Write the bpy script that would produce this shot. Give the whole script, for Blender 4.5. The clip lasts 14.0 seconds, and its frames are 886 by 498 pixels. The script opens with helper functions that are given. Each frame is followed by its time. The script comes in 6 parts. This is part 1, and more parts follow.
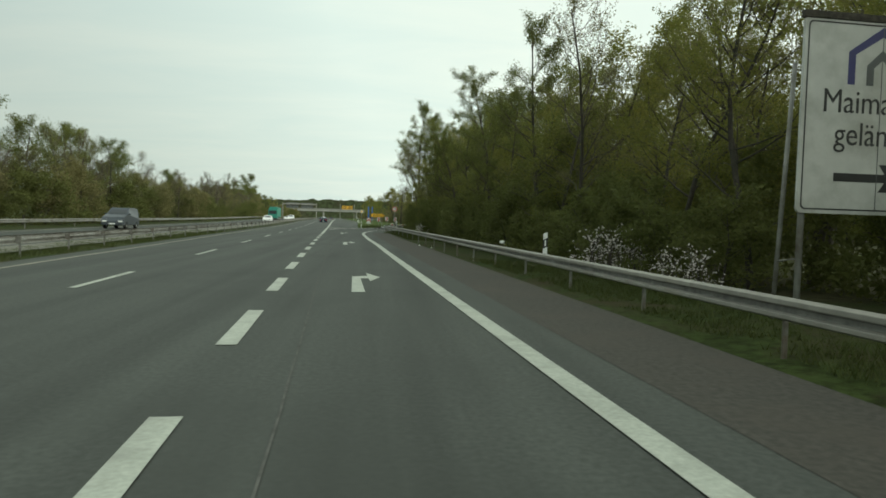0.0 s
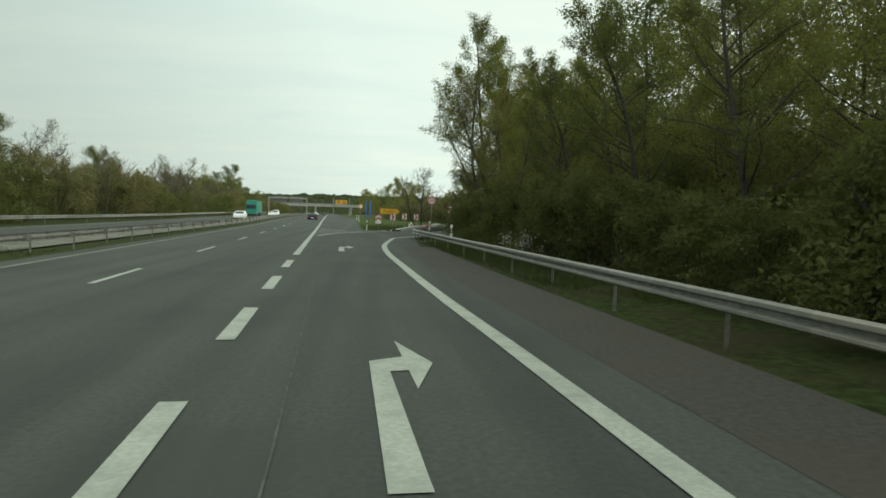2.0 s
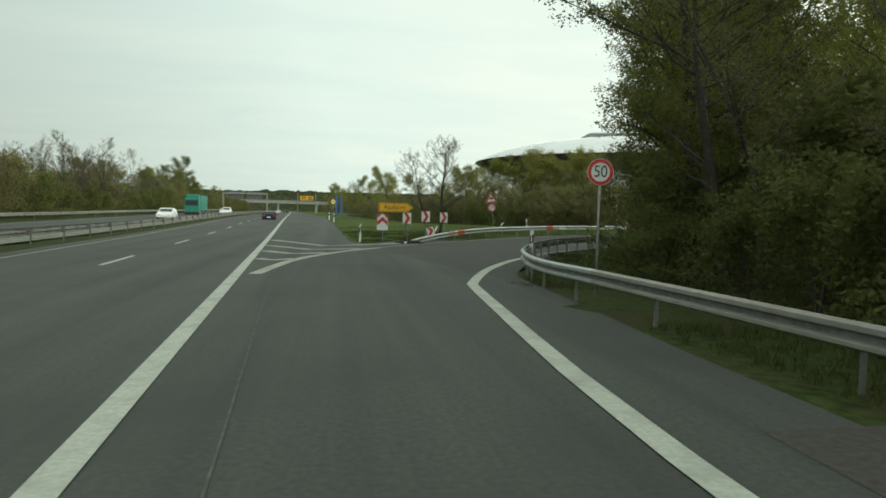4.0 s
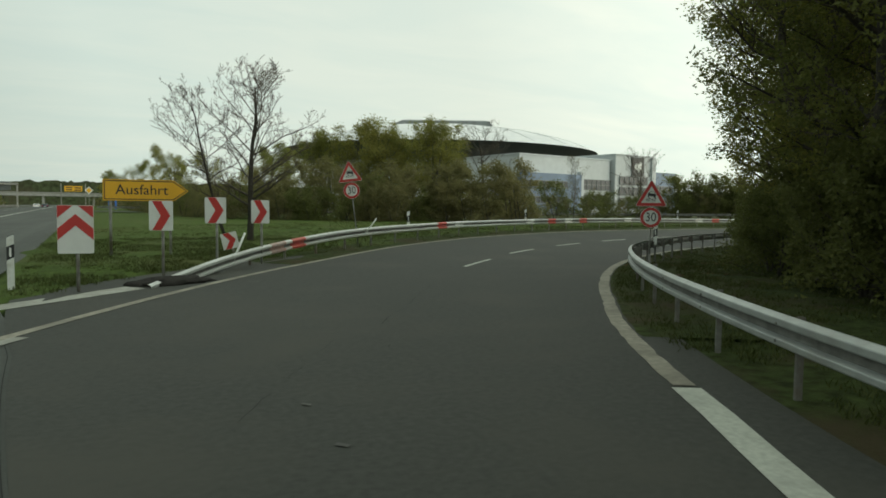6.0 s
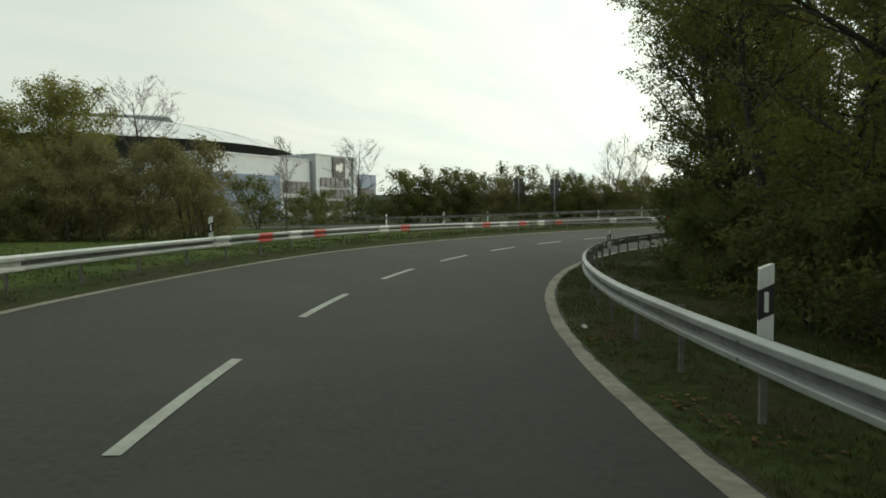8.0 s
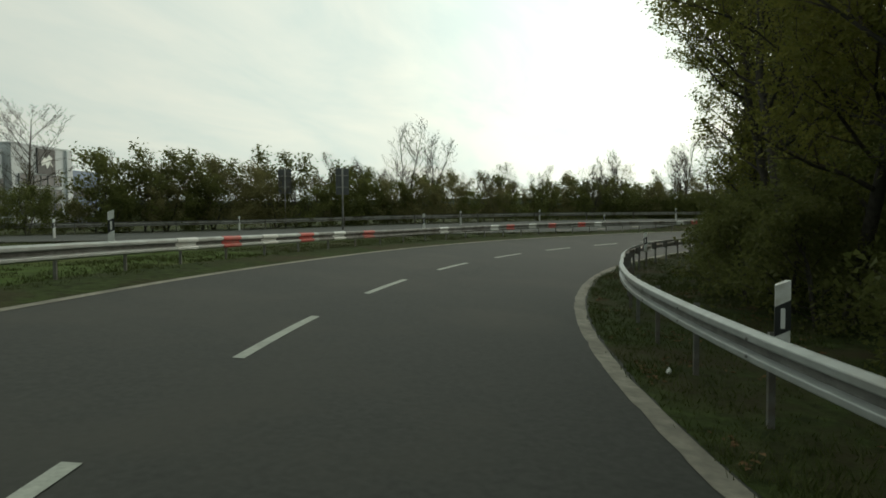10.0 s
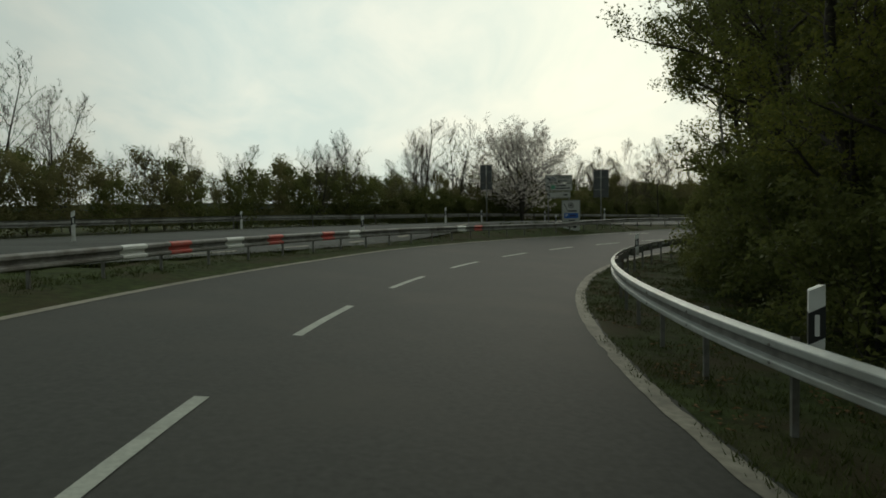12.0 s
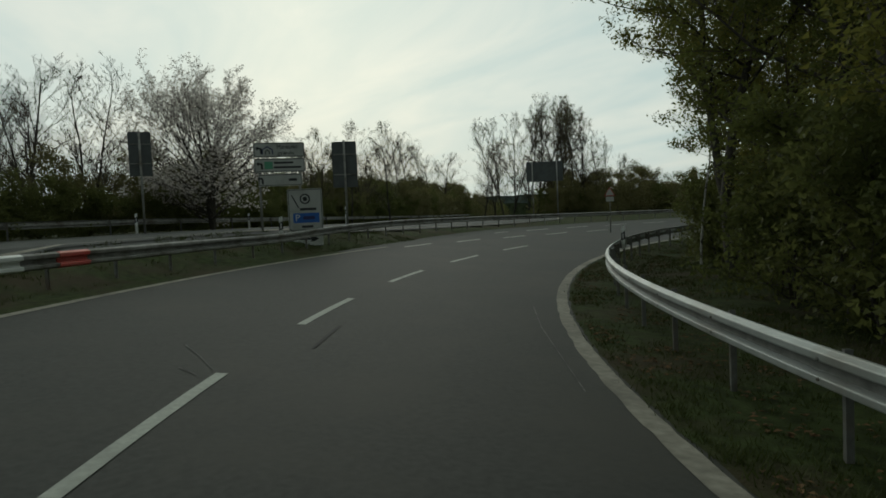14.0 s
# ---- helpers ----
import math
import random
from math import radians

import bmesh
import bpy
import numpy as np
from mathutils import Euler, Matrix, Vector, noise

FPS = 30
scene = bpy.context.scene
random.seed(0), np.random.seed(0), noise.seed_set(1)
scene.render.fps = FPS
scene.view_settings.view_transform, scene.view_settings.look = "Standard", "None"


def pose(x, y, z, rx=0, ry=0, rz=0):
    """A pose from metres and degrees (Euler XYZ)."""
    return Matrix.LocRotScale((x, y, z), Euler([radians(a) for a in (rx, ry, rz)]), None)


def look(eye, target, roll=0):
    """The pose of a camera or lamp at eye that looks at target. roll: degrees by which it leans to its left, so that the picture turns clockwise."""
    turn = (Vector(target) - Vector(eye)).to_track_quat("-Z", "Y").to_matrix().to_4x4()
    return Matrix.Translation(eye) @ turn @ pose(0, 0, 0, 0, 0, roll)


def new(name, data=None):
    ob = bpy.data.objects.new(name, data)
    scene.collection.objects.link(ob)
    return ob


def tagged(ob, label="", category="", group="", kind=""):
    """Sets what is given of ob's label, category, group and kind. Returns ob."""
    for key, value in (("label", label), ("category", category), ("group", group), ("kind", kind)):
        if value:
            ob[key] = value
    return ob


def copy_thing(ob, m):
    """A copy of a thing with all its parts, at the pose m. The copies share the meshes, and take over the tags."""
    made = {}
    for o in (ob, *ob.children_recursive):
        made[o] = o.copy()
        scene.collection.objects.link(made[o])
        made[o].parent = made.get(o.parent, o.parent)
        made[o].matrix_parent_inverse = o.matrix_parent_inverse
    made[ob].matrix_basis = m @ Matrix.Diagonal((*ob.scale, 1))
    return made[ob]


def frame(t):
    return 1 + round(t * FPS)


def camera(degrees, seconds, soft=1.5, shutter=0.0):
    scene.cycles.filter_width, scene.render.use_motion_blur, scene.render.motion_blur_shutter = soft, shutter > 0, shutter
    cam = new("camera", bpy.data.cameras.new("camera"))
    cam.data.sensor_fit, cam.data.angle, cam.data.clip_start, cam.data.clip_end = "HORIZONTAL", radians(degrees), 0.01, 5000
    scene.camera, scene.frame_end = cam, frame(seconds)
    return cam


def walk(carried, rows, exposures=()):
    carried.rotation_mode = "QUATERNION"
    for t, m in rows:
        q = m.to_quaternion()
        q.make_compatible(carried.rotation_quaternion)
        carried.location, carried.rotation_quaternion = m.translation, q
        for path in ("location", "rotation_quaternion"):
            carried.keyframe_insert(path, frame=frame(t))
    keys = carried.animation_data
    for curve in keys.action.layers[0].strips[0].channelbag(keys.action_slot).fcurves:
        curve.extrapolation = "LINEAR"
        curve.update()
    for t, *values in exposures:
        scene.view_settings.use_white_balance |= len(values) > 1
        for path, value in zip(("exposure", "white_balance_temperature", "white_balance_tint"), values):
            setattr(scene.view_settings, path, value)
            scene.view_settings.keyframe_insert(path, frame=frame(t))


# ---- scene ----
cam = camera(67.0, 14.0, soft=1.7)

PATH = [
    (0, look((-3.511, -1.613, 1.567), (-3.306, 0.375, 1.481), 1.66)),
    (0.5, look((-4.047, 7.489, 1.645), (-3.835, 9.477, 1.568), 1.69)),
    (1, look((-4.520, 16.112, 1.697), (-4.302, 18.098, 1.612), 1.39)),
    (1.5, look((-5.021, 24.331, 1.668), (-4.796, 26.316, 1.568), 1.41)),
    (2, look((-5.473, 33.020, 1.719), (-5.247, 35.005, 1.620), 1.77)),
    (2.5, look((-5.993, 41.241, 1.682), (-5.753, 43.224, 1.583), 1.83)),
    (2.7, look((-6.077, 44.490, 1.723), (-5.833, 46.472, 1.620), 1.57)),
    (3.23, look((-6.579, 52.946, 1.718), (-6.315, 54.926, 1.615), 1.57)),
    (3.75, look((-6.992, 60.661, 1.708), (-6.693, 62.636, 1.603), 1.57)),
    (4.28, look((-7.062, 67.613, 1.697), (-6.695, 69.576, 1.592), 1.57)),
    (4.8, look((-6.537, 73.780, 1.692), (-6.050, 75.717, 1.586), 1.57)),
    (5, look((-6.320, 76.220, 1.696), (-5.778, 78.143, 1.594), 1.60)),
    (5.5, look((-5.327, 81.468, 1.661), (-4.643, 83.345, 1.551), 0.68)),
    (6, look((-3.687, 86.623, 1.630), (-2.820, 88.421, 1.508), 0.71)),
    (6.5, look((-1.588, 91.472, 1.633), (-0.503, 93.149, 1.528), 0.79)),
    (7, look((0.767, 95.432, 1.599), (2.020, 96.987, 1.497), 1.04)),
    (7.5, look((3.650, 99.291, 1.607), (5.066, 100.699, 1.498), 0.10)),
    (8, look((6.995, 102.885, 1.641), (8.553, 104.135, 1.532), -0.65)),
    (8.2, look((8.417, 104.215, 1.643), (10.016, 105.412, 1.534), -1.14)),
    (8.72, look((12.308, 107.777, 1.614), (14.015, 108.813, 1.508), -0.99)),
    (9.25, look((16.771, 110.967, 1.550), (18.564, 111.848, 1.451), -0.68)),
    (9.78, look((21.719, 113.626, 1.485), (23.585, 114.339, 1.393), -0.37)),
    (10.3, look((27.064, 115.594, 1.456), (28.995, 116.108, 1.367), -0.23)),
    (10.5, look((28.998, 116.287, 1.412), (30.947, 116.729, 1.331), -0.23)),
    (11, look((34.415, 117.687, 1.504), (36.402, 117.898, 1.423), -0.02)),
    (11.5, look((39.519, 118.503, 1.485), (41.517, 118.485, 1.405), -0.46)),
    (12, look((45.082, 118.745, 1.466), (47.063, 118.488, 1.381), -0.93)),
    (12.5, look((50.734, 118.205, 1.495), (52.670, 117.711, 1.407), -1.53)),
    (13, look((55.893, 117.220, 1.457), (57.765, 116.521, 1.376), -1.85)),
    (13.5, look((61.207, 115.494, 1.536), (62.988, 114.588, 1.440), -2.28)),
    (14, look((66.252, 113.204, 1.496), (67.932, 112.122, 1.398), -2.58)),
]

walk(cam, PATH, exposures=((0.0, 0.02, 6700, 2), (5.0, -0.02, 6700, 2), (6.2, -0.28, 6800, 3), (7.5, -0.3, 6850, 5), (10.5, -0.84, 6800, 4), (11.0, -0.98, 6800, 4), (13.0, -1.52, 6500, 4), (14.0, -1.54, 6350, 4)))

# ---- light: a hazy evening sky, the low sun veiled by thin cloud ----
SUN_AZ, SUN_EL = 112.0, 17.0
sun_way = Vector((math.sin(radians(SUN_AZ)) * math.cos(radians(SUN_EL)), math.cos(radians(SUN_AZ)) * math.cos(radians(SUN_EL)), math.sin(radians(SUN_EL))))
world = bpy.data.worlds.new("sky")
scene.world = world
world.use_nodes = True
wn, wl = world.node_tree.nodes, world.node_tree.links
wn.clear()
w_out, w_bg = wn.new("ShaderNodeOutputWorld"), wn.new("ShaderNodeBackground")
w_sky = wn.new("ShaderNodeTexSky")
w_sky.sky_type, w_sky.sun_disc = "NISHITA", False
w_sky.sun_elevation, w_sky.sun_rotation = radians(SUN_EL), radians(SUN_AZ)
w_sky.air_density, w_sky.dust_density = 1.3, 3.0
w_co = wn.new("ShaderNodeTexCoord")


def wnode(kind, **values):
    node = wn.new(kind)
    for key, value in values.items():
        node.inputs[int(key[1:])].default_value = value
    return node


w_gain = wn.new("ShaderNodeVectorMath")
w_gain.operation = "SCALE"
w_gain.inputs[3].default_value = 0.05
wl.new(w_sky.outputs[0], w_gain.inputs[0])
# flat cloud: look up the direction on a high plane
w_sep = wn.new("ShaderNodeSeparateXYZ")
wl.new(w_co.outputs["Generated"], w_sep.inputs[0])
w_up = wn.new("ShaderNodeMath")
w_up.operation, w_up.inputs[1].default_value = "MAXIMUM", 0.0
wl.new(w_sep.outputs[2], w_up.inputs[0])
w_add = wn.new("ShaderNodeMath")
w_add.operation, w_add.inputs[1].default_value = "ADD", 0.12
wl.new(w_up.outputs[0], w_add.inputs[0])
w_div = wn.new("ShaderNodeVectorMath")
w_div.operation = "DIVIDE"
w_flat = wn.new("ShaderNodeCombineXYZ")
for k in range(3):
    wl.new(w_add.outputs[0], w_flat.inputs[k])
wl.new(w_co.outputs["Generated"], w_div.inputs[0])
wl.new(w_flat.outputs[0], w_div.inputs[1])
w_map = wn.new("ShaderNodeMapping")
w_map.inputs["Rotation"].default_value = (0, 0, radians(25))
w_map.inputs["Scale"].default_value = (0.55, 1.3, 1.0)
wl.new(w_div.outputs[0], w_map.inputs[0])
w_noise = wn.new("ShaderNodeTexNoise")
w_noise.inputs["Scale"].default_value, w_noise.inputs["Detail"].default_value, w_noise.inputs["Roughness"].default_value = 1.5, 7.0, 0.6
w_noise.inputs["Distortion"].default_value = 0.5
wl.new(w_map.outputs[0], w_noise.inputs["Vector"])
w_ramp = wn.new("ShaderNodeValToRGB")
w_ramp.color_ramp.elements[0].position, w_ramp.color_ramp.elements[0].color = 0.36, (0.71, 0.84, 0.82, 1)
w_ramp.color_ramp.elements[1].position, w_ramp.color_ramp.elements[1].color = 0.66, (0.94, 0.98, 0.90, 1)
wl.new(w_noise.outputs[0], w_ramp.inputs[0])
# haze brightens towards the veiled sun
w_dot = wn.new("ShaderNodeVectorMath")
w_dot.operation, w_dot.inputs[1].default_value = "DOT_PRODUCT", sun_way
w_norm = wn.new("ShaderNodeVectorMath")
w_norm.operation = "NORMALIZE"
wl.new(w_co.outputs["Generated"], w_norm.inputs[0])
wl.new(w_norm.outputs[0], w_dot.inputs[0])
w_half = wn.new("ShaderNodeMapRange")
w_half.inputs[1].default_value, w_half.inputs[2].default_value = -1.0, 1.0
wl.new(w_dot.outputs["Value"], w_half.inputs[0])
w_glow = wn.new("ShaderNodeValToRGB")
for at_, level in ((0.0, 0.40), (0.17, 0.55), (0.34, 0.81), (0.58, 0.88), (0.76, 1.13), (0.86, 1.30), (0.93, 1.74), (1.0, 1.84)):
    stop = w_glow.color_ramp.elements[0] if at_ == 0.0 else w_glow.color_ramp.elements[-1] if at_ == 1.0 else w_glow.color_ramp.elements.new(at_)
    stop.color = (level / 2.0, level / 2.0, level / 2.0, 1)
wl.new(w_half.outputs[0], w_glow.inputs[0])
# broken cloud gathers towards the sun, smooth haze away from it
w_break = wn.new("ShaderNodeMapRange")
w_break.inputs[1].default_value, w_break.inputs[2].default_value = 0.15, 0.8
w_break.inputs[3].default_value, w_break.inputs[4].default_value = 0.66, 0.1
wl.new(w_dot.outputs["Value"], w_break.inputs[0])
w_calm = wn.new("ShaderNodeMix")
w_calm.data_type = "RGBA"
w_hue = wn.new("ShaderNodeValToRGB")
w_hue.color_ramp.elements[0].position, w_hue.color_ramp.elements[0].color = 0.25, (0.79, 0.915, 0.89, 1)
w_hue.color_ramp.elements[1].position, w_hue.color_ramp.elements[1].color = 0.68, (0.885, 0.935, 0.875, 1)
wl.new(w_half.outputs[0], w_hue.inputs[0])
wl.new(w_hue.outputs[0], w_calm.inputs[7])
wl.new(w_break.outputs[0], w_calm.inputs[0])
wl.new(w_ramp.outputs[0], w_calm.inputs[6])
w_cloud = wn.new("ShaderNodeVectorMath")
w_cloud.operation = "SCALE"
wl.new(w_calm.outputs[2], w_cloud.inputs[0])
w_lift = wn.new("ShaderNodeMath")
w_lift.operation, w_lift.inputs[1].default_value = "MULTIPLY", 1.667
wl.new(w_glow.outputs[0], w_lift.inputs[0])
wl.new(w_lift.outputs[0], w_cloud.inputs[3])
w_mix = wn.new("ShaderNodeMix")
w_mix.data_type = "RGBA"
w_mix.inputs[0].default_value = 0.88
wl.new(w_gain.outputs[0], w_mix.inputs[6])
wl.new(w_cloud.outputs[0], w_mix.inputs[7])
wl.new(w_mix.outputs[2], w_bg.inputs[0])
w_bg.inputs[1].default_value = 1.62
wl.new(w_bg.outputs[0], w_out.inputs[0])

sun_data = bpy.data.lights.new("sun", "SUN")
sun_data.energy, sun_data.angle, sun_data.color = 1.3, radians(30), (1.0, 0.93, 0.82)
sun_lamp = new("sun", sun_data)
sun_lamp.matrix_basis = look(sun_way * 100, (0, 0, 0))


# ---- materials ----
def material(name, colour, rough=0.7, metal=0.0, vary=0.25, scale=6.0, bump=0.15, bump_scale=60.0, stain=None, stain_scale=0.6, spread=0.0, detail=5.0, stain_at=(0.48, 0.68), streak=0.0):
    """Paint or stuff with grain (scale, per metre), large stains and fine relief."""
    m = bpy.data.materials.new(name)
    m.use_nodes = True
    n, l = m.node_tree.nodes, m.node_tree.links
    b = n["Principled BSDF"]
    co = n.new("ShaderNodeTexCoord")
    geo = n.new("ShaderNodeNewGeometry")
    grain = n.new("ShaderNodeTexNoise")
    grain.inputs["Scale"].default_value, grain.inputs["Detail"].default_value = scale, detail
    l.new(geo.outputs["Position"], grain.inputs["Vector"])
    r = n.new("ShaderNodeValToRGB")
    c = colour
    r.color_ramp.elements[0].position, r.color_ramp.elements[1].position = 0.3, 0.7
    r.color_ramp.elements[0].color = (*[v * (1 - vary) for v in c], 1)
    r.color_ramp.elements[1].color = (*[min(1, v * (1 + vary)) for v in c], 1)
    l.new(grain.outputs[0], r.inputs[0])
    last = r.outputs[0]
    if stain:
        big = n.new("ShaderNodeTexNoise")
        big.inputs["Scale"].default_value, big.inputs["Detail"].default_value, big.inputs["Roughness"].default_value = stain_scale, 6.0, 0.62
        l.new(geo.outputs["Position"], big.inputs["Vector"])
        br = n.new("ShaderNodeMapRange")
        br.inputs[1].default_value, br.inputs[2].default_value = stain_at
        l.new(big.outputs[0], br.inputs[0])
        mx = n.new("ShaderNodeMix")
        mx.data_type = "RGBA"
        mx.inputs[7].default_value = (*stain, 1)
        l.new(br.outputs[0], mx.inputs[0])
        l.new(last, mx.inputs[6])
        last = mx.outputs[2]
    if streak:
        turn = n.new("ShaderNodeMapping")
        turn.inputs["Rotation"].default_value, turn.inputs["Scale"].default_value = (0, 0, radians(-3.14)), (1.1, 0.035, 1.0)
        l.new(geo.outputs["Position"], turn.inputs["Vector"])
        band = n.new("ShaderNodeTexNoise")
        band.inputs["Scale"].default_value, band.inputs["Detail"].default_value = 1.0, 4.0
        l.new(turn.outputs[0], band.inputs["Vector"])
        lane = n.new("ShaderNodeMapRange")
        lane.inputs[1].default_value, lane.inputs[2].default_value = 0.32, 0.68
        lane.inputs[3].default_value, lane.inputs[4].default_value = 1 - streak, 1 + streak
        l.new(band.outputs[0], lane.inputs[0])
        worn = n.new("ShaderNodeHueSaturation")
        l.new(lane.outputs[0], worn.inputs["Value"])
        l.new(last, worn.inputs["Color"])
        last = worn.outputs[0]
    if spread:
        info = n.new("ShaderNodeObjectInfo")
        hsv = n.new("ShaderNodeHueSaturation")
        mr = n.new("ShaderNodeMapRange")
        mr.inputs[3].default_value, mr.inputs[4].default_value = 1 - spread, 1 + spread
        l.new(info.outputs["Random"], mr.inputs[0])
        l.new(mr.outputs[0], hsv.inputs["Value"])
        l.new(last, hsv.inputs["Color"])
        last = hsv.outputs[0]
    l.new(last, b.inputs["Base Color"])
    b.inputs["Roughness"].default_value, b.inputs["Metallic"].default_value = rough, metal
    b.inputs["Specular IOR Level"].default_value = 0.08 if rough >= 0.9 else 0.3 if rough >= 0.75 else 0.5
    if bump:
        fine = n.new("ShaderNodeTexNoise")
        fine.inputs["Scale"].default_value, fine.inputs["Detail"].default_value = bump_scale, 3.0
        l.new(geo.outputs["Position"], fine.inputs["Vector"])
        bp = n.new("ShaderNodeBump")
        bp.inputs["Strength"].default_value, bp.inputs["Distance"].default_value = bump, 0.02
        l.new(fine.outputs[0], bp.inputs["Height"])
        l.new(bp.outputs[0], b.inputs["Normal"])
    return m


def leaf_material(name, colour, colour2, light=0.35):
    m = bpy.data.materials.new(name)
    m.use_nodes = True
    n, l = m.node_tree.nodes, m.node_tree.links
    b, out = n["Principled BSDF"], n["Material Output"]
    geo, info = n.new("ShaderNodeNewGeometry"), n.new("ShaderNodeObjectInfo")
    r = n.new("ShaderNodeValToRGB")
    r.color_ramp.elements[0].color, r.color_ramp.elements[1].color = (*colour, 1), (*colour2, 1)
    mix = n.new("ShaderNodeMath")
    mix.operation, mix.inputs[1].default_value = "MULTIPLY", 0.55
    l.new(geo.outputs["Random Per Island"], mix.inputs[0])
    add = n.new("ShaderNodeMath")
    add.operation = "MULTIPLY_ADD"
    add.inputs[1].default_value = 0.45
    l.new(info.outputs["Random"], add.inputs[0])
    l.new(mix.outputs[0], add.inputs[2])
    l.new(add.outputs[0], r.inputs[0])
    tr = n.new("ShaderNodeBsdfTranslucent")
    l.new(r.outputs[0], b.inputs["Base Color"])
    l.new(r.outputs[0], tr.inputs["Color"])
    b.inputs["Roughness"].default_value, b.inputs["Specular IOR Level"].default_value = 0.65, 0.2
    ms = n.new("ShaderNodeMixShader")
    ms.inputs[0].default_value = light
    l.new(b.outputs[0], ms.inputs[1])
    l.new(tr.outputs[0], ms.inputs[2])
    l.new(ms.outputs[0], out.inputs["Surface"])
    return m


ASPHALT = material("asphalt", (0.056, 0.061, 0.054), 0.84, vary=0.2, scale=16, bump=0.1, bump_scale=170, stain=(0.046, 0.050, 0.044), stain_scale=0.22, streak=0.22)
ASPHALT_RAMP = material("asphalt_ramp", (0.0405, 0.0430, 0.0365), 0.8, vary=0.22, scale=14, bump=0.1, bump_scale=170, stain=(0.053, 0.053, 0.043), stain_scale=0.3)
ASPHALT_RAMP.node_tree.nodes["Principled BSDF"].inputs["Specular IOR Level"].default_value = 0.28
SHOULDER = material("asphalt_shoulder", (0.055, 0.051, 0.043), 0.88, vary=0.28, scale=12, bump=0.14, bump_scale=130, stain=(0.064, 0.056, 0.046), stain_scale=0.5)
SEAM = material("pale_joint", (0.10, 0.10, 0.092), 0.9, vary=0.3, scale=5, bump=0.2)
TAR = material("tar", (0.03, 0.03, 0.03), 0.95, vary=0.2, bump=0.2)
TAR.node_tree.nodes["Principled BSDF"].inputs["Specular IOR Level"].default_value = 0.1
PAINT = material("road_paint", (0.40, 0.42, 0.365), 0.75, vary=0.14, scale=20, bump=0.1, bump_scale=120, stain=(0.27, 0.28, 0.245), stain_scale=1.6, stain_at=(0.46, 0.74))
SCRATCH = material("scratched_asphalt", (0.17, 0.17, 0.155), 0.9, vary=0.4, scale=7, bump=0.2, stain=(0.09, 0.09, 0.085), stain_scale=2.5, stain_at=(0.42, 0.6))
RUBBER = material("rubber_smear", (0.045, 0.045, 0.042), 0.9, vary=0.4, scale=9, bump=0.1, stain=(0.07, 0.07, 0.064), stain_scale=3.0)
PAINT_OLD = material("worn_road_paint", (0.27, 0.255, 0.205), 0.85, vary=0.25, scale=9, bump=0.12, bump_scale=90, stain=(0.15, 0.14, 0.115), stain_scale=1.1, stain_at=(0.44, 0.72))
PAINT_MID = material("dusty_road_paint", (0.34, 0.345, 0.30), 0.85, vary=0.2, scale=14, bump=0.12, bump_scale=100, stain=(0.21, 0.205, 0.18), stain_scale=0.9, stain_at=(0.46, 0.72))
GRASS = material("grass", (0.036, 0.050, 0.015), 0.95, vary=0.5, scale=5.0, bump=0.9, bump_scale=26, stain=(0.052, 0.044, 0.024), stain_scale=0.5, stain_at=(0.46, 0.66))
MEADOW = material("meadow", (0.052, 0.080, 0.017), 0.95, vary=0.4, scale=4.0, bump=0.9, bump_scale=22, stain=(0.070, 0.080, 0.026), stain_scale=0.3)
FOREST = material("forest_floor", (0.055, 0.052, 0.028), 0.95, vary=0.4, scale=3, bump=0.9, bump_scale=14, stain=(0.045, 0.066, 0.02), stain_scale=0.4)
STEEL = material("galvanised_steel", (0.365, 0.39, 0.375), 0.5, 0.4, vary=0.12, scale=4, bump=0.05, stain=(0.28, 0.28, 0.25), stain_scale=0.9, spread=0.08)
STEEL_MATTE = material("dusty_steel", (0.28, 0.27, 0.24), 0.6, 0.3, vary=0.14, scale=4, bump=0.05, stain=(0.26, 0.24, 0.20), stain_scale=0.8, spread=0.1)
# a paler copy of the galvanised steel, sky light put into its colour
STEEL_LIT = material("lit_steel", (0.55, 0.57, 0.545), 0.45, 0.4, vary=0.08, scale=4, bump=0.04, stain=(0.54, 0.55, 0.52), stain_scale=1.0, spread=0.06)
GRAVEL = material("median_gravel", (0.20, 0.195, 0.17), 0.95, vary=0.35, scale=9, bump=0.7, bump_scale=60, stain=(0.09, 0.10, 0.05), stain_scale=0.8)
STEEL_DULL = material("weathered_steel", (0.25, 0.25, 0.23), 0.7, 0.1, vary=0.2, scale=5, bump=0.08, stain=(0.11, 0.095, 0.075), stain_scale=1.4, spread=0.1)
# steel with the beam groove's shade put into its colour, under paler streaks
GROOVE_SHADE = material("groove_shade_on_steel", (0.17, 0.17, 0.155), 0.75, 0.1, vary=0.3, scale=7, bump=0.08, stain=(0.26, 0.265, 0.25), stain_scale=1.6, stain_at=(0.52, 0.7))
DEAD_LEAF = material("dead_leaf", (0.12, 0.075, 0.038), 0.9, vary=0.5, scale=14, bump=0.1, spread=0.3)
POST = material("post_steel", (0.19, 0.19, 0.175), 0.65, 0.2, vary=0.25, scale=9, bump=0.1, stain=(0.13, 0.10, 0.07), stain_scale=2.0)
WHITE = material("white_sheet", (0.70, 0.72, 0.69), 0.45, vary=0.05, scale=3, bump=0.02, stain=(0.55, 0.56, 0.52), stain_scale=1.5)
# darker copy of the white sheet: shade of backlit panels in its colour, blotched
WHITE_SHADED = material("shaded_white_sheet", (0.46, 0.47, 0.44), 0.55, vary=0.08, scale=3, bump=0.02, stain=(0.34, 0.345, 0.31), stain_scale=1.2)
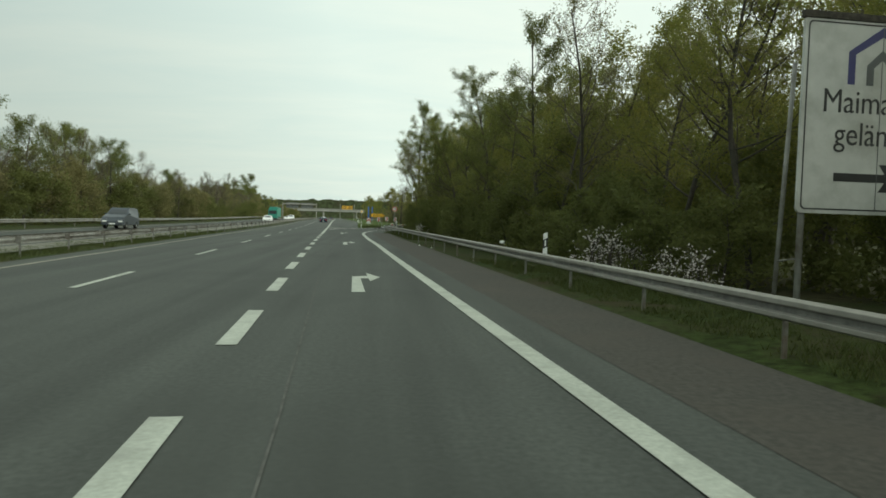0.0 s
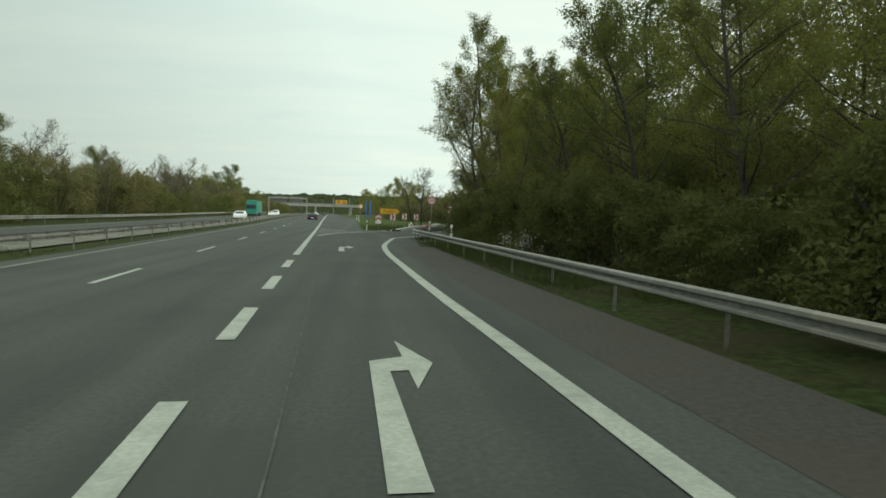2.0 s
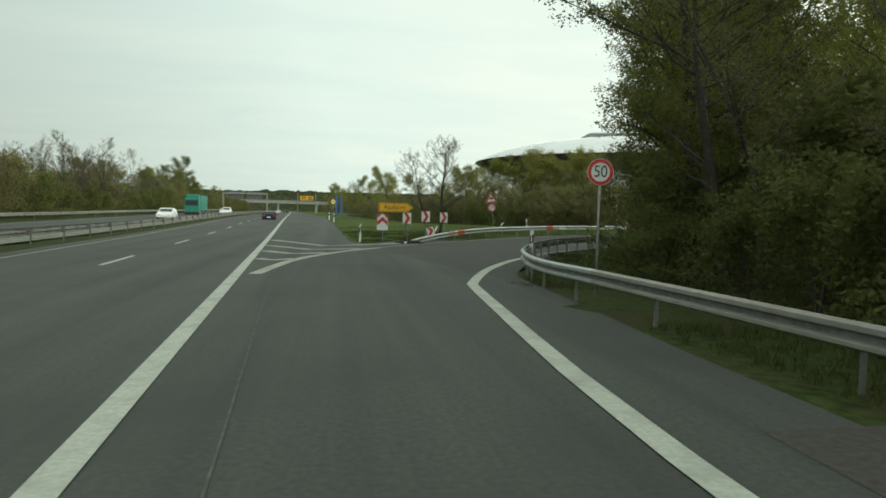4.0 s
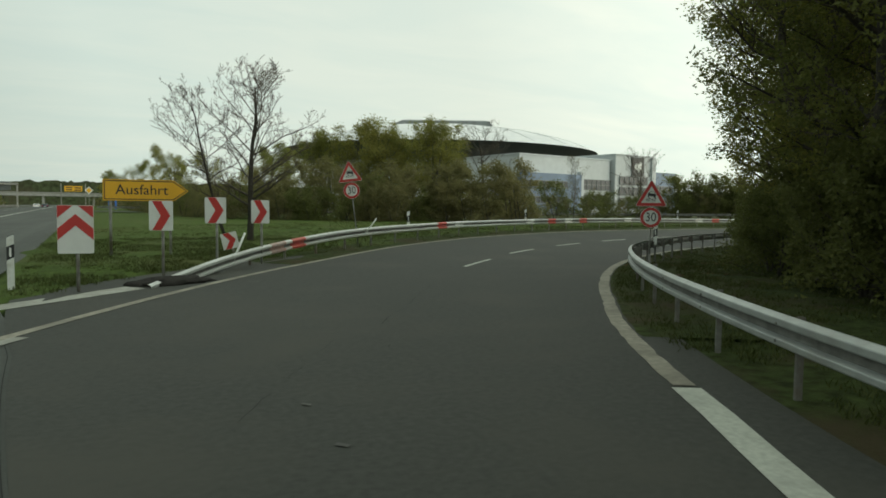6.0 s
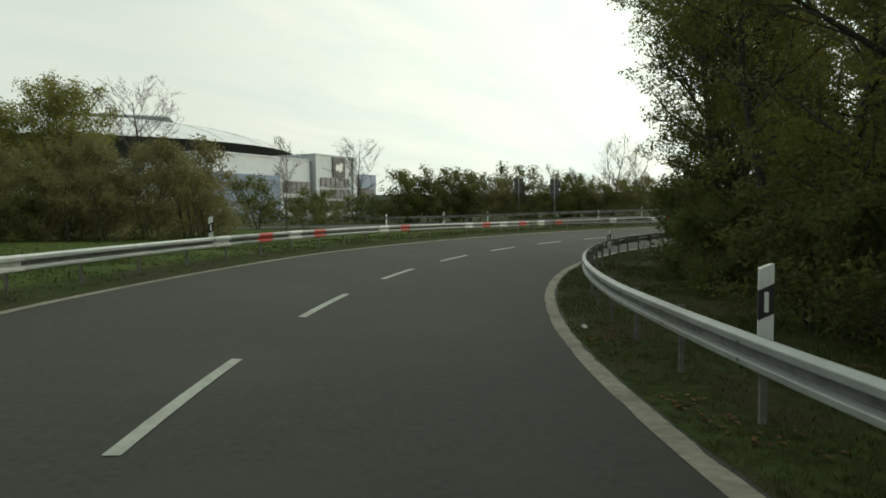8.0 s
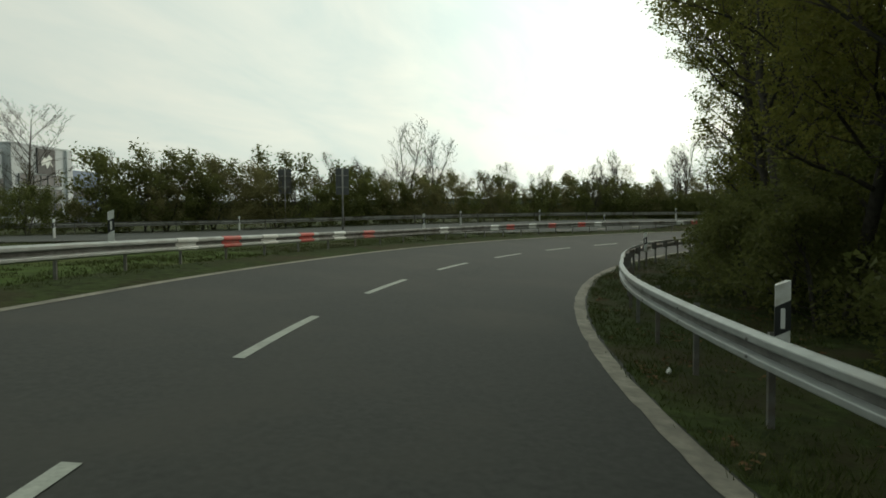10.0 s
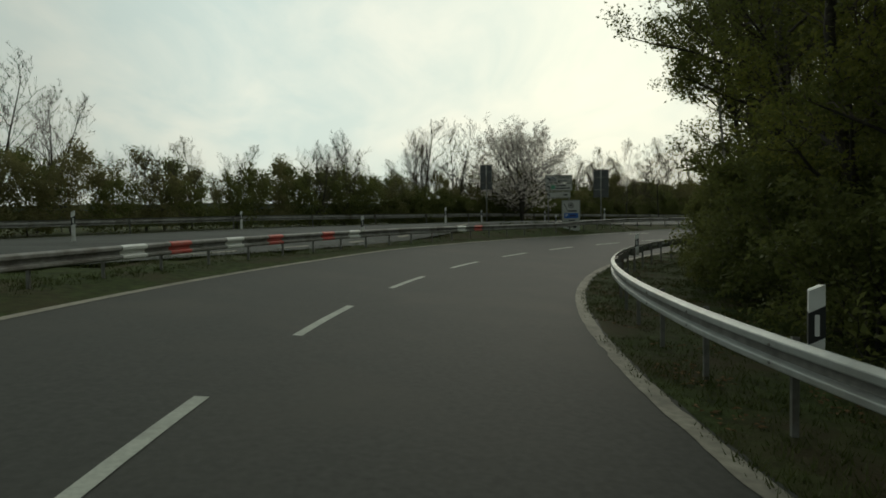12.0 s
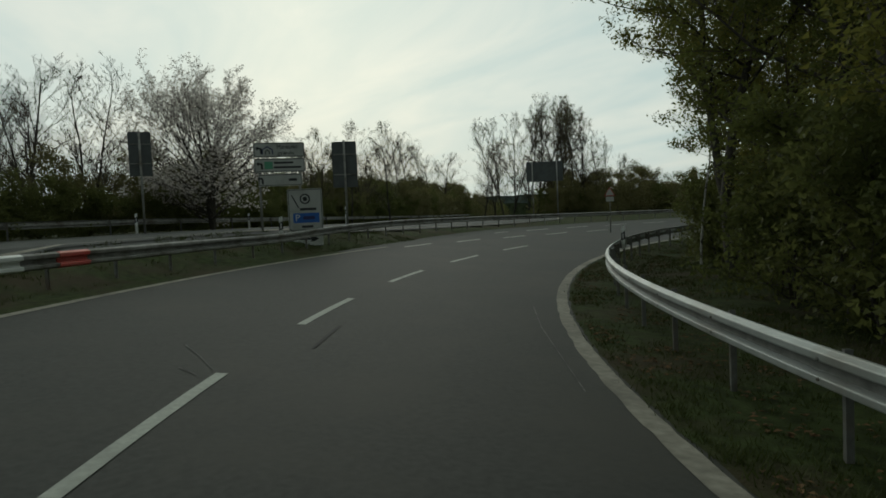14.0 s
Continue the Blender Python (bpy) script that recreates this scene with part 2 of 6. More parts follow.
RED = material("red_sheet", (0.48, 0.035, 0.03), 0.45, vary=0.08, scale=3, bump=0.02)
PINK_RAIL = material("faded_red_foil", (0.42, 0.25, 0.21), 0.6, vary=0.3, scale=8, bump=0.05, stain=(0.4, 0.36, 0.33), stain_scale=1.8)
RED_RAIL = material("red_rail_sheet", (0.55, 0.06, 0.04), 0.5, vary=0.12, scale=4, bump=0.04, stain=(0.40, 0.10, 0.07), stain_scale=2)
YELLOW = material("yellow_sheet", (0.75, 0.40, 0.015), 0.45, vary=0.06, scale=3, bump=0.02)
BLUE = material("blue_sheet", (0.03, 0.13, 0.45), 0.45, vary=0.08, scale=3, bump=0.02)
VIOLET = material("violet_sheet", (0.032, 0.036, 0.13), 0.45, vary=0.08, scale=3, bump=0.02)
BLACK = material("black_sheet", (0.02, 0.022, 0.022), 0.5, vary=0.1, bump=0.02)
GREY = material("grey_sheet", (0.095, 0.105, 0.105), 0.6, 0.1, vary=0.1, scale=3, bump=0.03, stain=(0.07, 0.075, 0.072), stain_scale=1.0)
PLASTIC = material("white_plastic", (0.74, 0.76, 0.73), 0.4, vary=0.06, scale=5, bump=0.03, stain=(0.50, 0.50, 0.44), stain_scale=3)
SILVER = material("white_reflector", (0.75, 0.76, 0.74), 0.25, vary=0.05, bump=0.0)
BARK = material("bark", (0.075, 0.068, 0.057), 0.9, vary=0.35, scale=12, bump=0.8, bump_scale=40, stain=(0.05, 0.052, 0.04), stain_scale=1.5, spread=0.2)
BIRCH = material("birch_bark", (0.42, 0.40, 0.36), 0.8, vary=0.25, scale=8, bump=0.4, bump_scale=30, stain=(0.05, 0.045, 0.04), stain_scale=4, stain_at=(0.52, 0.62))
TWIG = material("twigs", (0.100, 0.086, 0.068), 0.9, vary=0.25, scale=10, bump=0.0, spread=0.2)
LEAF_DARK = leaf_material("leaves_green", (0.092, 0.112, 0.029), (0.165, 0.178, 0.052), 0.48)
LEAF_SPRING = leaf_material("leaves_spring", (0.140, 0.165, 0.036), (0.250, 0.235, 0.062), 0.5)
LEAF_BUSH = leaf_material("leaves_bush", (0.090, 0.110, 0.031), (0.158, 0.168, 0.056), 0.55)
LEAF_OLIVE = leaf_material("leaves_olive", (0.140, 0.142, 0.058), (0.218, 0.196, 0.086), 0.5)
BLOSSOM = leaf_material("blossom", (0.70, 0.65, 0.60), (0.86, 0.82, 0.78), 0.58)
BLADE = leaf_material("grass_blades", (0.050, 0.070, 0.017), (0.092, 0.098, 0.032), 0.2)
LEAF_FAR = material("far_leaves", (0.055, 0.068, 0.035), 0.95, vary=0.5, scale=0.35, bump=0.0, stain=(0.075, 0.07, 0.045), stain_scale=0.06)
WALL_WHITE = material("white_cladding", (0.50, 0.53, 0.54), 0.55, vary=0.05, scale=0.6, bump=0.0, stain=(0.43, 0.46, 0.47), stain_scale=0.08)
WALL_BLUE = material("blue_cladding", (0.12, 0.18, 0.27), 0.45, vary=0.1, scale=0.5, bump=0.0, stain=(0.10, 0.15, 0.23), stain_scale=0.1)
ROOF_LIGHT = material("pale_metal_roof", (0.66, 0.68, 0.68), 0.4, 0.2, vary=0.05, scale=0.3, bump=0.0, stain=(0.55, 0.57, 0.58), stain_scale=0.05)
ROOF_DARK = material("dark_metal_soffit", (0.065, 0.072, 0.076), 0.6, 0.1, vary=0.1, scale=0.3, bump=0.0)
LANTERN = material("grey_roof_cladding", (0.20, 0.22, 0.22), 0.6, 0.1, vary=0.1, scale=0.3, bump=0.0)
PANE = material("dark_glass", (0.02, 0.026, 0.032), 0.3, 0.0, vary=0.2, scale=0.3, bump=0.0)
CONCRETE = material("concrete", (0.30, 0.30, 0.28), 0.85, vary=0.15, scale=3, bump=0.2, bump_scale=30, stain=(0.19, 0.19, 0.17), stain_scale=0.5)
# distance haze is mixed into the hills' pale base colour
HILL_HAZED = material("hazed_far_woods", (0.125, 0.150, 0.135), 0.95, vary=0.3, scale=0.05, bump=0.0)
CAR_DARK = material("dark_car_paint", (0.02, 0.026, 0.045), 0.25, 0.3, vary=0.05, bump=0.0)
CAR_SILVER = material("grey_car_paint", (0.055, 0.066, 0.078), 0.35, 0.2, vary=0.05, bump=0.0)
CAR_WHITE = material("white_car_paint", (0.70, 0.71, 0.71), 0.3, vary=0.04, bump=0.0)
TRUCK_GREEN = material("green_truck_paint", (0.02, 0.20, 0.15), 0.4, vary=0.06, bump=0.0)
RUBBER = material("rubber", (0.015, 0.015, 0.015), 0.8, vary=0.2, bump=0.0)
LENS = material("lamp_lens", (0.75, 0.76, 0.74), 0.15, vary=0.03, bump=0.0)
TAIL = material("tail_lamp", (0.35, 0.02, 0.02), 0.25, vary=0.05, bump=0.0)

# ---- where things lie: the main road and the ramp's circle ----
CX, CY, RAD = 43.743, 68.353, 52.146
OX, OY = -4.932, 0.0
UX, UY = -0.0548, 0.9985


def main(s, d):
    """Along and right of the broad broken line of the main road."""
    return OX + s * UX + d * UY, OY + s * UY - d * UX


def ramp(a, r):
    """On the ramp: degrees round its centre, metres outside its middle line."""
    if a < 0:  # past the bend it runs straight on
        return CX + RAD + r, CY + RAD * radians(a)
    return CX + (RAD + r) * math.cos(radians(a)), CY + (RAD + r) * math.sin(radians(a))


def polar(x, y):
    if x > CX and y < CY:
        return x - CX - RAD, math.degrees((y - CY) / RAD)
    return math.hypot(x - CX, y - CY) - RAD, math.degrees(math.atan2(y - CY, x - CX))


def along(x, y):
    return (x - OX) * UX + (y - OY) * UY, (x - OX) * UY - (y - OY) * UX


def lerp(v, xs, ys):
    return float(np.interp(v, xs, ys))


def ease(v, a, b):
    k = min(1.0, max(0.0, (v - a) / (b - a)))
    return k * k * (3 - 2 * k)


def crossfall(a):
    return lerp(a, (-60, -20, 45, 100, 113, 125, 138, 150), (0, 0.06, 0.085, 0.078, 0.07, 0.053, 0.012, 0))


EX, EY, MX, MY = 0.737, -0.676, 0.676, 0.737


def outer(x, y):
    """Along and across the straight outer road."""
    return (x - 52) * EX + (y - 140) * EY, x * MX + y * MY


def outer_z(tau):
    return lerp(tau, (-60, -3, 8, 18, 35, 60, 130, 300), (0.15, 0.55, 0.7, 0.95, 1.2, 1.32, 1.0, 0.8))


def height(x, y):
    """The height of the ground."""
    r, a = polar(x, y)
    s, d = along(x, y)
    if a < -60 or a > 179:
        z = 0.0
    elif r < 0:
        z = crossfall(a) * max(r, -6.0) * (1 - ease(r, -14, -40) if r < -14 else 1)
    else:
        z = crossfall(a) * min(r, 5.3)
        if r > 5.3:
            tau, off = outer(x, y)
            far = off - 139.0
            k = 1.0 if far > 0 else (r - 5.3) / (r - 5.3 - far)
            z += (outer_z(tau) - z) * k * ease(x, 0, 25)
    if d > 4.4 and s > 100 and r > 5 and a > 90:
        z += 0.14 * ease(d, 4.5, 6.5) * ease(r, 5.0, 7.0) * (1 - ease(x, 10, 40))
    return z


# ---- mesh helpers ----
def mesh(name, verts, faces, mats, smooth=False, slots=None):
    me = bpy.data.meshes.new(name)
    me.from_pydata([tuple(v) for v in verts], [], [tuple(f) for f in faces])
    for m in mats if isinstance(mats, (list, tuple)) else [mats]:
        me.materials.append(m)
    if slots is not None:
        me.polygons.foreach_set("material_index", slots)
    if smooth:
        me.polygons.foreach_set("use_smooth", [True] * len(me.polygons))
    me.update()
    return me


def thing(name, x=0.0, y=0.0, z=0.0, turn=0.0, label="", category="", group="", kind=""):
    ob = new(name)
    ob.empty_display_size = 0.2
    ob.matrix_basis = pose(x, y, z, 0, 0, turn)
    return tagged(ob, label, category, group, kind)


def part(name, me, parent=None, label="", m=None):
    ob = new(name, me)
    if parent is not None:
        ob.parent = parent
    if m is not None:
        ob.matrix_basis = m
    return tagged(ob, label)


def bm_mesh(name, bm, mats, smooth=False):
    me = bpy.data.meshes.new(name)
    bmesh.ops.recalc_face_normals(bm, faces=bm.faces)
    bm.to_mesh(me)
    bm.free()
    for m in mats if isinstance(mats, (list, tuple)) else [mats]:
        me.materials.append(m)
    if smooth:
        me.polygons.foreach_set("use_smooth", [True] * len(me.polygons))
    return me


def box(name, size, mats, centre=(0, 0, 0), bevel=0.0, turn=None):
    bm = bmesh.new()
    bmesh.ops.create_cube(bm, size=1.0, matrix=Matrix.Translation(centre) @ (turn or Matrix()) @ Matrix.Diagonal((*size, 1)))
    if bevel:
        bmesh.ops.bevel(bm, geom=bm.edges[:], offset=bevel, segments=2, affect="EDGES", profile=0.6)
    return bm_mesh(name, bm, mats)


def rod(name, p0, p1, r0, r1, mats, sides=10, smooth=True):
    p0, p1 = Vector(p0), Vector(p1)
    axis = p1 - p0
    bm = bmesh.new()
    m = Matrix.Translation((p0 + p1) / 2) @ axis.to_track_quat("Z", "Y").to_matrix().to_4x4()
    bmesh.ops.create_cone(bm, cap_ends=True, segments=sides, radius1=r0, radius2=r1, depth=axis.length, matrix=m)
    return bm_mesh(name, bm, mats, smooth)


def plate(name, outline, thick, mats, y=0.0, bevel=0.0):
    """A flat sheet in the x-z plane, from its outline; it faces -y at y and is thick behind."""
    n = len(outline)
    v = [(px, y, pz) for px, pz in outline] + [(px, y + thick, pz) for px, pz in outline]
    f = [tuple(range(n)), tuple(range(2 * n - 1, n - 1, -1))] + [(i, i + n, (i + 1) % n + n, (i + 1) % n) for i in range(n)]
    bm = bmesh.new()
    vs = [bm.verts.new(p) for p in v]
    for q in f:
        bm.faces.new([vs[i] for i in q])
    return bm_mesh(name, bm, mats)


def circle_outline(r, n=40, cx=0.0, cz=0.0):
    return [(cx + r * math.cos(2 * math.pi * i / n), cz + r * math.sin(2 * math.pi * i / n)) for i in range(n)]


def round_rect(w, h, c, cx=0.0, cz=0.0, n=5):
    pts = []
    for qx, qz, a0 in ((1, 1, 0), (-1, 1, 90), (-1, -1, 180), (1, -1, 270)):
        for i in range(n + 1):
            a = radians(a0 + 90 * i / n)
            pts.append((cx + qx * (w / 2 - c) + c * math.cos(a), cz + qz * (h / 2 - c) + c * math.sin(a)))
    return pts


def ring(name, outer_pts, inner_pts, thick, mats, y=0.0):
    n = len(outer_pts)
    v = [(a, y, b) for a, b in outer_pts] + [(a, y, b) for a, b in inner_pts]
    v += [(a, y + thick, b) for a, b, in outer_pts]
    f = []
    for i in range(n):
        j = (i + 1) % n
        f += [(i, j, n + j, n + i), (i, 2 * n + i, 2 * n + j, j)]
    return mesh(name, v, f, mats)


def lettering(name, words, size, mats, m, parent, label="", align="CENTER", thick=0.002):
    cu = bpy.data.curves.new(name, "FONT")
    cu.body, cu.size, cu.align_x, cu.align_y, cu.extrude = words, size, align, "CENTER", thick
    tmp = bpy.data.objects.new(name + "_curve", cu)
    scene.collection.objects.link(tmp)
    me = bpy.data.meshes.new_from_object(tmp.evaluated_get(bpy.context.evaluated_depsgraph_get()))
    scene.collection.objects.unlink(tmp)
    bpy.data.objects.remove(tmp)
    me.materials.clear()
    me.materials.append(mats)
    return part(name, me, parent, label, m @ pose(0, 0, 0, 90, 0, 0))


def strip(name, lines, lift, mats, hfun=height):
    """A sheet over the ground between lines of points, each line a list of (x, y)."""
    rows, cols = len(lines[0]), len(lines)
    v = [(x, y, hfun(x, y) + lift) for line in lines for x, y in line]
    f = [(c * rows + i, (c + 1) * rows + i, (c + 1) * rows + i + 1, c * rows + i + 1) for c in range(cols - 1) for i in range(rows - 1)]
    me = mesh(name, v, f, mats)
    flip = sum(p.normal.z for p in me.polygons) < 0
    if flip:
        me.flip_normals()
    return me

# ---- ground: one sheet to the horizon ----
def on_road(x, y):
    """How deep the ground lies under the asphalt, 0 beside it."""
    r, a = polar(x, y)
    s, d = along(x, y)
    tau, off = outer(x, y)
    if -21.5 < d < -11.6 or -8.0 < d < lerp(s, (60, 70, 80, 104, 180), (6.4, 5.6, 4.4, 4.2, 6.2)):
        return True
    if -4.0 < r < lerp(a, (0, 20, 30, 40, 132, 140, 152), (8.5, 7.0, 5.2, 4.5, 4.5, 5.8, 5.8)) and -330 < a < 179 and s < 110 + d:
        return True
    return slip_in(tau) + 0.3 < off < 147.6 and tau > -60


def slip_in(tau):
    """Where the slip road's near edge lies; it widens towards the ramp."""
    return lerp(tau, (-60, -25, -5, 7, 20, 32, 42, 52, 60, 70, 79, 90, 104, 114, 124, 320), (140.3, 139.5, 135.2, 131.8, 134.4, 136.8, 138.7, 138.7, 137.2, 134.4, 130.8, 127.6, 127.6, 134.6, 140.5, 140.5))


def build_ground():
    xs = np.concatenate([np.array([-2500, -1500, -900, -500, -300, -200, -140, -100, -75, -60, -50]), np.arange(-44, 134, 1.25), np.array([136, 142, 150, 162, 180, 210, 260, 340, 480, 700, 1000, 1600, 2500])])
    ys = np.concatenate([np.array([-2500, -1500, -900, -500, -300, -150, -90, -60, -45]), np.arange(-36, 176, 1.25), np.array([178, 184, 194, 210, 235, 270, 320, 400, 520, 700, 1000, 1500, 2500])])
    v, f, slot = [], [], []
    for y in ys:
        for x in xs:
            z = height(x, y)
            near = -50 < x < 150 and -40 < y < 190
            v.append((x, y, z - (0.14 if on_road(x, y) else 0.015) + (0.05 * noise.noise((x * 0.3, y * 0.3, 0)) if near and not on_road(x, y) else 0.0) - (0.0 if near else 0.1)))
    nx = len(xs)
    for j in range(len(ys) - 1):
        for i in range(nx - 1):
            f.append((j * nx + i, j * nx + i + 1, (j + 1) * nx + i + 1, (j + 1) * nx + i))
            x, y = xs[i] + 0.6, ys[j] + 0.6
            r, a = polar(x, y)
            s, d = along(x, y)
            slot.append(1 if (r < -9.8 if y > 66 or x > 43 else d > 10.4) and d > 10.4 and y > -60 else 2 if d > 4 and r > 5 and a > 92 else 0)
    ob = new("ground", mesh("ground", v, f, [GRASS, FOREST, MEADOW], True, slot))
    tagged(ob, "grass verge and dark woodland floor round the roads", "ground", kind="structure")


build_ground()

steps = [-60.0, -40.0] + list(np.arange(-30, 130, 1.5)) + [135.0, 150, 180, 220, 300, 420, 600, 900]


def main_right(s):
    """The right edge of the main road's own asphalt."""
    if s < 66:
        return lerp(s, (-60, 0, 20, 50, 66), (5.4, 5.4, 5.5, 5.6, 5.9))
    if s < 82.7:
        return lerp(s, (66, 72, 78, 82.7), (5.9, 6.4, 7.1, 7.6))
    return lerp(s, (82.7, 88.2, 94.9, 102, 112, 175, 400), (7.6, 6.5, 5.5, 4.45, 4.8, 6.5, 5.0))


lines = [[main(s, -8.1 + (main_right(s) + 8.1) * k / 14) for s in steps] for k in range(15)]
tagged(new("road_main", strip("road_main", lines, 0.0, ASPHALT)), "grey asphalt carriageway with worn wheel tracks", "road", kind="structure")
lines = [[main(s, main_right(s) + w) for s in steps if s < 70] for w in (-1.0, 0.1, 0.45, 0.78)]
tagged(new("road_shoulder", strip("road_shoulder", lines, 0.004, SHOULDER)), "brownish asphalt hard shoulder beside the exit lane", "road", kind="structure")
lines = [[main(s, d) for s in steps] for d in (-21.3, -17.5, -14.5, -11.8)]
tagged(new("road_opposite", strip("road_opposite", lines, 0.0, ASPHALT)), "grey asphalt carriageway for oncoming traffic", "road", kind="structure")


def ramp_out(a):
    return lerp(a, (-40, 8, 20, 30, 38, 130, 138, 150), (8.6, 7.6, 6.6, 5.4, 4.75, 4.75, 5.6, 6.2))


def ramp_start(r):
    """The joint where the ramp's darker asphalt begins."""
    return lerp(r, (-4.4, -3.3, -2.3, -0.6, 3.2, 6.2), (163.8, 162.6, 160.1, 157.2, 151.2, 147.5))


lines = []
for k in range(15):
    line = []
    for i in range(200):
        a_end, q = -320.0, (i / 199) ** 1.25
        a = 150 * (1 - q) + a_end * q
        r_in = lerp(a, (148, 156), (-4.35, -4.8))
        r = r_in + (ramp_out(a) - r_in) * k / 14
        a = ramp_start(r) * (1 - q) + a_end * q
        line.append(ramp(a, r_in + (ramp_out(a) - r_in) * k / 14))
    lines.append(line)
tagged(new("road_ramp", strip("road_ramp", lines, 0.006, ASPHALT_RAMP)), "dark banked asphalt of the curved exit ramp", "road", kind="structure")

taus = np.arange(-110, 320, 4.0)


def across(tau, off):
    """A point of the straight outer road."""
    base = 52 * MX + 140 * MY
    return 52 + tau * EX + (off - base) * MX, 140 + tau * EY + (off - base) * MY


lines = [[across(t, slip_in(t) + (147.8 - slip_in(t)) * k) for t in taus] for k in np.linspace(0, 1, 11)]
tagged(new("road_outer", strip("road_outer", lines, 0.01, ASPHALT)), "grey asphalt slip road behind the guardrail", "road", kind="structure")


lines = [[main(s, d) for s in steps] for d in (-11.5, -10.6, -9.7)]
tagged(new("median_strip", strip("median_strip", lines, 0.05, GRAVEL)), "pale gravel strip between the median guardrails", "median", kind="structure")


# ---- road markings ----
def marking(name, pts, width, lift, mats, label, ragged=0.0):
    """A painted line of a width along points (x, y); ragged: how far its edges are worn."""
    left, right = [], []
    for i, (x, y) in enumerate(pts):
        x0, y0 = pts[max(0, i - 1)]
        x1, y1 = pts[min(len(pts) - 1, i + 1)]
        l = math.hypot(x1 - x0, y1 - y0) or 1
        nx, ny = -(y1 - y0) / l, (x1 - x0) / l
        wl = width / 2 - ragged * max(0, noise.noise((x * 2.1, y * 2.1, 1)) + 0.3 * noise.noise((x * 7, y * 7, 1)))
        wr = width / 2 - ragged * max(0, noise.noise((x * 2.1, y * 2.1, 5)) + 0.3 * noise.noise((x * 7, y * 7, 5)))
        left.append((x + nx * wl, y + ny * wl))
        right.append((x - nx * wr, y - ny * wr))
    ob = new(name, strip(name, [left, right], lift, mats))
    return tagged(ob, label, "road marking", kind="structure")


def run(s0, s1, d, n):
    return [main(s0 + (s1 - s0) * i / n, d(s0 + (s1 - s0) * i / n) if callable(d) else d) for i in range(n + 1)]


def arc(a0, a1, r, n):
    out = []
    for i in range(n + 1):
        a = a0 + (a1 - a0) * i / n
        out.append(ramp(a, r(a) if callable(r) else r))
    return out


for k in range(-6, 8):
    s = 12.45 + 5.92 * k
    marking("broad_dash", run(s, s + 3, lerp(s, (0, 8, 14, 20), (0.08, 0.045, 0.02, -0.055)), 3), 0.25, 0.012, PAINT, "broad white dash between the through lane and exit lane")
marking("solid_line", run(59.9, 420, -0.03, 120), 0.26, 0.012, PAINT, "broad solid white line past the exit")
for k in range(-4, 25):
    s = 12.6 + 12 * k
    marking("lane_dash", run(s, s + 4, -3.86, 3), 0.15, 0.012, PAINT, "narrow white dash between the lanes")
marking("edge_line_left", run(-60, 600, -7.2, 220), 0.15, 0.012, PAINT_OLD, "thin white line along the median")
for d in (-12.4, -19.9):
    marking("edge_line_opposite", run(-60, 600, d, 150), 0.2, 0.012, PAINT_OLD, "thin white edge line of the far carriageway")
# the exit lane's right line, running on along the inside of the ramp
edge = run(-60, 78, lambda s: lerp(s, (-60, 0, 22, 30, 37, 42, 46, 50, 54, 61, 65, 68.5, 71, 73.4, 75.5, 78), (3.6, 3.62, 3.62, 3.64, 3.68, 3.67, 3.63, 3.64, 3.68, 3.76, 3.9, 4.13, 4.38, 4.7, 5.0, 5.35)), 160)


def inner_r(a):
    return lerp(a, (-40, 54, 66, 78, 90, 97, 127, 133, 137, 142, 144.6, 146, 148, 153, 156, 158, 160.5, 166.4), (-3.9, -3.93, -4.03, -4.1, -4.03, -3.97, -3.95, -3.94, -3.93, -3.88, -3.86, -3.80, -3.73, -3.69, -3.53, -3.47, -3.38, -3.27))


edge += arc(166, 152, inner_r, 30)
marking("edge_line_inner", arc(151.9, -60, inner_r, 800), 0.23, 0.014, PAINT_OLD, "dirty worn white line along the inside of the ramp", 0.05)
marking("edge_line_right", edge, 0.27, 0.014, PAINT, "white edge line along the exit lane and inside of the ramp")


def outer_r(a):
    return lerp(a, (35, 47, 54, 61, 67, 80, 92, 102, 112, 127, 132, 140, 144, 152), (4.3, 4.2, 4.17, 4.12, 3.85, 3.72, 3.66, 3.8, 4.15, 4.42, 4.48, 4.15, 4.05, 3.85))


marking("edge_line_outer", arc(150.6, 34.6, outer_r, 130), 0.17, 0.014, PAINT_OLD, "weathered white edge line outside the ramp")
gore = [main(82.3, 0.42), main(84.4, 0.78), main(86.5, 1.18), main(88.6, 1.75), main(90.9, 2.65), main(93.0, 3.6), main(94.6, 4.5), main(95.9, 5.35)]
marking("edge_line_gore", gore, 0.34, 0.014, PAINT_MID, "broad white line closing the striped nose")
for k, pts in enumerate(([(102.0, 0.25), (96.9, 2.86), (98.3, 4.6), (100.4, 7.0)], [(96.5, 0.2), (93.7, 2.02), (94.2, 3.2), (95.0, 4.35)], [(92.3, 0.2), (90.7, 1.3), (91.1, 2.0), (91.5, 2.65)], [(87.9, 0.15), (87.25, 0.76), (88.0, 1.45)])):
    marking("chevron_stripe", [main(*p) for p in pts], 0.5, 0.016, PAINT_MID, "white chevron stripe in the nose of the exit")
for k in range(17):
    a0 = math.degrees(125.75 / RAD) - math.degrees(6.0 / RAD) * k
    marking("ramp_dash", arc(a0, a0 - math.degrees(3.0 / RAD), lerp(a0, (50, 62, 72, 82, 90, 131, 138), (0.04, 0.05, 0.0, 0.02, 0.1, 0.14, -0.06)), 4), 0.13, 0.014, PAINT, "narrow white dash along the middle of the ramp")
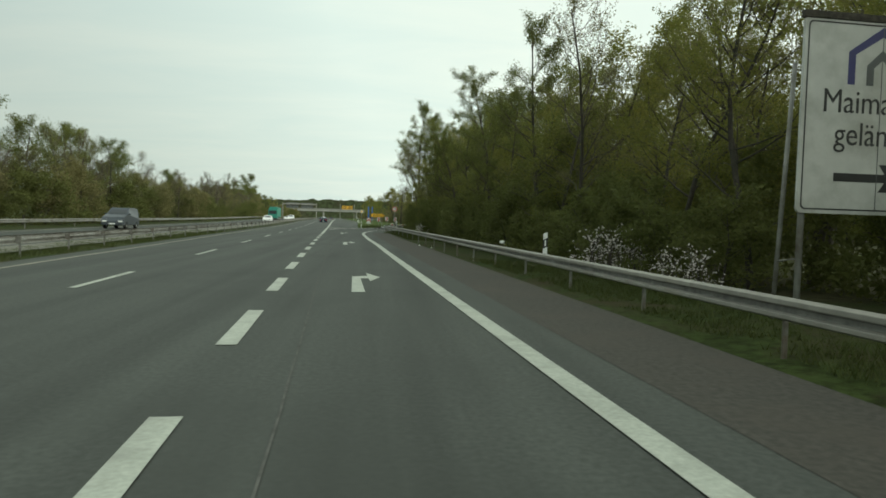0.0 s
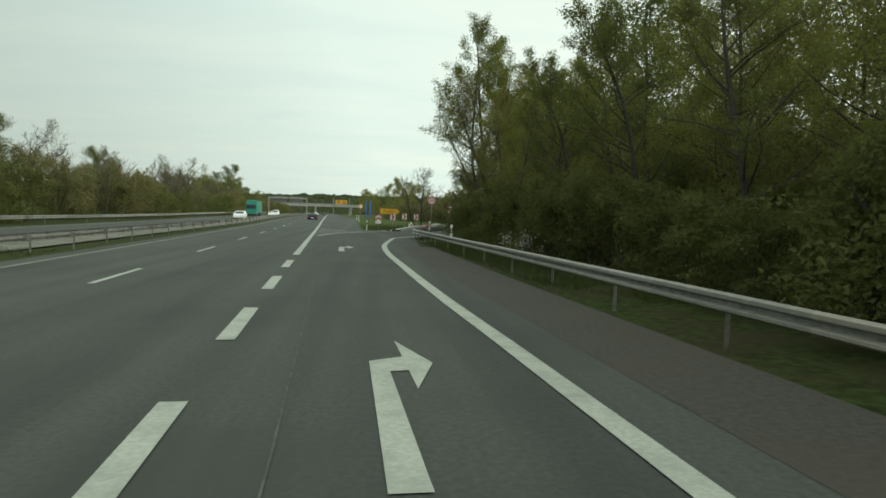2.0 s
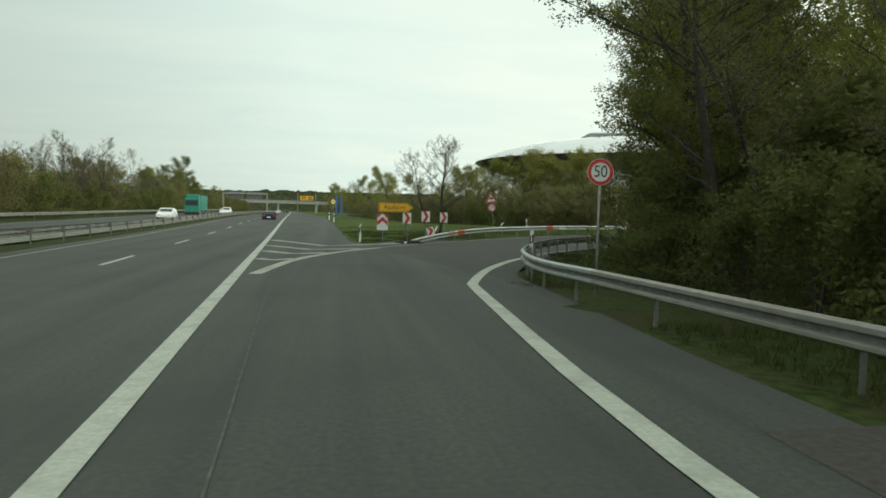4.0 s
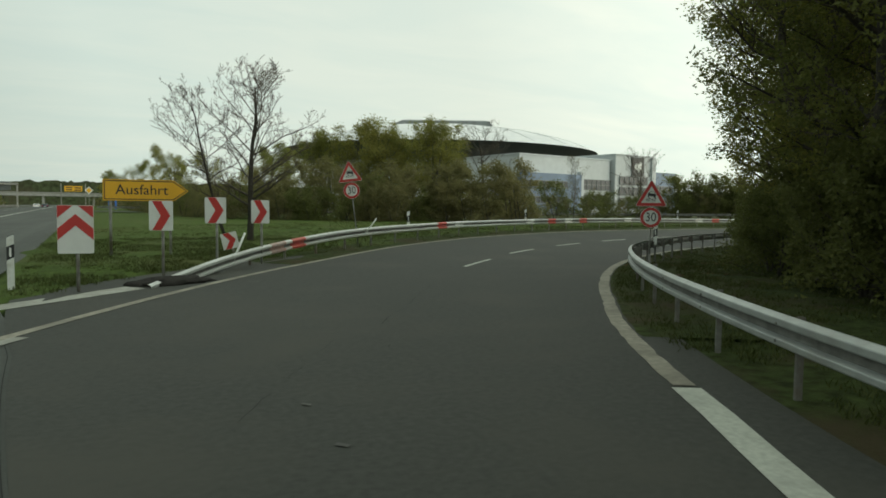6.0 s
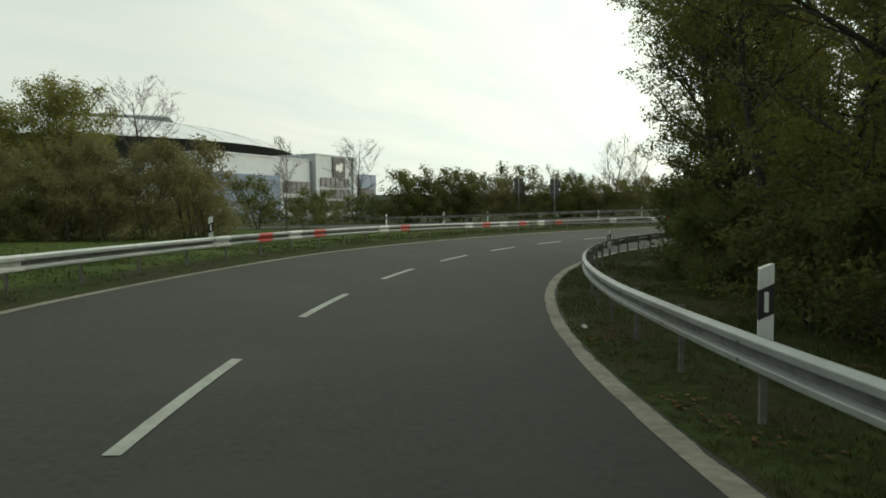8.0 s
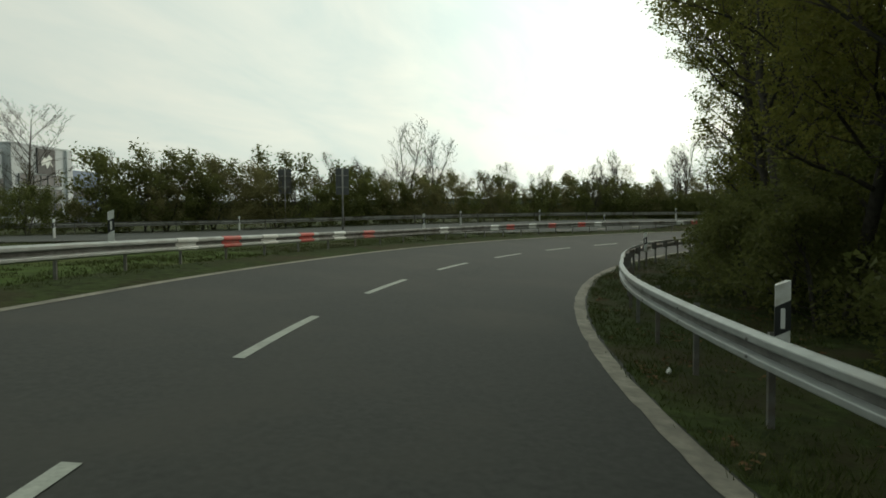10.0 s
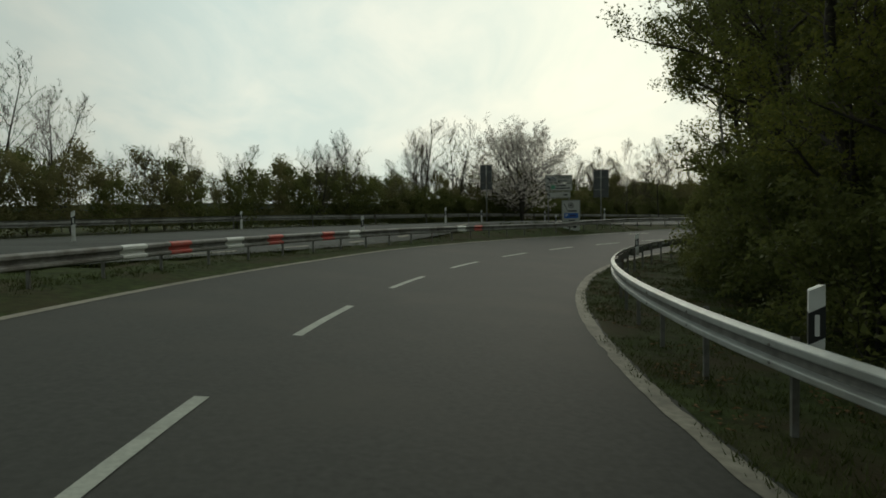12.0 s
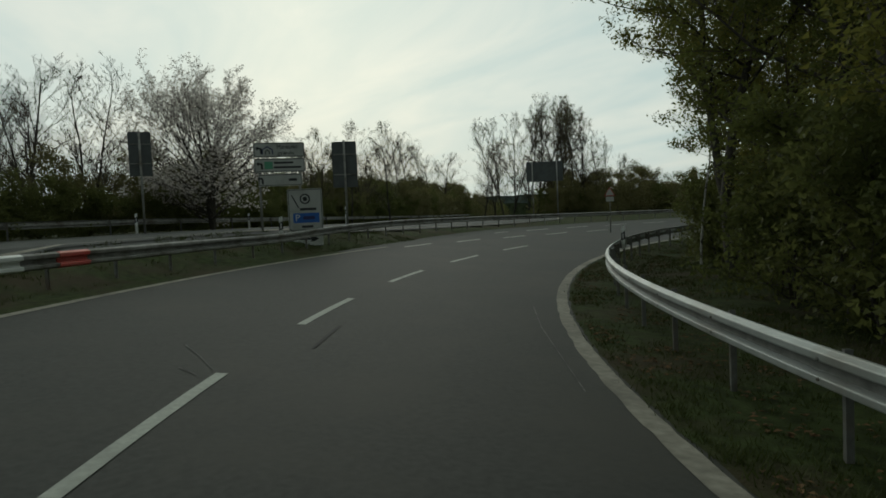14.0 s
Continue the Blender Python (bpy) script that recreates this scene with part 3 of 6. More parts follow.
for k in range(5):
    a0 = 34.2 - 4.45 * k
    marking("merge_dash", arc(a0, a0 - 2.6, lerp(a0, (14, 34.2), (1.9, 3.75)), 3), 0.15, 0.014, PAINT, "white dash of the lane that joins the ramp")
    marking("merge_dash", arc(a0 - 11, a0 - 13.6, lerp(a0, (14, 34.2), (4.2, 5.2)), 3), 0.15, 0.014, PAINT, "white dash of the lane that joins the ramp")
for near in (True, False):
    marking("edge_line_slip", [across(t, slip_in(t) + 0.5 if near else 147.3) for t in taus], 0.18, 0.018, PAINT_OLD, "thin white edge line of the slip road")


# grass creeping up to the ramp's edge lines
def creep(x, y, k):
    return 0.045 * noise.noise((x * 1.6, y * 1.6, k)) + 0.03 * noise.noise((x * 6, y * 6, k))


def verge(name, a0, a1, n, edge, side, wide, label):
    lines = []
    for w in (0.0, 0.12, 0.5, 1.0, wide):
        line = []
        for i in range(n + 1):
            a = a0 + (a1 - a0) * i / n
            r = edge(a) + side * (0.15 + w)
            x, y = ramp(a, r)
            line.append(ramp(a, r + side * (creep(x, y, 2.0) if w == 0 else 0.0)))
        lines.append(line)
    tagged(new(name, strip(name, lines if side > 0 else lines[::-1], 0.011, GRASS)), label, "grass verge", kind="structure")


verge("verge_inner", 149.0, -100, 700, inner_r, -1, 1.6, "grass verge creeping over the inner edge of the ramp")
verge("verge_outer", 140.0, 38, 320, lambda a: outer_r(a) - 0.06, 1, 1.4, "grass verge along the outer edge of the ramp")


def turn_arrow(s):
    pts = [(0, -0.145), (0, 0.145), (3.2, 0.15), (3.72, -0.05), (3.25, 0.36), (3.95, 0.36), (2.45, 0.36), (3.6, 0.68), (4.95, 0.36)]
    v = [(*main(s + p, 1.8 + q), 0.013) for p, q in pts]
    me = mesh("turn_arrow", v, [(0, 1, 2, 3), (3, 2, 4, 5), (6, 7, 8)], PAINT)
    me.flip_normals()
    tagged(new("turn_arrow", me), "white right-turn arrow painted on the exit lane", "road marking", "turn arrows", "structure")


for s in (-11.6, 12.4, 37.0, 63.0):
    turn_arrow(s)
rs = random.Random(4)
seam = []
for i in range(140):
    s = -40 + i * 0.95
    seam.append(main(s, 0.9 + 0.012 * math.sin(s * 0.31) + rs.uniform(-0.006, 0.006)))
marking("tar_seam", seam, 0.022, 0.009, SEAM, "pale lengthwise joint in the asphalt")
marking("tar_seam", [ramp(ramp_start(r) + 0.06, r) for r in np.linspace(-3.2, 3.6, 30)], 0.008, 0.0125, TAR, "dark joint between two asphalt surfaces")


def crack(name, pts, width, seed, rough=0.02):
    rr = random.Random(seed)
    out = []
    for (x0, y0), (x1, y1) in zip(pts, pts[1:]):
        n = max(2, int(math.hypot(x1 - x0, y1 - y0) / 0.12))
        for i in range(n):
            q = i / n
            out.append((x0 + (x1 - x0) * q + rr.uniform(-rough, rough), y0 + (y1 - y0) * q + rr.uniform(-rough, rough)))
    marking(name, out, width, 0.016, TAR, "dark jagged crack in the asphalt")


# faint broken cracks near the start of the ramp
for a0, a1, w0, w1, wide in ((153.4, 152.4, 0.03, 0.0, 0.006), (152.0, 151.3, -0.01, -0.04, 0.005), (150.8, 149.8, -0.03, -0.05, 0.005), (148.6, 147.7, -0.40, -0.40, 0.014), (147.4, 146.8, -0.43, -0.47, 0.010), (146.3, 145.4, -0.45, -0.40, 0.012), (145.0, 144.2, -0.37, -0.34, 0.010), (143.9, 143.2, -0.34, -0.32, 0.008), (150.3, 150.1, -0.75, -0.76, 0.01), (143.7, 143.5, -0.97, -0.95, 0.01)):
    crack("crack", [ramp(a0, w0), ramp((a0 + a1) / 2, (w0 + w1) / 2 + 0.02), ramp(a1, w1)], wide, int(a0 * 10), 0.012)
# a patch where the surface breaks up
for k in range(150):
    a0 = 96.4 - 7.6 * rs.random()
    w0 = lerp(a0, (88.7, 91, 94, 96.4), (-0.65, -0.88, -0.88, -0.78)) + rs.gauss(0, 0.17)
    turn_a, turn_r = rs.uniform(-0.08, 0.08), rs.uniform(-0.09, 0.09)
    crack("crack", [ramp(a0, w0), ramp(a0 + turn_a, w0 + turn_r), ramp(a0 + turn_a * rs.uniform(0.8, 1.8), w0 + turn_r * rs.uniform(-0.6, 1.8))], rs.choice((0.006, 0.009, 0.012, 0.02)), 10 + k, 0.02)
# scratches, a rubber mark and flecks of paint on the ramp
for pts, width, mats, label in (([(48.9, -3.38), (51.5, -3.47), (55.9, -3.57)], 0.016, SCRATCH, "long pale scratch in the asphalt"), ([(54.4, 0.95), (55.0, 0.55), (55.6, 0.2)], 0.02, SCRATCH, "pale scratch across the lane"), ([(55.6, 0.55), (55.9, 0.25)], 0.02, SCRATCH, "pale scratch across the lane"), ([(52.4, -0.51), (53.3, -0.53), (54.2, -0.55)], 0.05, RUBBER, "faint dark rubber mark on the asphalt"), ([(152.86, -0.33), (152.9, -0.41)], 0.04, SCRATCH, "pale fleck of paint on the asphalt"), ([(153.88, -0.77), (153.92, -0.87)], 0.05, SCRATCH, "pale fleck of paint on the asphalt"), ([(143.9, 3.3), (144.0, 3.5)], 0.06, SCRATCH, "pale fleck of paint on the asphalt"), ([(57.6, 1.55), (57.7, 1.45)], 0.05, SCRATCH, "pale fleck of paint on the asphalt")):
    marking("scratch" if mats is SCRATCH else "rubber_mark", [ramp(*q) for q in pts], width, 0.0155, mats, label, 0.006)

# ---- guardrails ----
# a W-shaped beam: distance towards the road, height above its middle
BEAM = [(0.010, 0.153), (0.026, 0.151), (0.040, 0.142), (0.078, 0.124), (0.083, 0.114), (0.083, 0.066), (0.078, 0.055), (0.016, 0.037), (0.008, 0.030), (0.008, -0.030), (0.016, -0.037), (0.078, -0.055), (0.083, -0.066), (0.083, -0.108), (0.078, -0.116), (0.040, -0.132), (0.026, -0.139), (0.010, -0.140)]


def beam_mesh(name, pts, side, mats, thick=0.006, grow=0.0):
    """Sweeps the beam along points (x, y, z of its middle); side +1: the road lies left of the line."""
    v, f = [], []
    n = len(BEAM)
    for i, (x, y, z) in enumerate(pts):
        x0, y0, _ = pts[max(0, i - 1)]
        x1, y1, _ = pts[min(len(pts) - 1, i + 1)]
        l = math.hypot(x1 - x0, y1 - y0)
        nx, ny = -(y1 - y0) / l * side, (x1 - x0) / l * side
        for o, h in BEAM:
            v.append((x + nx * (o + grow), y + ny * (o + grow), z + h * (1 + grow * 2)))
        for o, h in BEAM:
            v.append((x + nx * (o - thick), y + ny * (o - thick), z + h * (1 + grow * 2)))
    m = 2 * n
    for i in range(len(pts) - 1):
        for k in range(n - 1):
            f.append((i * m + k, i * m + k + 1, (i + 1) * m + k + 1, (i + 1) * m + k))
            f.append((i * m + n + k + 1, i * m + n + k, (i + 1) * m + n + k, (i + 1) * m + n + k + 1))
        f.append((i * m + n, i * m, (i + 1) * m, (i + 1) * m + n))
        f.append((i * m + n - 1, i * m + m - 1, (i + 1) * m + m - 1, (i + 1) * m + n - 1))
    for e in (0, (len(pts) - 1) * m):
        for k in range(n - 1):
            f.append((e + k, e + n + k, e + n + k + 1, e + k + 1))
    # the recessed faces get a darker steel: shade painted into the groove
    groove_shaded = mats in (STEEL, STEEL_MATTE, STEEL_LIT)
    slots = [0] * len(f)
    if groove_shaded:
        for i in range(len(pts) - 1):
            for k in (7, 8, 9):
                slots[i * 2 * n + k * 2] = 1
    me = mesh(name, v, f, [mats, GROOVE_SHADE] if groove_shaded else mats, slots=slots)
    bm = bmesh.new()
    bm.from_mesh(me)
    bmesh.ops.recalc_face_normals(bm, faces=bm.faces)
    bm.to_mesh(me)
    bm.free()
    return me


def post_mesh(tall):
    """An upright steel channel with a spacer at its head."""
    prof = [(-0.02, -0.03), (0.02, -0.03), (0.02, 0.03), (0.015, 0.03), (0.015, -0.025), (-0.015, -0.025), (-0.015, 0.03), (-0.02, 0.03)]
    n = len(prof)
    v = [(x, y, -0.3) for x, y in prof] + [(x, y, tall) for x, y in prof]
    f = [(i, (i + 1) % n, (i + 1) % n + n, i + n) for i in range(n)] + [tuple(range(n, 2 * n))]
    b = [(-0.028, -0.13), (0.028, -0.13), (0.028, -0.03), (-0.028, -0.03)]
    o = len(v)
    v += [(x, y, tall - 0.26) for x, y in b] + [(x, y, tall - 0.03) for x, y in b]
    f += [(o + i, o + (i + 1) % 4, o + (i + 1) % 4 + 4, o + i + 4) for i in range(4)] + [(o + 4, o + 5, o + 6, o + 7), (o + 3, o + 2, o + 1, o)]
    return mesh("post", v, f, POST)


def bolt_mesh():
    bm = bmesh.new()
    bmesh.ops.create_cone(bm, cap_ends=True, segments=6, radius1=0.016, radius2=0.012, depth=0.016)
    return bm_mesh("bolt", bm, POST)


POST_ME, BOLT_ME = post_mesh(0.72), bolt_mesh()


def guardrail(line, side, label, gap=4.0, every=4.0, steel=None, low=None, posts=True, bolts=False, group="", lit_to=0.0, backlit_from=1e9):
    """line: points (x, y) close together. low: how far the beam is sunk at a share of its length."""
    pts = [Vector(p) for p in line]
    dist = [0.0]
    for p, q in zip(pts, pts[1:]):
        dist.append(dist[-1] + (q - p).length)
    total = dist[-1]

    def at(t):
        i = min(len(pts) - 2, max(0, int(np.searchsorted(dist, t)) - 1))
        k = (t - dist[i]) / max(1e-6, dist[i + 1] - dist[i])
        p, w = pts[i].lerp(pts[i + 1], k), (pts[i + 1] - pts[i]).normalized()
        drop = low(t) if low else 0.0
        return p, w, height(p.x, p.y) + 0.585 - drop

    x, y = line[0]
    ob = thing("guardrail", x, y, height(x, y), 0, label, "guardrail", group)
    inv = ob.matrix_basis.inverted()
    t = 0.0
    while t < total - 0.5:
        e = min(t + gap, total)
        seg = []
        for k in range(6):
            p, w, z = at(t + (e - t) * k / 5)
            seg.append(inv @ Vector((p.x, p.y, z)))
        # beams by distance: pale as if lit, plain, then dull as if backlit
        part("beam", beam_mesh("beam", seg, side, steel or (STEEL_LIT if t < lit_to else STEEL if t < backlit_from else STEEL_DULL)), ob)
        t = e
    t = every / 2
    while posts and t < total:
        p, w, z = at(t)
        n = Vector((-w.y, w.x)) * side
        ang = math.degrees(math.atan2(n.y, n.x)) + 90
        drop = low(t) if low else 0.0
        if drop < 0.35:
            m = inv @ pose(p.x - n.x * 0.13, p.y - n.y * 0.13, height(p.x, p.y) - drop, 0, 0, ang)
            part("post", POST_ME, ob, m=m)
            if bolts:
                for h in (0.075, -0.075):
                    part("bolt", BOLT_ME, ob, m=inv @ pose(p.x + n.x * 0.088, p.y + n.y * 0.088, z + h, 90, 0, ang))
        t += every
    return ob, at, total


def rail_r(a):
    """Where the rail round the inside of the ramp stands."""
    return lerp(a, (-20, 56, 68, 81, 93, 100, 128, 133, 137, 151, 162, 166, 168.5), (-5.0, -5.0, -4.85, -4.75, -4.95, -4.78, -4.78, -4.66, -4.53, -4.46, -4.5, -4.72, -5.12))


def rail_inner():
    line = [main(s, lerp(s, (-40, 0, 20, 50, 62, 70, 76), (6.8, 6.85, 6.9, 7.0, 7.0, 6.97, 6.96))) for s in np.arange(-40, 76.1, 2.0)]
    line += [ramp(a, rail_r(a)) for a in np.arange(168.0, -80, -1.5)]
    return line


full = rail_inner()
cut = 59
guardrail(full[:cut], 1, "galvanised steel guardrail beside the exit lane, on steel posts", every=4.0, steel=STEEL_MATTE)
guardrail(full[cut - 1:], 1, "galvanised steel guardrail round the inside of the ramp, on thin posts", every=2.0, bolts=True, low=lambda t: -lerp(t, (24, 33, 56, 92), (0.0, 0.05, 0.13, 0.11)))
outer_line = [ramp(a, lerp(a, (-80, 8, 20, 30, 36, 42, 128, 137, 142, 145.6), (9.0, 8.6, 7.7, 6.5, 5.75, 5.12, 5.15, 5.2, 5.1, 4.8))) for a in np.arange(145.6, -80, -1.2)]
# the lit start and the backlit far length are painted by steel colour
orail, orail_at, orail_len = guardrail(outer_line, -1, "steel guardrail outside the ramp, its bent end on the grass", every=2.0, lit_to=25.0, backlit_from=54.0, low=lambda t: lerp(t, (0, 2.6, 4, 5.4, 7.4, 10, 13, 40, 52, 62, 76, 88), (0.66, 0.44, 0.34, 0.24, 0.13, 0.04, 0.0, 0.04, 0.12, 0.15, 0.05, 0.0)))
orail_inv = orail.matrix_basis.inverted()
# red and white cover plates on the outer rail, by their place along the ramp
for arc_at, colour in ((126.72, "faded pink"), (125.8, "red"), (115.3, "red"), (113.6, "white"), (106.5, "white"), (104.4, "red"), (102.5, "white"), (100.9, "red"), (95.9, "white"), (94.1, "red"), (88.0, "white"), (86.2, "red"), (84.2, "white"), (82.3, "red"), (80.2, "white"), (78.2, "red"), (72.1, "white"), (67.3, "white"), (65.6, "red"), (63.3, "white"), (61.3, "red"), (58.1, "red"), (56.3, "white"), (47.1, "white"), (45.5, "red")):
    a = math.degrees(arc_at / RAD)
    best = min(np.arange(0, orail_len, 0.25), key=lambda t: (orail_at(t)[0] - Vector(ramp(a, 5.2))).length)
    seg = []
    for k in range(4):
        p, w, z = orail_at(best - 0.42 + 0.28 * k)
        seg.append(orail_inv @ Vector((p.x, p.y, z)))
    part("cover_plate", beam_mesh("cover_plate", seg, -1, RED_RAIL if colour == "red" else PINK_RAIL if colour == "faded pink" else WHITE, grow=0.012), orail, colour + " reflective cover plate")
med = [main(s, -9.0) for s in np.arange(-48, 330, 4.0)]
guardrail(med, 1, "weathered steel guardrail along the grassy median", steel=STEEL_DULL, gap=8.0, every=4.0, low=lambda t: 0.05)
med = [main(s, -11.3) for s in np.arange(-50, 22, 4.0)]
guardrail(med, -1, "weathered steel guardrail beside the oncoming carriageway", steel=STEEL_DULL, gap=8.0, every=8.0)
far_side = [main(s, -22.6) for s in np.arange(30, 300, 5.0)]
guardrail(far_side, -1, "weathered steel guardrail beyond the oncoming carriageway", steel=STEEL_DULL, gap=10.0, every=10.0)
slip = [across(t, 149.0) for t in np.arange(-90, 300, 3.0)]
guardrail(slip, 1, "dull steel guardrail along the far side of the slip road", steel=STEEL_DULL, gap=6.0, every=6.0)

# ---- plants ----
def tube_net(chains, sides):
    """Tapered tubes round chains of (point, radius)."""
    V, F = [], []
    for chain, n in zip(chains, sides):
        base = len(V)
        for i, (p, r) in enumerate(chain):
            q = chain[min(i + 1, len(chain) - 1)][0] - chain[max(i - 1, 0)][0]
            q = q / (np.linalg.norm(q) + 1e-9)
            ref = np.array((1.0, 0, 0)) if abs(q[0]) < 0.8 else np.array((0, 1.0, 0))
            u = np.cross(q, ref)
            u /= np.linalg.norm(u)
            w = np.cross(q, u)
            for k in range(n):
                t = 2 * math.pi * k / n
                V.append(p + r * (math.cos(t) * u + math.sin(t) * w))
        for i in range(len(chain) - 1):
            for k in range(n):
                a, b = base + i * n + k, base + i * n + (k + 1) % n
                F.append((a, b, b + n, a + n))
    return V, F


def grow(rng, tall, spread, trunk, levels, limbs=14, twigs=6, sprays=4, low=0.25, lean=0.0, rise=0.55, forks=1, crooked=0.08):
    """A skeleton: chains of (point, radius) with their side counts, and the points where leaves hang."""
    chains, sides, tips = [], [], []

    def branch(p, d, length, radius, level, segs):
        pts, step = [(p.copy(), radius)], length / segs
        d = d / np.linalg.norm(d)
        for i in range(segs):
            d = d + rng.normal(0, crooked * (1 + 0.8 * level), 3) + np.array((0, 0, 0.05 * (level > 0)))
            d /= np.linalg.norm(d)
            p = p + d * step
            pts.append((p.copy(), radius * (1 - (i + 1) / segs * 0.78)))
        chains.append(pts)
        sides.append((7, 5, 3, 3, 3)[level])
        if level >= 2:
            tips.extend(q for q, _ in pts[1:])
        elif level == 1:
            tips.extend(q for q, _ in pts[segs // 2 if tall > 6 else 1:])
        if level >= levels:
            return
        count = (limbs, twigs, sprays, 3)[level]
        for k in range(count):
            t = low + (1 - low) * ((k + rng.random()) / count) if level == 0 else 0.2 + 0.8 * ((k + rng.random()) / count)
            i = min(segs - 1, int(t * segs))
            q = pts[i][0] + (pts[i + 1][0] - pts[i][0]) * (t * segs - i)
            az = rng.random() * 2 * math.pi + k * 2.4
            if level == 0:
                up = rise * (0.5 + t) + rng.normal(0, 0.12)
                nd = np.array((math.cos(az), math.sin(az), max(0.02, up)))
                ln = spread * (1.15 - 0.65 * t) * rng.uniform(0.8, 1.06) if tall < 5 else spread * (0.5 + 0.6 * math.sin(math.pi * min(1.0, 0.14 + 0.84 * (t - low) / (1 - low)))) * rng.uniform(0.8, 1.08)
            else:
                side = np.array((math.cos(az), math.sin(az), rng.normal(0.25, 0.35)))
                nd = (pts[i + 1][0] - pts[i][0]) / step * 0.8 + side * 0.75
                ln = length * rng.uniform(0.33, 0.52) * (1.15 - 0.6 * t)
            branch(q, nd, ln, max(0.009, pts[i][1] * (0.4 if level == 0 else 0.55)), level + 1, (6, 4, 3, 2)[level + 1] if level + 1 < 4 else 1)

    for k in range(forks):
        az = rng.random() * 6.28
        d0 = np.array((lean + (0.18 * math.cos(az) if forks > 1 else 0), (0.18 * math.sin(az) if forks > 1 else 0), 1.0))
        branch(np.array((0.0, 0.0, -0.3)), d0, tall * rng.uniform(0.85, 1.0) if k else tall, trunk, 0, 9)
    return chains, sides, tips


def leaves_mesh(name, rng, tips, count, size, scatter, mats, whole=True, hang=0.0):
    """Loose leaves round the tips: folded rhombs, or plain triangles where whole is off; hang draws them down in strands."""
    tips = np.array(tips)
    away = rng.normal(0, 1, (count, 3))
    away *= scatter * 1.7 * rng.random((count, 1)) ** 0.6 / np.linalg.norm(away, axis=1)[:, None]
    c = tips[rng.integers(0, len(tips), count)] + away * np.array((1, 1, 0.8))
    if hang:
        c[:, 2] -= rng.random(count) ** 1.5 * hang
    u = rng.normal(0, 1, (count, 3)) * np.array((1, 1, 0.6)) - np.array((0, 0, 0.25 + hang))
    u /= np.linalg.norm(u, axis=1)[:, None]
    w = rng.normal(0, 1, (count, 3))
    w -= (w * u).sum(1)[:, None] * u
    w /= np.linalg.norm(w, axis=1)[:, None]
    s = size * rng.uniform(0.6, 1.35, (count, 1))
    fold = np.cross(u, w) * s * 0.22
    if whole:
        v = np.stack([c - u * s, c + w * s * 0.55 + fold, c + u * s, c - w * s * 0.55 + fold], 1).reshape(-1, 3)
        f = np.arange(count * 4).reshape(-1, 4)
        tri = np.concatenate([f[:, (0, 1, 2)], f[:, (0, 2, 3)]], 1).reshape(-1, 3)
    else:
        v = np.stack([c - u * s * 0.9, c + w * s * 0.7 + u * s * 0.2, c - w * s * 0.45 + u * s * 0.95], 1).reshape(-1, 3)
        tri = np.arange(count * 3).reshape(-1, 3)
    v[:, 2] = np.maximum(v[:, 2], 0.05)
    me = bpy.data.meshes.new(name)
    me.vertices.add(len(v))
    me.vertices.foreach_set("co", v.ravel())
    me.loops.add(tri.size)
    me.loops.foreach_set("vertex_index", tri.ravel())
    me.polygons.add(len(tri))
    me.polygons.foreach_set("loop_start", np.arange(len(tri)) * 3)
    me.polygons.foreach_set("loop_total", np.full(len(tri), 3))
    me.update(calc_edges=True)
    me.materials.append(mats)
    return me


def make_tree(name, seed, tall, spread, trunk, levels, leaf, count, size, scatter, label, category="tree", bark=None, whole=False, hang=0.0, **kw):
    """A tree or bush: trunk, boughs and crown; stands below ground as the pattern that others are copied from."""
    rng = np.random.default_rng(seed)
    chains, sides, tips = grow(rng, tall, spread, trunk, levels, **kw)
    ob = thing(name, 0, 0, 0, 0, label, category)
    for name, low_n, high_n, mats in (("trunk", 7, 9, bark or BARK), ("limbwork", 5, 6, bark or BARK), ("branchwork", 0, 4, TWIG)):
        pick = [i for i, n in enumerate(sides) if low_n <= n <= high_n]
        if pick:
            v, f = tube_net([chains[i] for i in pick], [sides[i] for i in pick])
            tagged(part(name, mesh(name, v, f, mats, name != "branchwork"), ob), kind="" if name == "trunk" else "stuff")
    if leaf:
        tagged(part("crown", leaves_mesh("crown", rng, tips, count, size, scatter, leaf, whole, hang), ob), kind="stuff")
    return ob


planted = {}


def plant(pattern, x, y, turn, scale, group, sink=0.0, label="", stretch=1.0):
    """The pattern itself where it is not yet planted, a copy of it afterwards."""
    m = pose(x, y, height(x, y) - sink, 0, 0, turn)
    if pattern.name not in planted:
        planted[pattern.name] = True
        ob = pattern
        ob.matrix_basis = m
    else:
        ob = copy_thing(pattern, m)
    ob.scale = (scale, scale, scale * stretch)
    tagged(ob, label, group=group)
    return ob


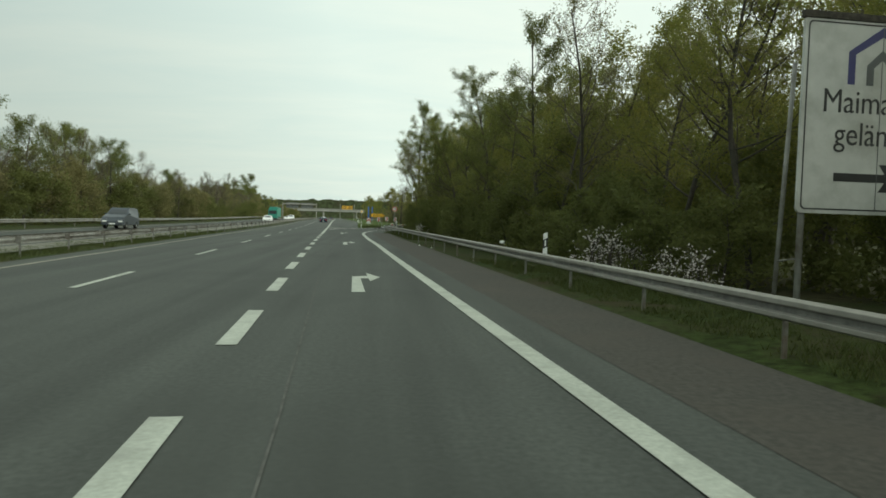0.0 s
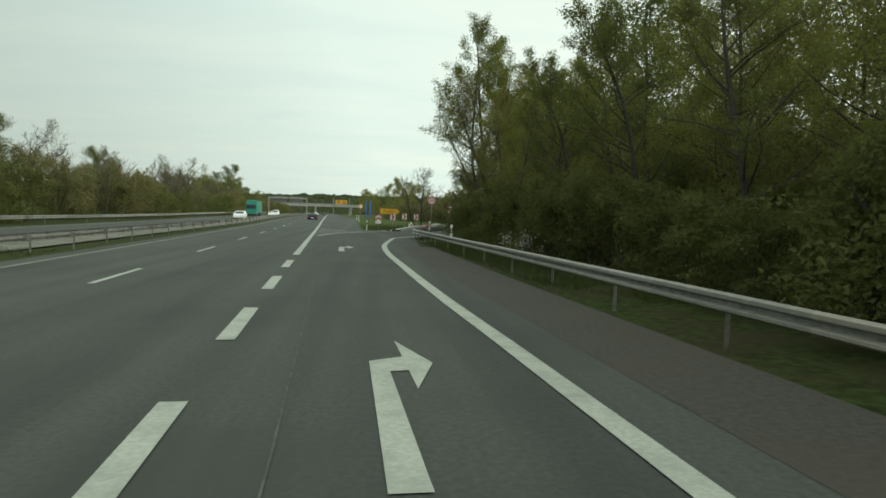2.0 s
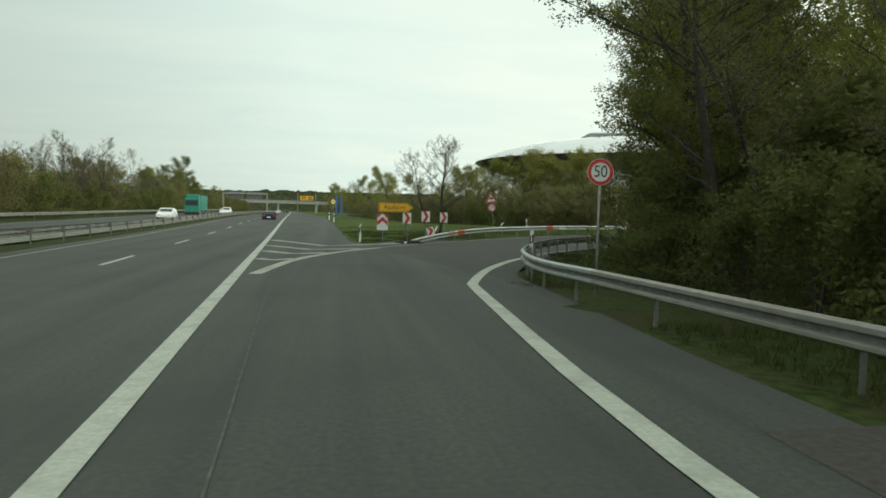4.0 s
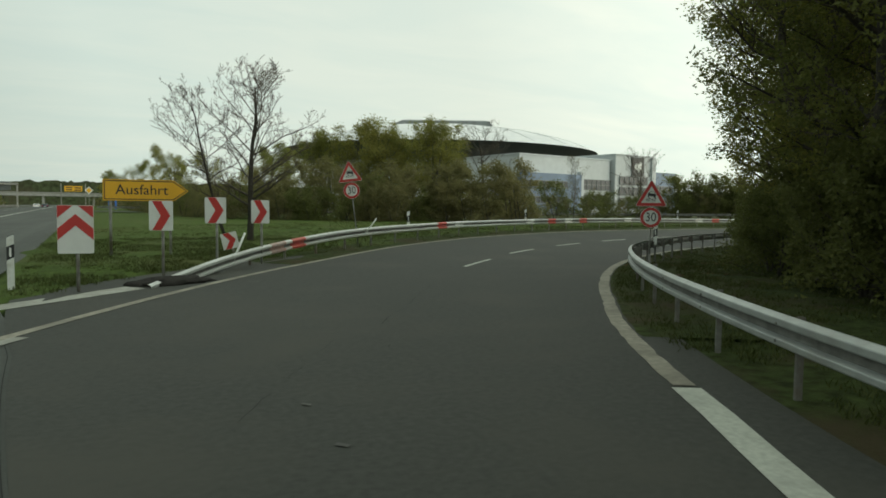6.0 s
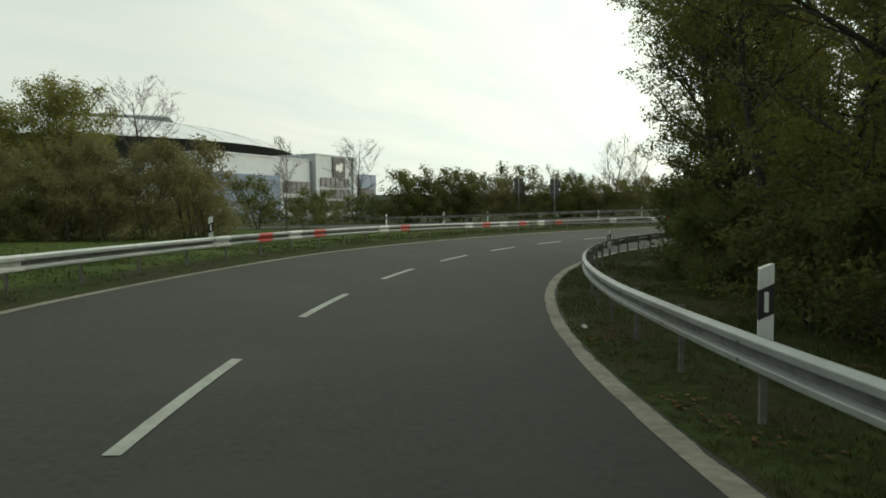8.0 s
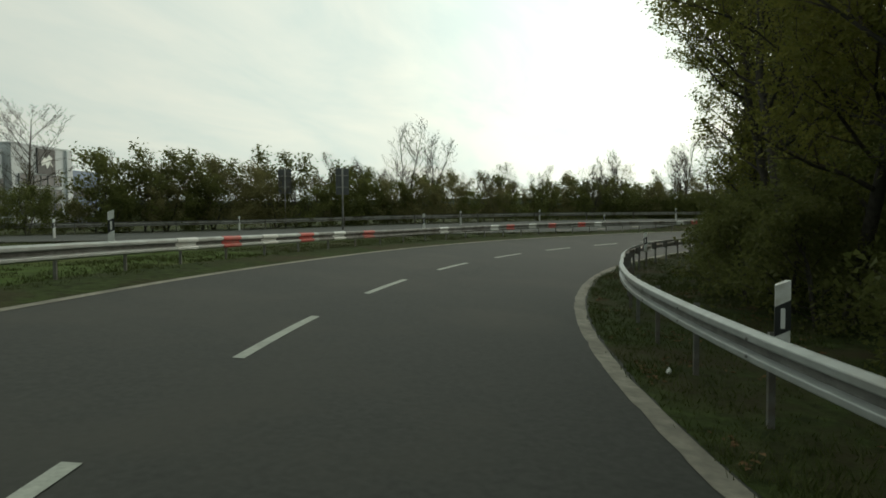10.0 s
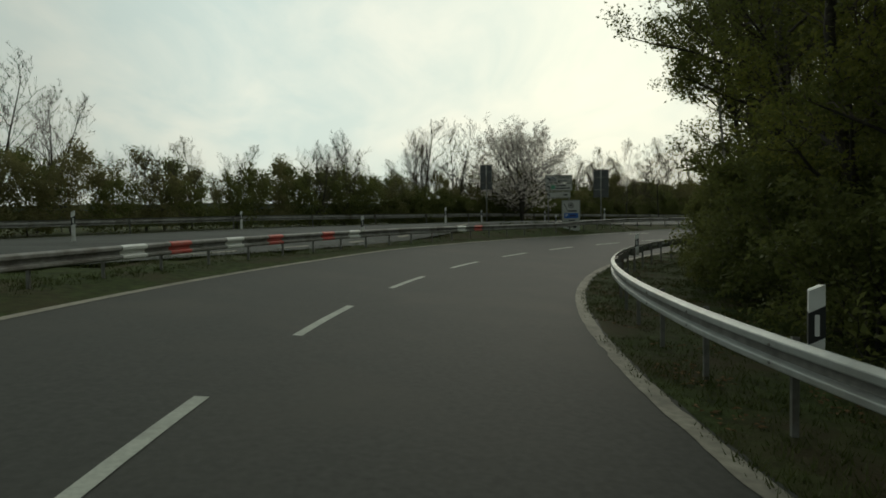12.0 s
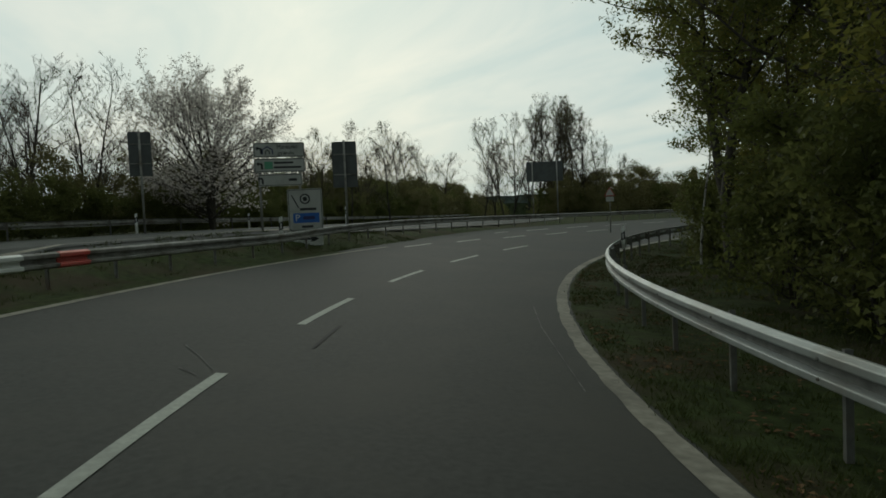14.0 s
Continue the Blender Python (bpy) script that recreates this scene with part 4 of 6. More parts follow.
def thicket(name, items, label, category):
    """Many bushes grown together, as one mesh: (pattern, x, y, turn, scale) each."""
    co, li, ls, lt, mi, mats = [], [], [], [], [], []
    nv = nl = 0
    for pattern, x, y, turn, scale in items:
        m = np.array(pose(x, y, height(x, y) - 0.3 * scale, 0, 0, turn) @ Matrix.Scale(scale, 4))
        for ch in pattern.children:
            me = ch.data
            if not me.name.startswith("crown"):
                continue
            if me.materials[0] not in mats:
                mats.append(me.materials[0])
            v = np.empty(len(me.vertices) * 3)
            me.vertices.foreach_get("co", v)
            co.append(v.reshape(-1, 3) @ m[:3, :3].T + m[:3, 3])
            a, b, c = (np.empty(n, dtype=np.int32) for n in (len(me.loops), len(me.polygons), len(me.polygons)))
            me.loops.foreach_get("vertex_index", a)
            me.polygons.foreach_get("loop_start", b)
            me.polygons.foreach_get("loop_total", c)
            li.append(a + nv), ls.append(b + nl), lt.append(c), mi.append(np.full(len(c), mats.index(me.materials[0]), dtype=np.int32))
            nv, nl = nv + len(me.vertices), nl + len(a)
    me = bpy.data.meshes.new(name)
    co, li, ls, lt, mi = (np.concatenate(q) for q in (co, li, ls, lt, mi))
    me.vertices.add(nv)
    me.vertices.foreach_set("co", co.ravel())
    me.loops.add(nl)
    me.loops.foreach_set("vertex_index", li)
    me.polygons.add(len(ls))
    me.polygons.foreach_set("loop_start", ls)
    me.polygons.foreach_set("loop_total", lt)
    for q in mats:
        me.materials.append(q)
    me.polygons.foreach_set("material_index", mi)
    me.update(calc_edges=True)
    return tagged(new(name, me), label, category, kind="stuff")


# trees of the wood's edge, fine-leaved; those behind them coarser
DENSE = [make_tree("broadleaf_tree", 11, 13.5, 3.7, 0.19, 3, LEAF_DARK, 27000, 0.058, 0.22, "tall broadleaf tree in dark green spring leaf", limbs=27, twigs=8, sprays=3, low=0.10),
         make_tree("broadleaf_tree", 12, 14.5, 3.5, 0.17, 3, LEAF_DARK, 25000, 0.058, 0.22, "tall broadleaf tree in green leaf over bare lower boughs", limbs=25, twigs=8, sprays=3, low=0.16)]
SPRING = [make_tree("maple_tree", 21, 14.0, 3.6, 0.15, 3, LEAF_SPRING, 21000, 0.058, 0.22, "tall slim tree in thin yellowish spring leaf", limbs=26, twigs=8, sprays=3, low=0.16),
          make_tree("maple_tree", 22, 12.5, 3.3, 0.14, 3, LEAF_SPRING, 20000, 0.058, 0.22, "slim tree in young yellow-green leaf", limbs=25, twigs=8, sprays=3, low=0.14)]
SPARSE = [make_tree("sparse_tree", 31, 14.0, 3.7, 0.14, 3, LEAF_OLIVE, 8000, 0.055, 0.22, "slim tree with a few young leaves on bare twigs", limbs=22, twigs=8, sprays=4, low=0.25, rise=0.8)]
INNER = [make_tree("broadleaf_tree", 13, 14.0, 4.4, 0.18, 2, LEAF_DARK, 17000, 0.10, 0.5, "broadleaf tree deep in the wood", limbs=26, twigs=6, low=0.15),
         make_tree("maple_tree", 14, 13.0, 4.0, 0.15, 2, LEAF_SPRING, 15000, 0.095, 0.5, "young-leaved tree deep in the wood", limbs=26, twigs=6, low=0.2)]
BARE = [make_tree("bare_tree", 41, 8.2, 3.5, 0.12, 4, None, 0, 0, 0, "leafless tree with fine grey twigs", limbs=22, twigs=8, sprays=5, low=0.24, rise=0.7, crooked=0.06),
        make_tree("bare_tree", 42, 8.6, 2.7, 0.09, 4, None, 0, 0, 0, "leafless upright tree with dark twigs", limbs=18, twigs=7, sprays=5, low=0.2, rise=1.15, forks=2, crooked=0.06),
        make_tree("bare_tree", 43, 7.0, 2.2, 0.06, 3, LEAF_OLIVE, 1500, 0.04, 0.12, "thin tree with a few buds on bare twigs", limbs=20, twigs=8, sprays=5, low=0.15, rise=1.2, crooked=0.06)]
SAPLING = make_tree("bare_sapling", 44, 5.8, 1.3, 0.035, 3, LEAF_OLIVE, 500, 0.04, 0.10, "clump of thin leafless saplings", limbs=14, twigs=6, sprays=3, low=0.15, rise=1.6, forks=5, crooked=0.05)
BUSH = [make_tree("leafy_bush", 51, 3.0, 1.8, 0.045, 2, LEAF_BUSH, 6500, 0.062, 0.22, "dense leafy green bush at the edge of the wood", "bush", limbs=10, twigs=5, low=0.05, rise=0.7, forks=2),
        make_tree("leafy_bush", 52, 2.4, 1.6, 0.04, 2, LEAF_BUSH, 5200, 0.058, 0.22, "low leafy green bush", "bush", limbs=10, twigs=5, low=0.04, rise=0.6, forks=2)]
SCRUB = [make_tree("leafy_bush", 54, 3.2, 2.0, 0.05, 2, LEAF_BUSH, 3600, 0.078, 0.27, "dense dark green bush in a roadside thicket", "bush", limbs=7, twigs=4, low=0.05, rise=0.7, forks=2),
         make_tree("olive_bush", 53, 4.6, 2.3, 0.06, 2, LEAF_OLIVE, 4800, 0.078, 0.28, "broad olive bush just coming into leaf", "bush", limbs=9, twigs=6, low=0.05, rise=0.75, forks=2)]
WHITE_BUSH = make_tree("blossom_bush", 55, 1.5, 1.1, 0.03, 2, BLOSSOM, 230, 0.05, 0.10, "small bush with flat white blossom heads", "bush", limbs=10, twigs=5, low=0.1, rise=0.9, forks=2)
CHERRY = make_tree("cherry_tree", 61, 7.2, 5.6, 0.17, 3, BLOSSOM, 30000, 0.075, 0.13, "cherry tree in white blossom on bare twigs", limbs=24, twigs=10, sprays=6, low=0.10, rise=0.62, forks=3)
POPLAR = make_tree("poplar_tree", 64, 9.5, 3.0, 0.09, 4, LEAF_OLIVE, 3000, 0.045, 0.10, "tall bare poplar with fine upright twigs", limbs=20, twigs=7, sprays=4, low=0.12, rise=1.5, forks=2)
LEANING = make_tree("leaning_tree", 62, 11.5, 3.9, 0.17, 3, LEAF_SPRING, 22000, 0.06, 0.22, "leaning tree with a dark trunk and yellow-green leaf", limbs=22, twigs=8, sprays=3, low=0.36, lean=0.22)
WILLOW = make_tree("weeping_birch", 63, 12.5, 3.4, 0.15, 3, LEAF_DARK, 24000, 0.058, 0.13, "tall birch with strands of leaf hanging down", limbs=16, twigs=6, sprays=3, low=0.25, rise=0.7, hang=1.3)

rp = random.Random(7)


def wood_edge(a):
    """How far inside the ramp's middle line the wood's first trunks stand."""
    return lerp(a, (20, 50, 75, 105, 125, 140, 150, 165), (-9.1, -8.95, -8.75, -8.7, -8.85, -9.3, -9.5, -8.8))


def edge_depth(x, y):
    """How far inside the wood a place lies from the road side; below 0 outside it."""
    r, a = polar(x, y)
    s, d = along(x, y)
    if y < -14 or x > 96 or d < 10.6:
        return -1.0
    if y > 66:
        return min(d - 10.6, wood_edge(a) - r)
    return d - 10.6 if x < 43 else wood_edge(a) - r


def edge_tree(x, y, kind, along_main, size):
    if along_main:
        pat = rp.choice(DENSE) if kind < 0.2 else rp.choice(SPRING) if kind < 0.7 else SPARSE[0]
    else:
        pat = rp.choice(DENSE) if kind < 0.4 else rp.choice(SPRING) if kind < 0.85 else SPARSE[0]
    plant(pat, x, y, rp.uniform(0, 360), size, "trees of the wood")


def kept_free(x, y):
    """Room round the single trees and the big sign."""
    return math.hypot(x - 76.9, y - 97.2) < 2.6 or math.hypot(x - 65.3, y - 106.9) < 2.0


spots = []
for s in np.arange(-9, 77, 3.3):
    x, y = main(s + rp.uniform(-0.7, 0.7), (11.2 if not 3 < s < 13 else 13.8) + rp.uniform(-0.4, 0.8))
    spots.append((x, y))
    size = rp.uniform(0.60, 0.72) if 42 < s < 74 else rp.uniform(0.62, 0.76)
    edge_tree(x, y, rp.random(), True, size)
for a in np.arange(164, 18, -3.9):
    x, y = ramp(a + rp.uniform(-0.6, 0.6), wood_edge(a) - rp.uniform(0.0, 0.9))
    if along(x, y)[1] < 10.8 or kept_free(x, y) or any(math.hypot(x - p, y - q) < 2.4 for p, q in spots):
        continue
    spots.append((x, y))
    edge_tree(x, y, rp.random(), False, rp.uniform(0.88, 1.08))
tries = 0
while len(spots) < 165 and tries < 60000:
    tries += 1
    x, y = rp.uniform(3, 95), rp.uniform(-12, 114)
    e = edge_depth(x, y)
    if e < 3.4 or kept_free(x, y) or (e > 8.5 and y > 68 and rp.random() < 0.8):
        continue
    gap = 4.6 if e < 7 else 6.0 if e < 16 else 9.0
    if all((x - p) ** 2 + (y - q) ** 2 > gap * gap for p, q in spots):
        spots.append((x, y))
        if e < 5.5:
            edge_tree(x, y, rp.random(), y < 62, rp.uniform(0.74, 0.9) if y < 62 else rp.uniform(0.85, 1.05))
            continue
        pat = INNER[1] if y < 62 and rp.random() < 0.75 else rp.choice(INNER)
        plant(pat, x, y, rp.uniform(0, 360), rp.uniform(0.72, 0.9) if y < 62 else rp.uniform(0.85, 1.08), "trees of the wood")
# a second row of slim trees behind the first beside the exit lane
for s in np.arange(12, 58, 3.1):
    x, y = main(s + rp.uniform(-0.8, 0.8), rp.uniform(14.6, 17.5))
    plant(rp.choice((SPRING[0], SPRING[1], SPARSE[0])), x, y, rp.uniform(0, 360), rp.uniform(0.66, 0.8) * lerp(s, (12, 24, 58), (1.1, 0.95, 0.85)), "trees of the wood")
# bushes along the wood's edge
for s in np.arange(-8, 76, 1.9):
    x, y = main(s, rp.uniform(9.6, 10.6) + (3.6 if 3 < s < 12.5 else 0.0))
    plant(rp.choice(BUSH), x, y, rp.uniform(0, 360), rp.uniform(0.75, 1.2), "bushes at the wood's edge")
for a in np.arange(172, 14, -2.3):
    x, y = ramp(a, wood_edge(a) + rp.uniform(0.3, 1.2))
    if 100 < a < 138 and rp.random() < 0.3:
        continue
    if along(x, y)[1] > 10.0 and math.hypot(x - 65.3, y - 106.9) > 2.2 and math.hypot(x - 76.9, y - 97.2) > 2.0:
        plant(rp.choice(BUSH), x, y, rp.uniform(0, 360), rp.uniform(0.7, 1.15), "bushes at the wood's edge")
for s, d, k in ((17.3, 8.9, 0.95), (16.2, 9.0, 1.0), (15.2, 9.3, 0.8), (12.8, 8.9, 0.7), (11.8, 9.1, 0.75), (58.0, 8.8, 0.8), (61.5, 8.9, 0.7)):
    plant(WHITE_BUSH, *main(s, d), rp.uniform(0, 360), k, "white-flowering bushes at the wood's edge")
# broad trees that reach out over the verge
for a, out, turn, size in ((157, -1.6, 10, 0.72), (152.5, -1.2, 120, 0.82), (147, -0.6, 300, 0.97), (142, 0.3, 40, 1.08), (137, 0.0, 200, 0.98), (131.5, 0.0, 90, 1.05), (124, -0.8, 20, 1.0), (109, 0.0, 220, 1.04), (104, -0.5, 190, 1.0), (79, -1.3, 260, 0.96), (39.5, 0.5, 60, 1.0)):
    plant(DENSE[1] if a > 145 else SPRING[0] if a > 120 or a < 50 else DENSE[0], *ramp(a, wood_edge(a) + out), turn, size, "trees of the wood")
# the undergrowth behind
under = []
for s in np.arange(-8, 78, 2.6):
    x, y = main(s, rp.uniform(13, 16))
    under.append((SCRUB[0], x, y, rp.uniform(0, 360), rp.uniform(1.1, 1.7)))
for a in np.arange(170, 14, -3.0):
    x, y = ramp(a, wood_edge(a) - rp.uniform(2.5, 5.5))
    if along(x, y)[1] > 13:
        under.append((SCRUB[0], x, y, rp.uniform(0, 360), rp.uniform(1.1, 1.8)))
thicket("undergrowth", under, "dense dark green undergrowth beneath the trees of the wood", "undergrowth")
for x, y in ((72.5, 97.3), (80.3, 89.8), (76.0, 92.0), (83.0, 86.0)):
    plant(rp.choice((DENSE[0], DENSE[1], SPRING[0])), x, y, rp.uniform(0, 360), rp.uniform(0.9, 1.05), "trees of the wood")

# ---- signs, posts and delineators ----
def facing(x, y, tx, ty):
    """The turn by which a thing that faces -y looks towards a place."""
    return math.degrees(math.atan2(ty - y, tx - x)) + 90


def delineator_meshes(tall):
    w, dp = 0.06, 0.045
    top = [(-w, -dp), (w, -dp), (w * 0.7, dp), (-w * 0.7, dp)]
    cuts = [(0.0 if tall < 1.2 else 0.6, 0.0), (tall - 0.42, 0.06), (tall - 0.17, 0.06), (tall, 0.05)]

    def block(name, i, mats, grow=0.0):
        (z0, s0), (z1, s1) = cuts[i], cuts[i + 1]
        v = []
        for (zz, sl) in ((z0, s0), (z1, s1)):
            for x, y in top:
                v.append((x * (1 + grow), y * (1 + grow), zz + sl * x / w * 0.5))
        f = [(0, 1, 5, 4), (1, 2, 6, 5), (2, 3, 7, 6), (3, 0, 4, 7), (4, 5, 6, 7), (3, 2, 1, 0)]
        return mesh(name, v, f, mats)

    refl = plate("reflector", round_rect(0.035, 0.17, 0.008, 0, tall - 0.295), 0.004, SILVER, y=-0.052)
    return [("foot", block("foot", 0, PLASTIC)), ("band", block("band", 1, BLACK, 0.04)), ("cap", block("cap", 2, PLASTIC)), ("reflector", refl)]


DELIN_TALL, DELIN = delineator_meshes(1.32), delineator_meshes(1.0)


def delineator(x, y, turn, tall=True, lift=0.0):
    ob = thing("delineator_post", x, y, height(x, y) - 0.03 + lift, turn, "white plastic roadside post with a black slanted band and reflector" if tall else "short white roadside post with black band on the grass", "roadside post", "delineator posts")
    for name, me in DELIN_TALL if tall else DELIN:
        part(name, me, ob)


for arc_at, lift in ((144.75, -0.04), (118.85, 0.05), (97.0, 0.0), (75.1, 0.0), (54.2, 0.0), (33.0, 0.0), (12.0, 0.0)):
    a = math.degrees(arc_at / RAD)
    x, y = ramp(a, rail_r(a) - 0.14)
    delineator(x, y, facing(x, y, *ramp(a + 12, -1.8)), lift=lift)
for arc_at in (117.7, 106.7, 90.0, 73.3, 55.2, 37.0):
    a = math.degrees(arc_at / RAD)
    x, y = ramp(a, 5.36)
    delineator(x, y, facing(x, y, *ramp(a + 14, -1.8)), lift=-0.05)
for s in (16.7, 65.6):
    x, y = main(s, 7.2)
    delineator(x, y, facing(x, y, *main(s - 20, 1)))
for s, d in ((101.2, 4.95), (143.0, 5.9), (160.0, 6.2)):
    x, y = main(s, d)
    delineator(x, y, facing(x, y, *main(s - 30, 1)), False)
for tau, off in ((-28, 140.0), (-4, 140.0), (20, 140.0), (41, 140.1), (64, 139.6), (-45, 148.2), (-20, 148.2), (7, 148.2), (33, 148.2), (58, 148.2), (70, 148.2)):
    x, y = across(tau, off)
    delineator(x, y, facing(x, y, 45, 118), False)
x, y = main(20.9, 6.98)
cap = thing("rail_reflector", x, y, height(x, y) + 0.80, 0, "small pale reflector clipped on top of the guardrail", "reflector")
part("bracket", box("bracket", (0.05, 0.16, 0.03), POST, (0, 0, 0.012), 0.005), cap)
part("lens", box("lens", (0.16, 0.03, 0.09), WHITE, (0, 0, 0.07), 0.012), cap)


def post(parent, x, z1, r=0.028, z0=-0.4, y=0.03):
    part("post", rod("post", (x, y, z0), (x, y, z1), r, r, STEEL_DULL), parent)
    part("post_cap", rod("post_cap", (x, y, z1), (x, y, z1 + 0.02), r * 1.1, r * 0.6, BLACK), parent)


def limit_sign(parent, z, r=0.30, number="30"):
    """A round sign, a number in a red ring."""
    part("back_plate", plate("back_plate", circle_outline(r, 48, 0, z), 0.004, GREY, y=0.0), parent)
    part("white_face", plate("white_face", circle_outline(r * 0.99, 48, 0, z), 0.002, WHITE, y=-0.004), parent, "white reflective face")
    part("red_ring", ring("red_ring", circle_outline(r * 0.965, 48, 0, z), circle_outline(r * 0.70, 48, 0, z), 0.002, RED, y=-0.0065), parent, "red border")
    lettering("number", number, r * 1.24, BLACK, pose(0, -0.0075, z) @ Matrix.Diagonal((0.86, 1, 1, 1)), parent, "black number " + number)


def warning_sign(parent, z0, side=0.90):
    """A red-edged triangle: a skidding car."""
    h = side * 0.866

    def tri(k, c):
        cz = z0 + h / 3
        pts = []
        for a in (90, 210, 330):
            px, pz = k * side / math.sqrt(3) * math.cos(radians(a)), cz + k * side / math.sqrt(3) * math.sin(radians(a))
            for b in (-50, 0, 50):
                pts.append((px - c * math.cos(radians(a)) * 1.6 + c * math.cos(radians(a + b)), pz - c * math.sin(radians(a)) * 1.6 + c * math.sin(radians(a + b))))
        return pts

    part("back_plate", plate("back_plate", tri(1.0, 0.04), 0.004, GREY), parent)
    part("white_face", plate("white_face", tri(0.985, 0.04), 0.002, WHITE, y=-0.004), parent, "white reflective face")
    part("red_border", ring("red_border", tri(0.95, 0.035), tri(0.63, 0.008), 0.002, RED, y=-0.0065), parent, "red border")
    cz = z0 + h * 0.37
    q = radians(-9)

    def tilted(pts):
        return [(a * math.cos(q) - b * math.sin(q) + 0.015, cz + 0.035 + a * math.sin(q) + b * math.cos(q)) for a, b in pts]

    body = [(-0.115, -0.035), (-0.122, 0.02), (-0.112, 0.042), (-0.092, 0.048), (-0.066, 0.098), (-0.052, 0.105), (0.062, 0.105), (0.074, 0.098), (0.094, 0.048), (0.112, 0.042), (0.120, 0.02), (0.113, -0.035)]
    part("skidding_car", plate("skidding_car", tilted(body), 0.002, BLACK, y=-0.0075), parent, "black car pictogram")
    part("car_window", plate("car_window", tilted([(-0.074, 0.052), (-0.052, 0.092), (0.060, 0.092), (0.078, 0.052)]), 0.001, WHITE, y=-0.0085), parent, "white rear window of the pictogram")
    for px in (-0.088, 0.086):
        part("wheel_mark", plate("wheel_mark", tilted(round_rect(0.036, 0.045, 0.008, px, -0.05)), 0.002, BLACK, y=-0.0078), parent)
    for sx in (-0.085, 0.075):
        line = [(sx + 0.062 * math.sin(i / 20 * 6.4 + 0.5), cz - 0.042 - 0.085 * i / 20) for i in range(21)]
        v, f = [], []
        for i, (a, b) in enumerate(line):
            (a0, b0), (a1, b1) = line[max(0, i - 1)], line[min(20, i + 1)]
            ln = math.hypot(a1 - a0, b1 - b0)
            na, nb = -(b1 - b0) / ln * 0.009, (a1 - a0) / ln * 0.009
            v += [(a + na, -0.0078, b + nb), (a - na, -0.0078, b - nb)]
            if i:
                f.append((2 * i - 2, 2 * i - 1, 2 * i + 1, 2 * i))
        part("skid_mark", mesh("skid_mark", v, f, BLACK), parent)


def skid_and_limit(x, y, z_disc, turn, label, footed=True):
    ob = thing("traffic_sign", x, y, height(x, y), turn, label, "traffic sign")
    z = z_disc - height(x, y)
    limit_sign(ob, z)
    warning_sign(ob, z + 0.33)
    post(ob, 0, z + 1.02, 0.022)
    if not footed:
        return ob
    part("ground_sleeve", rod("ground_sleeve", (0, 0.03, -0.3), (0, 0.03, 0.45), 0.035, 0.035, STEEL_DULL), ob, "wider dull steel sleeve")
    part("base_plate", box("base_plate", (0.26, 0.16, 0.03), STEEL_DULL, (0, 0.03, 0.03), 0.008), ob)
    return ob


x, y = 10.33, 101.69
skid_and_limit(x, y, 1.43, facing(x, y, *ramp(155, -1.0)), "red-edged skid warning triangle over a 30 limit, on steel post")
x, y = 4.25, 110.32
skid_and_limit(x, y, 2.25, facing(x, y, *ramp(160, -1.0)), "red-edged skid warning triangle over a 30 limit, on leaning post", False).rotation_euler.y = radians(-7.0)
x, y = -1.17, 78.56
ob = thing("speed_limit_sign", x, y, height(x, y), facing(x, y, *main(40, 1)), "round red-edged 50 limit sign on a steel post", "traffic sign")
limit_sign(ob, 2.73, number="50")
post(ob, 0, 3.05)
x, y = 94.4, 83.1
ob = thing("small_warning_sign", x, y, height(x, y), facing(x, y, 66, 113), "small triangular warning sign above a plate", "traffic sign")
part("face", plate("face", [(-0.32, 2.2), (0.32, 2.2), (0.0, 2.75)], 0.01, WHITE_SHADED), ob)
part("border", ring("border", [(-0.32, 2.2), (0.32, 2.2), (0, 2.75)], [(-0.26, 2.24), (0.26, 2.24), (0, 2.67)], 0.002, RED, y=-0.004), ob)
part("plate", plate("plate", round_rect(0.46, 0.28, 0.03, 0, 2.02), 0.01, WHITE_SHADED), ob)
post(ob, 0, 2.5)


def chevron_board(x, y, z, w, h, turn, label, up=False, tilt=0.0):
    ob = thing("chevron_board", x, y, height(x, y), turn, label, "traffic board", "chevron boards")
    c = z - height(x, y)
    part("panel", plate("panel", round_rect(w, h, 0.03, 0, c), 0.02, WHITE), ob, "white reflective panel")
    if up:
        for k in (-1, 0.0, 1):
            z0 = c + (k * 0.44 - 0.22) * h
            pts = [(-w / 2, z0), (0, z0 + 0.30 * h), (w / 2, z0), (w / 2, z0 + 0.24 * h), (0, z0 + 0.54 * h), (-w / 2, z0 + 0.24 * h)]
            pts = [(px * 0.985, min(c + h / 2 * 0.985, max(c - h / 2 * 0.985, pz))) for px, pz in pts]
            if k > 0:
                z1 = c + h / 2 * 0.985
                sl = 0.30 * h / (w / 2)
                half = w / 2 * 0.985
                for sgn in (-1, 1):
                    part("red_arrow", plate("red_arrow", [(sgn * half, c + 0.24 * h), (sgn * half, z1), (sgn * (half - (z1 - c - 0.24 * h) / sl), z1)][::sgn], 0.003, RED, y=-0.004), ob)
            elif k == 0:
                part("red_arrow", plate("red_arrow", [pts[0], pts[1], pts[2], pts[3], pts[4], pts[5]], 0.003, RED, y=-0.004), ob)
    else:
        q = 0.98
        pts = [(-0.36 * w, -0.5 * h * q), (0.02 * w, -0.5 * h * q), (0.40 * w, 0), (0.02 * w, 0.5 * h * q), (-0.36 * w, 0.5 * h * q), (0.0, 0)]
        part("red_arrow", plate("red_arrow", [(px, c + pz) for px, pz in pts], 0.003, RED, y=-0.004), ob)
    post(ob, 0.02, c + h * 0.35, 0.03, y=0.05)
    ob.rotation_euler.y = radians(tilt)
    return ob


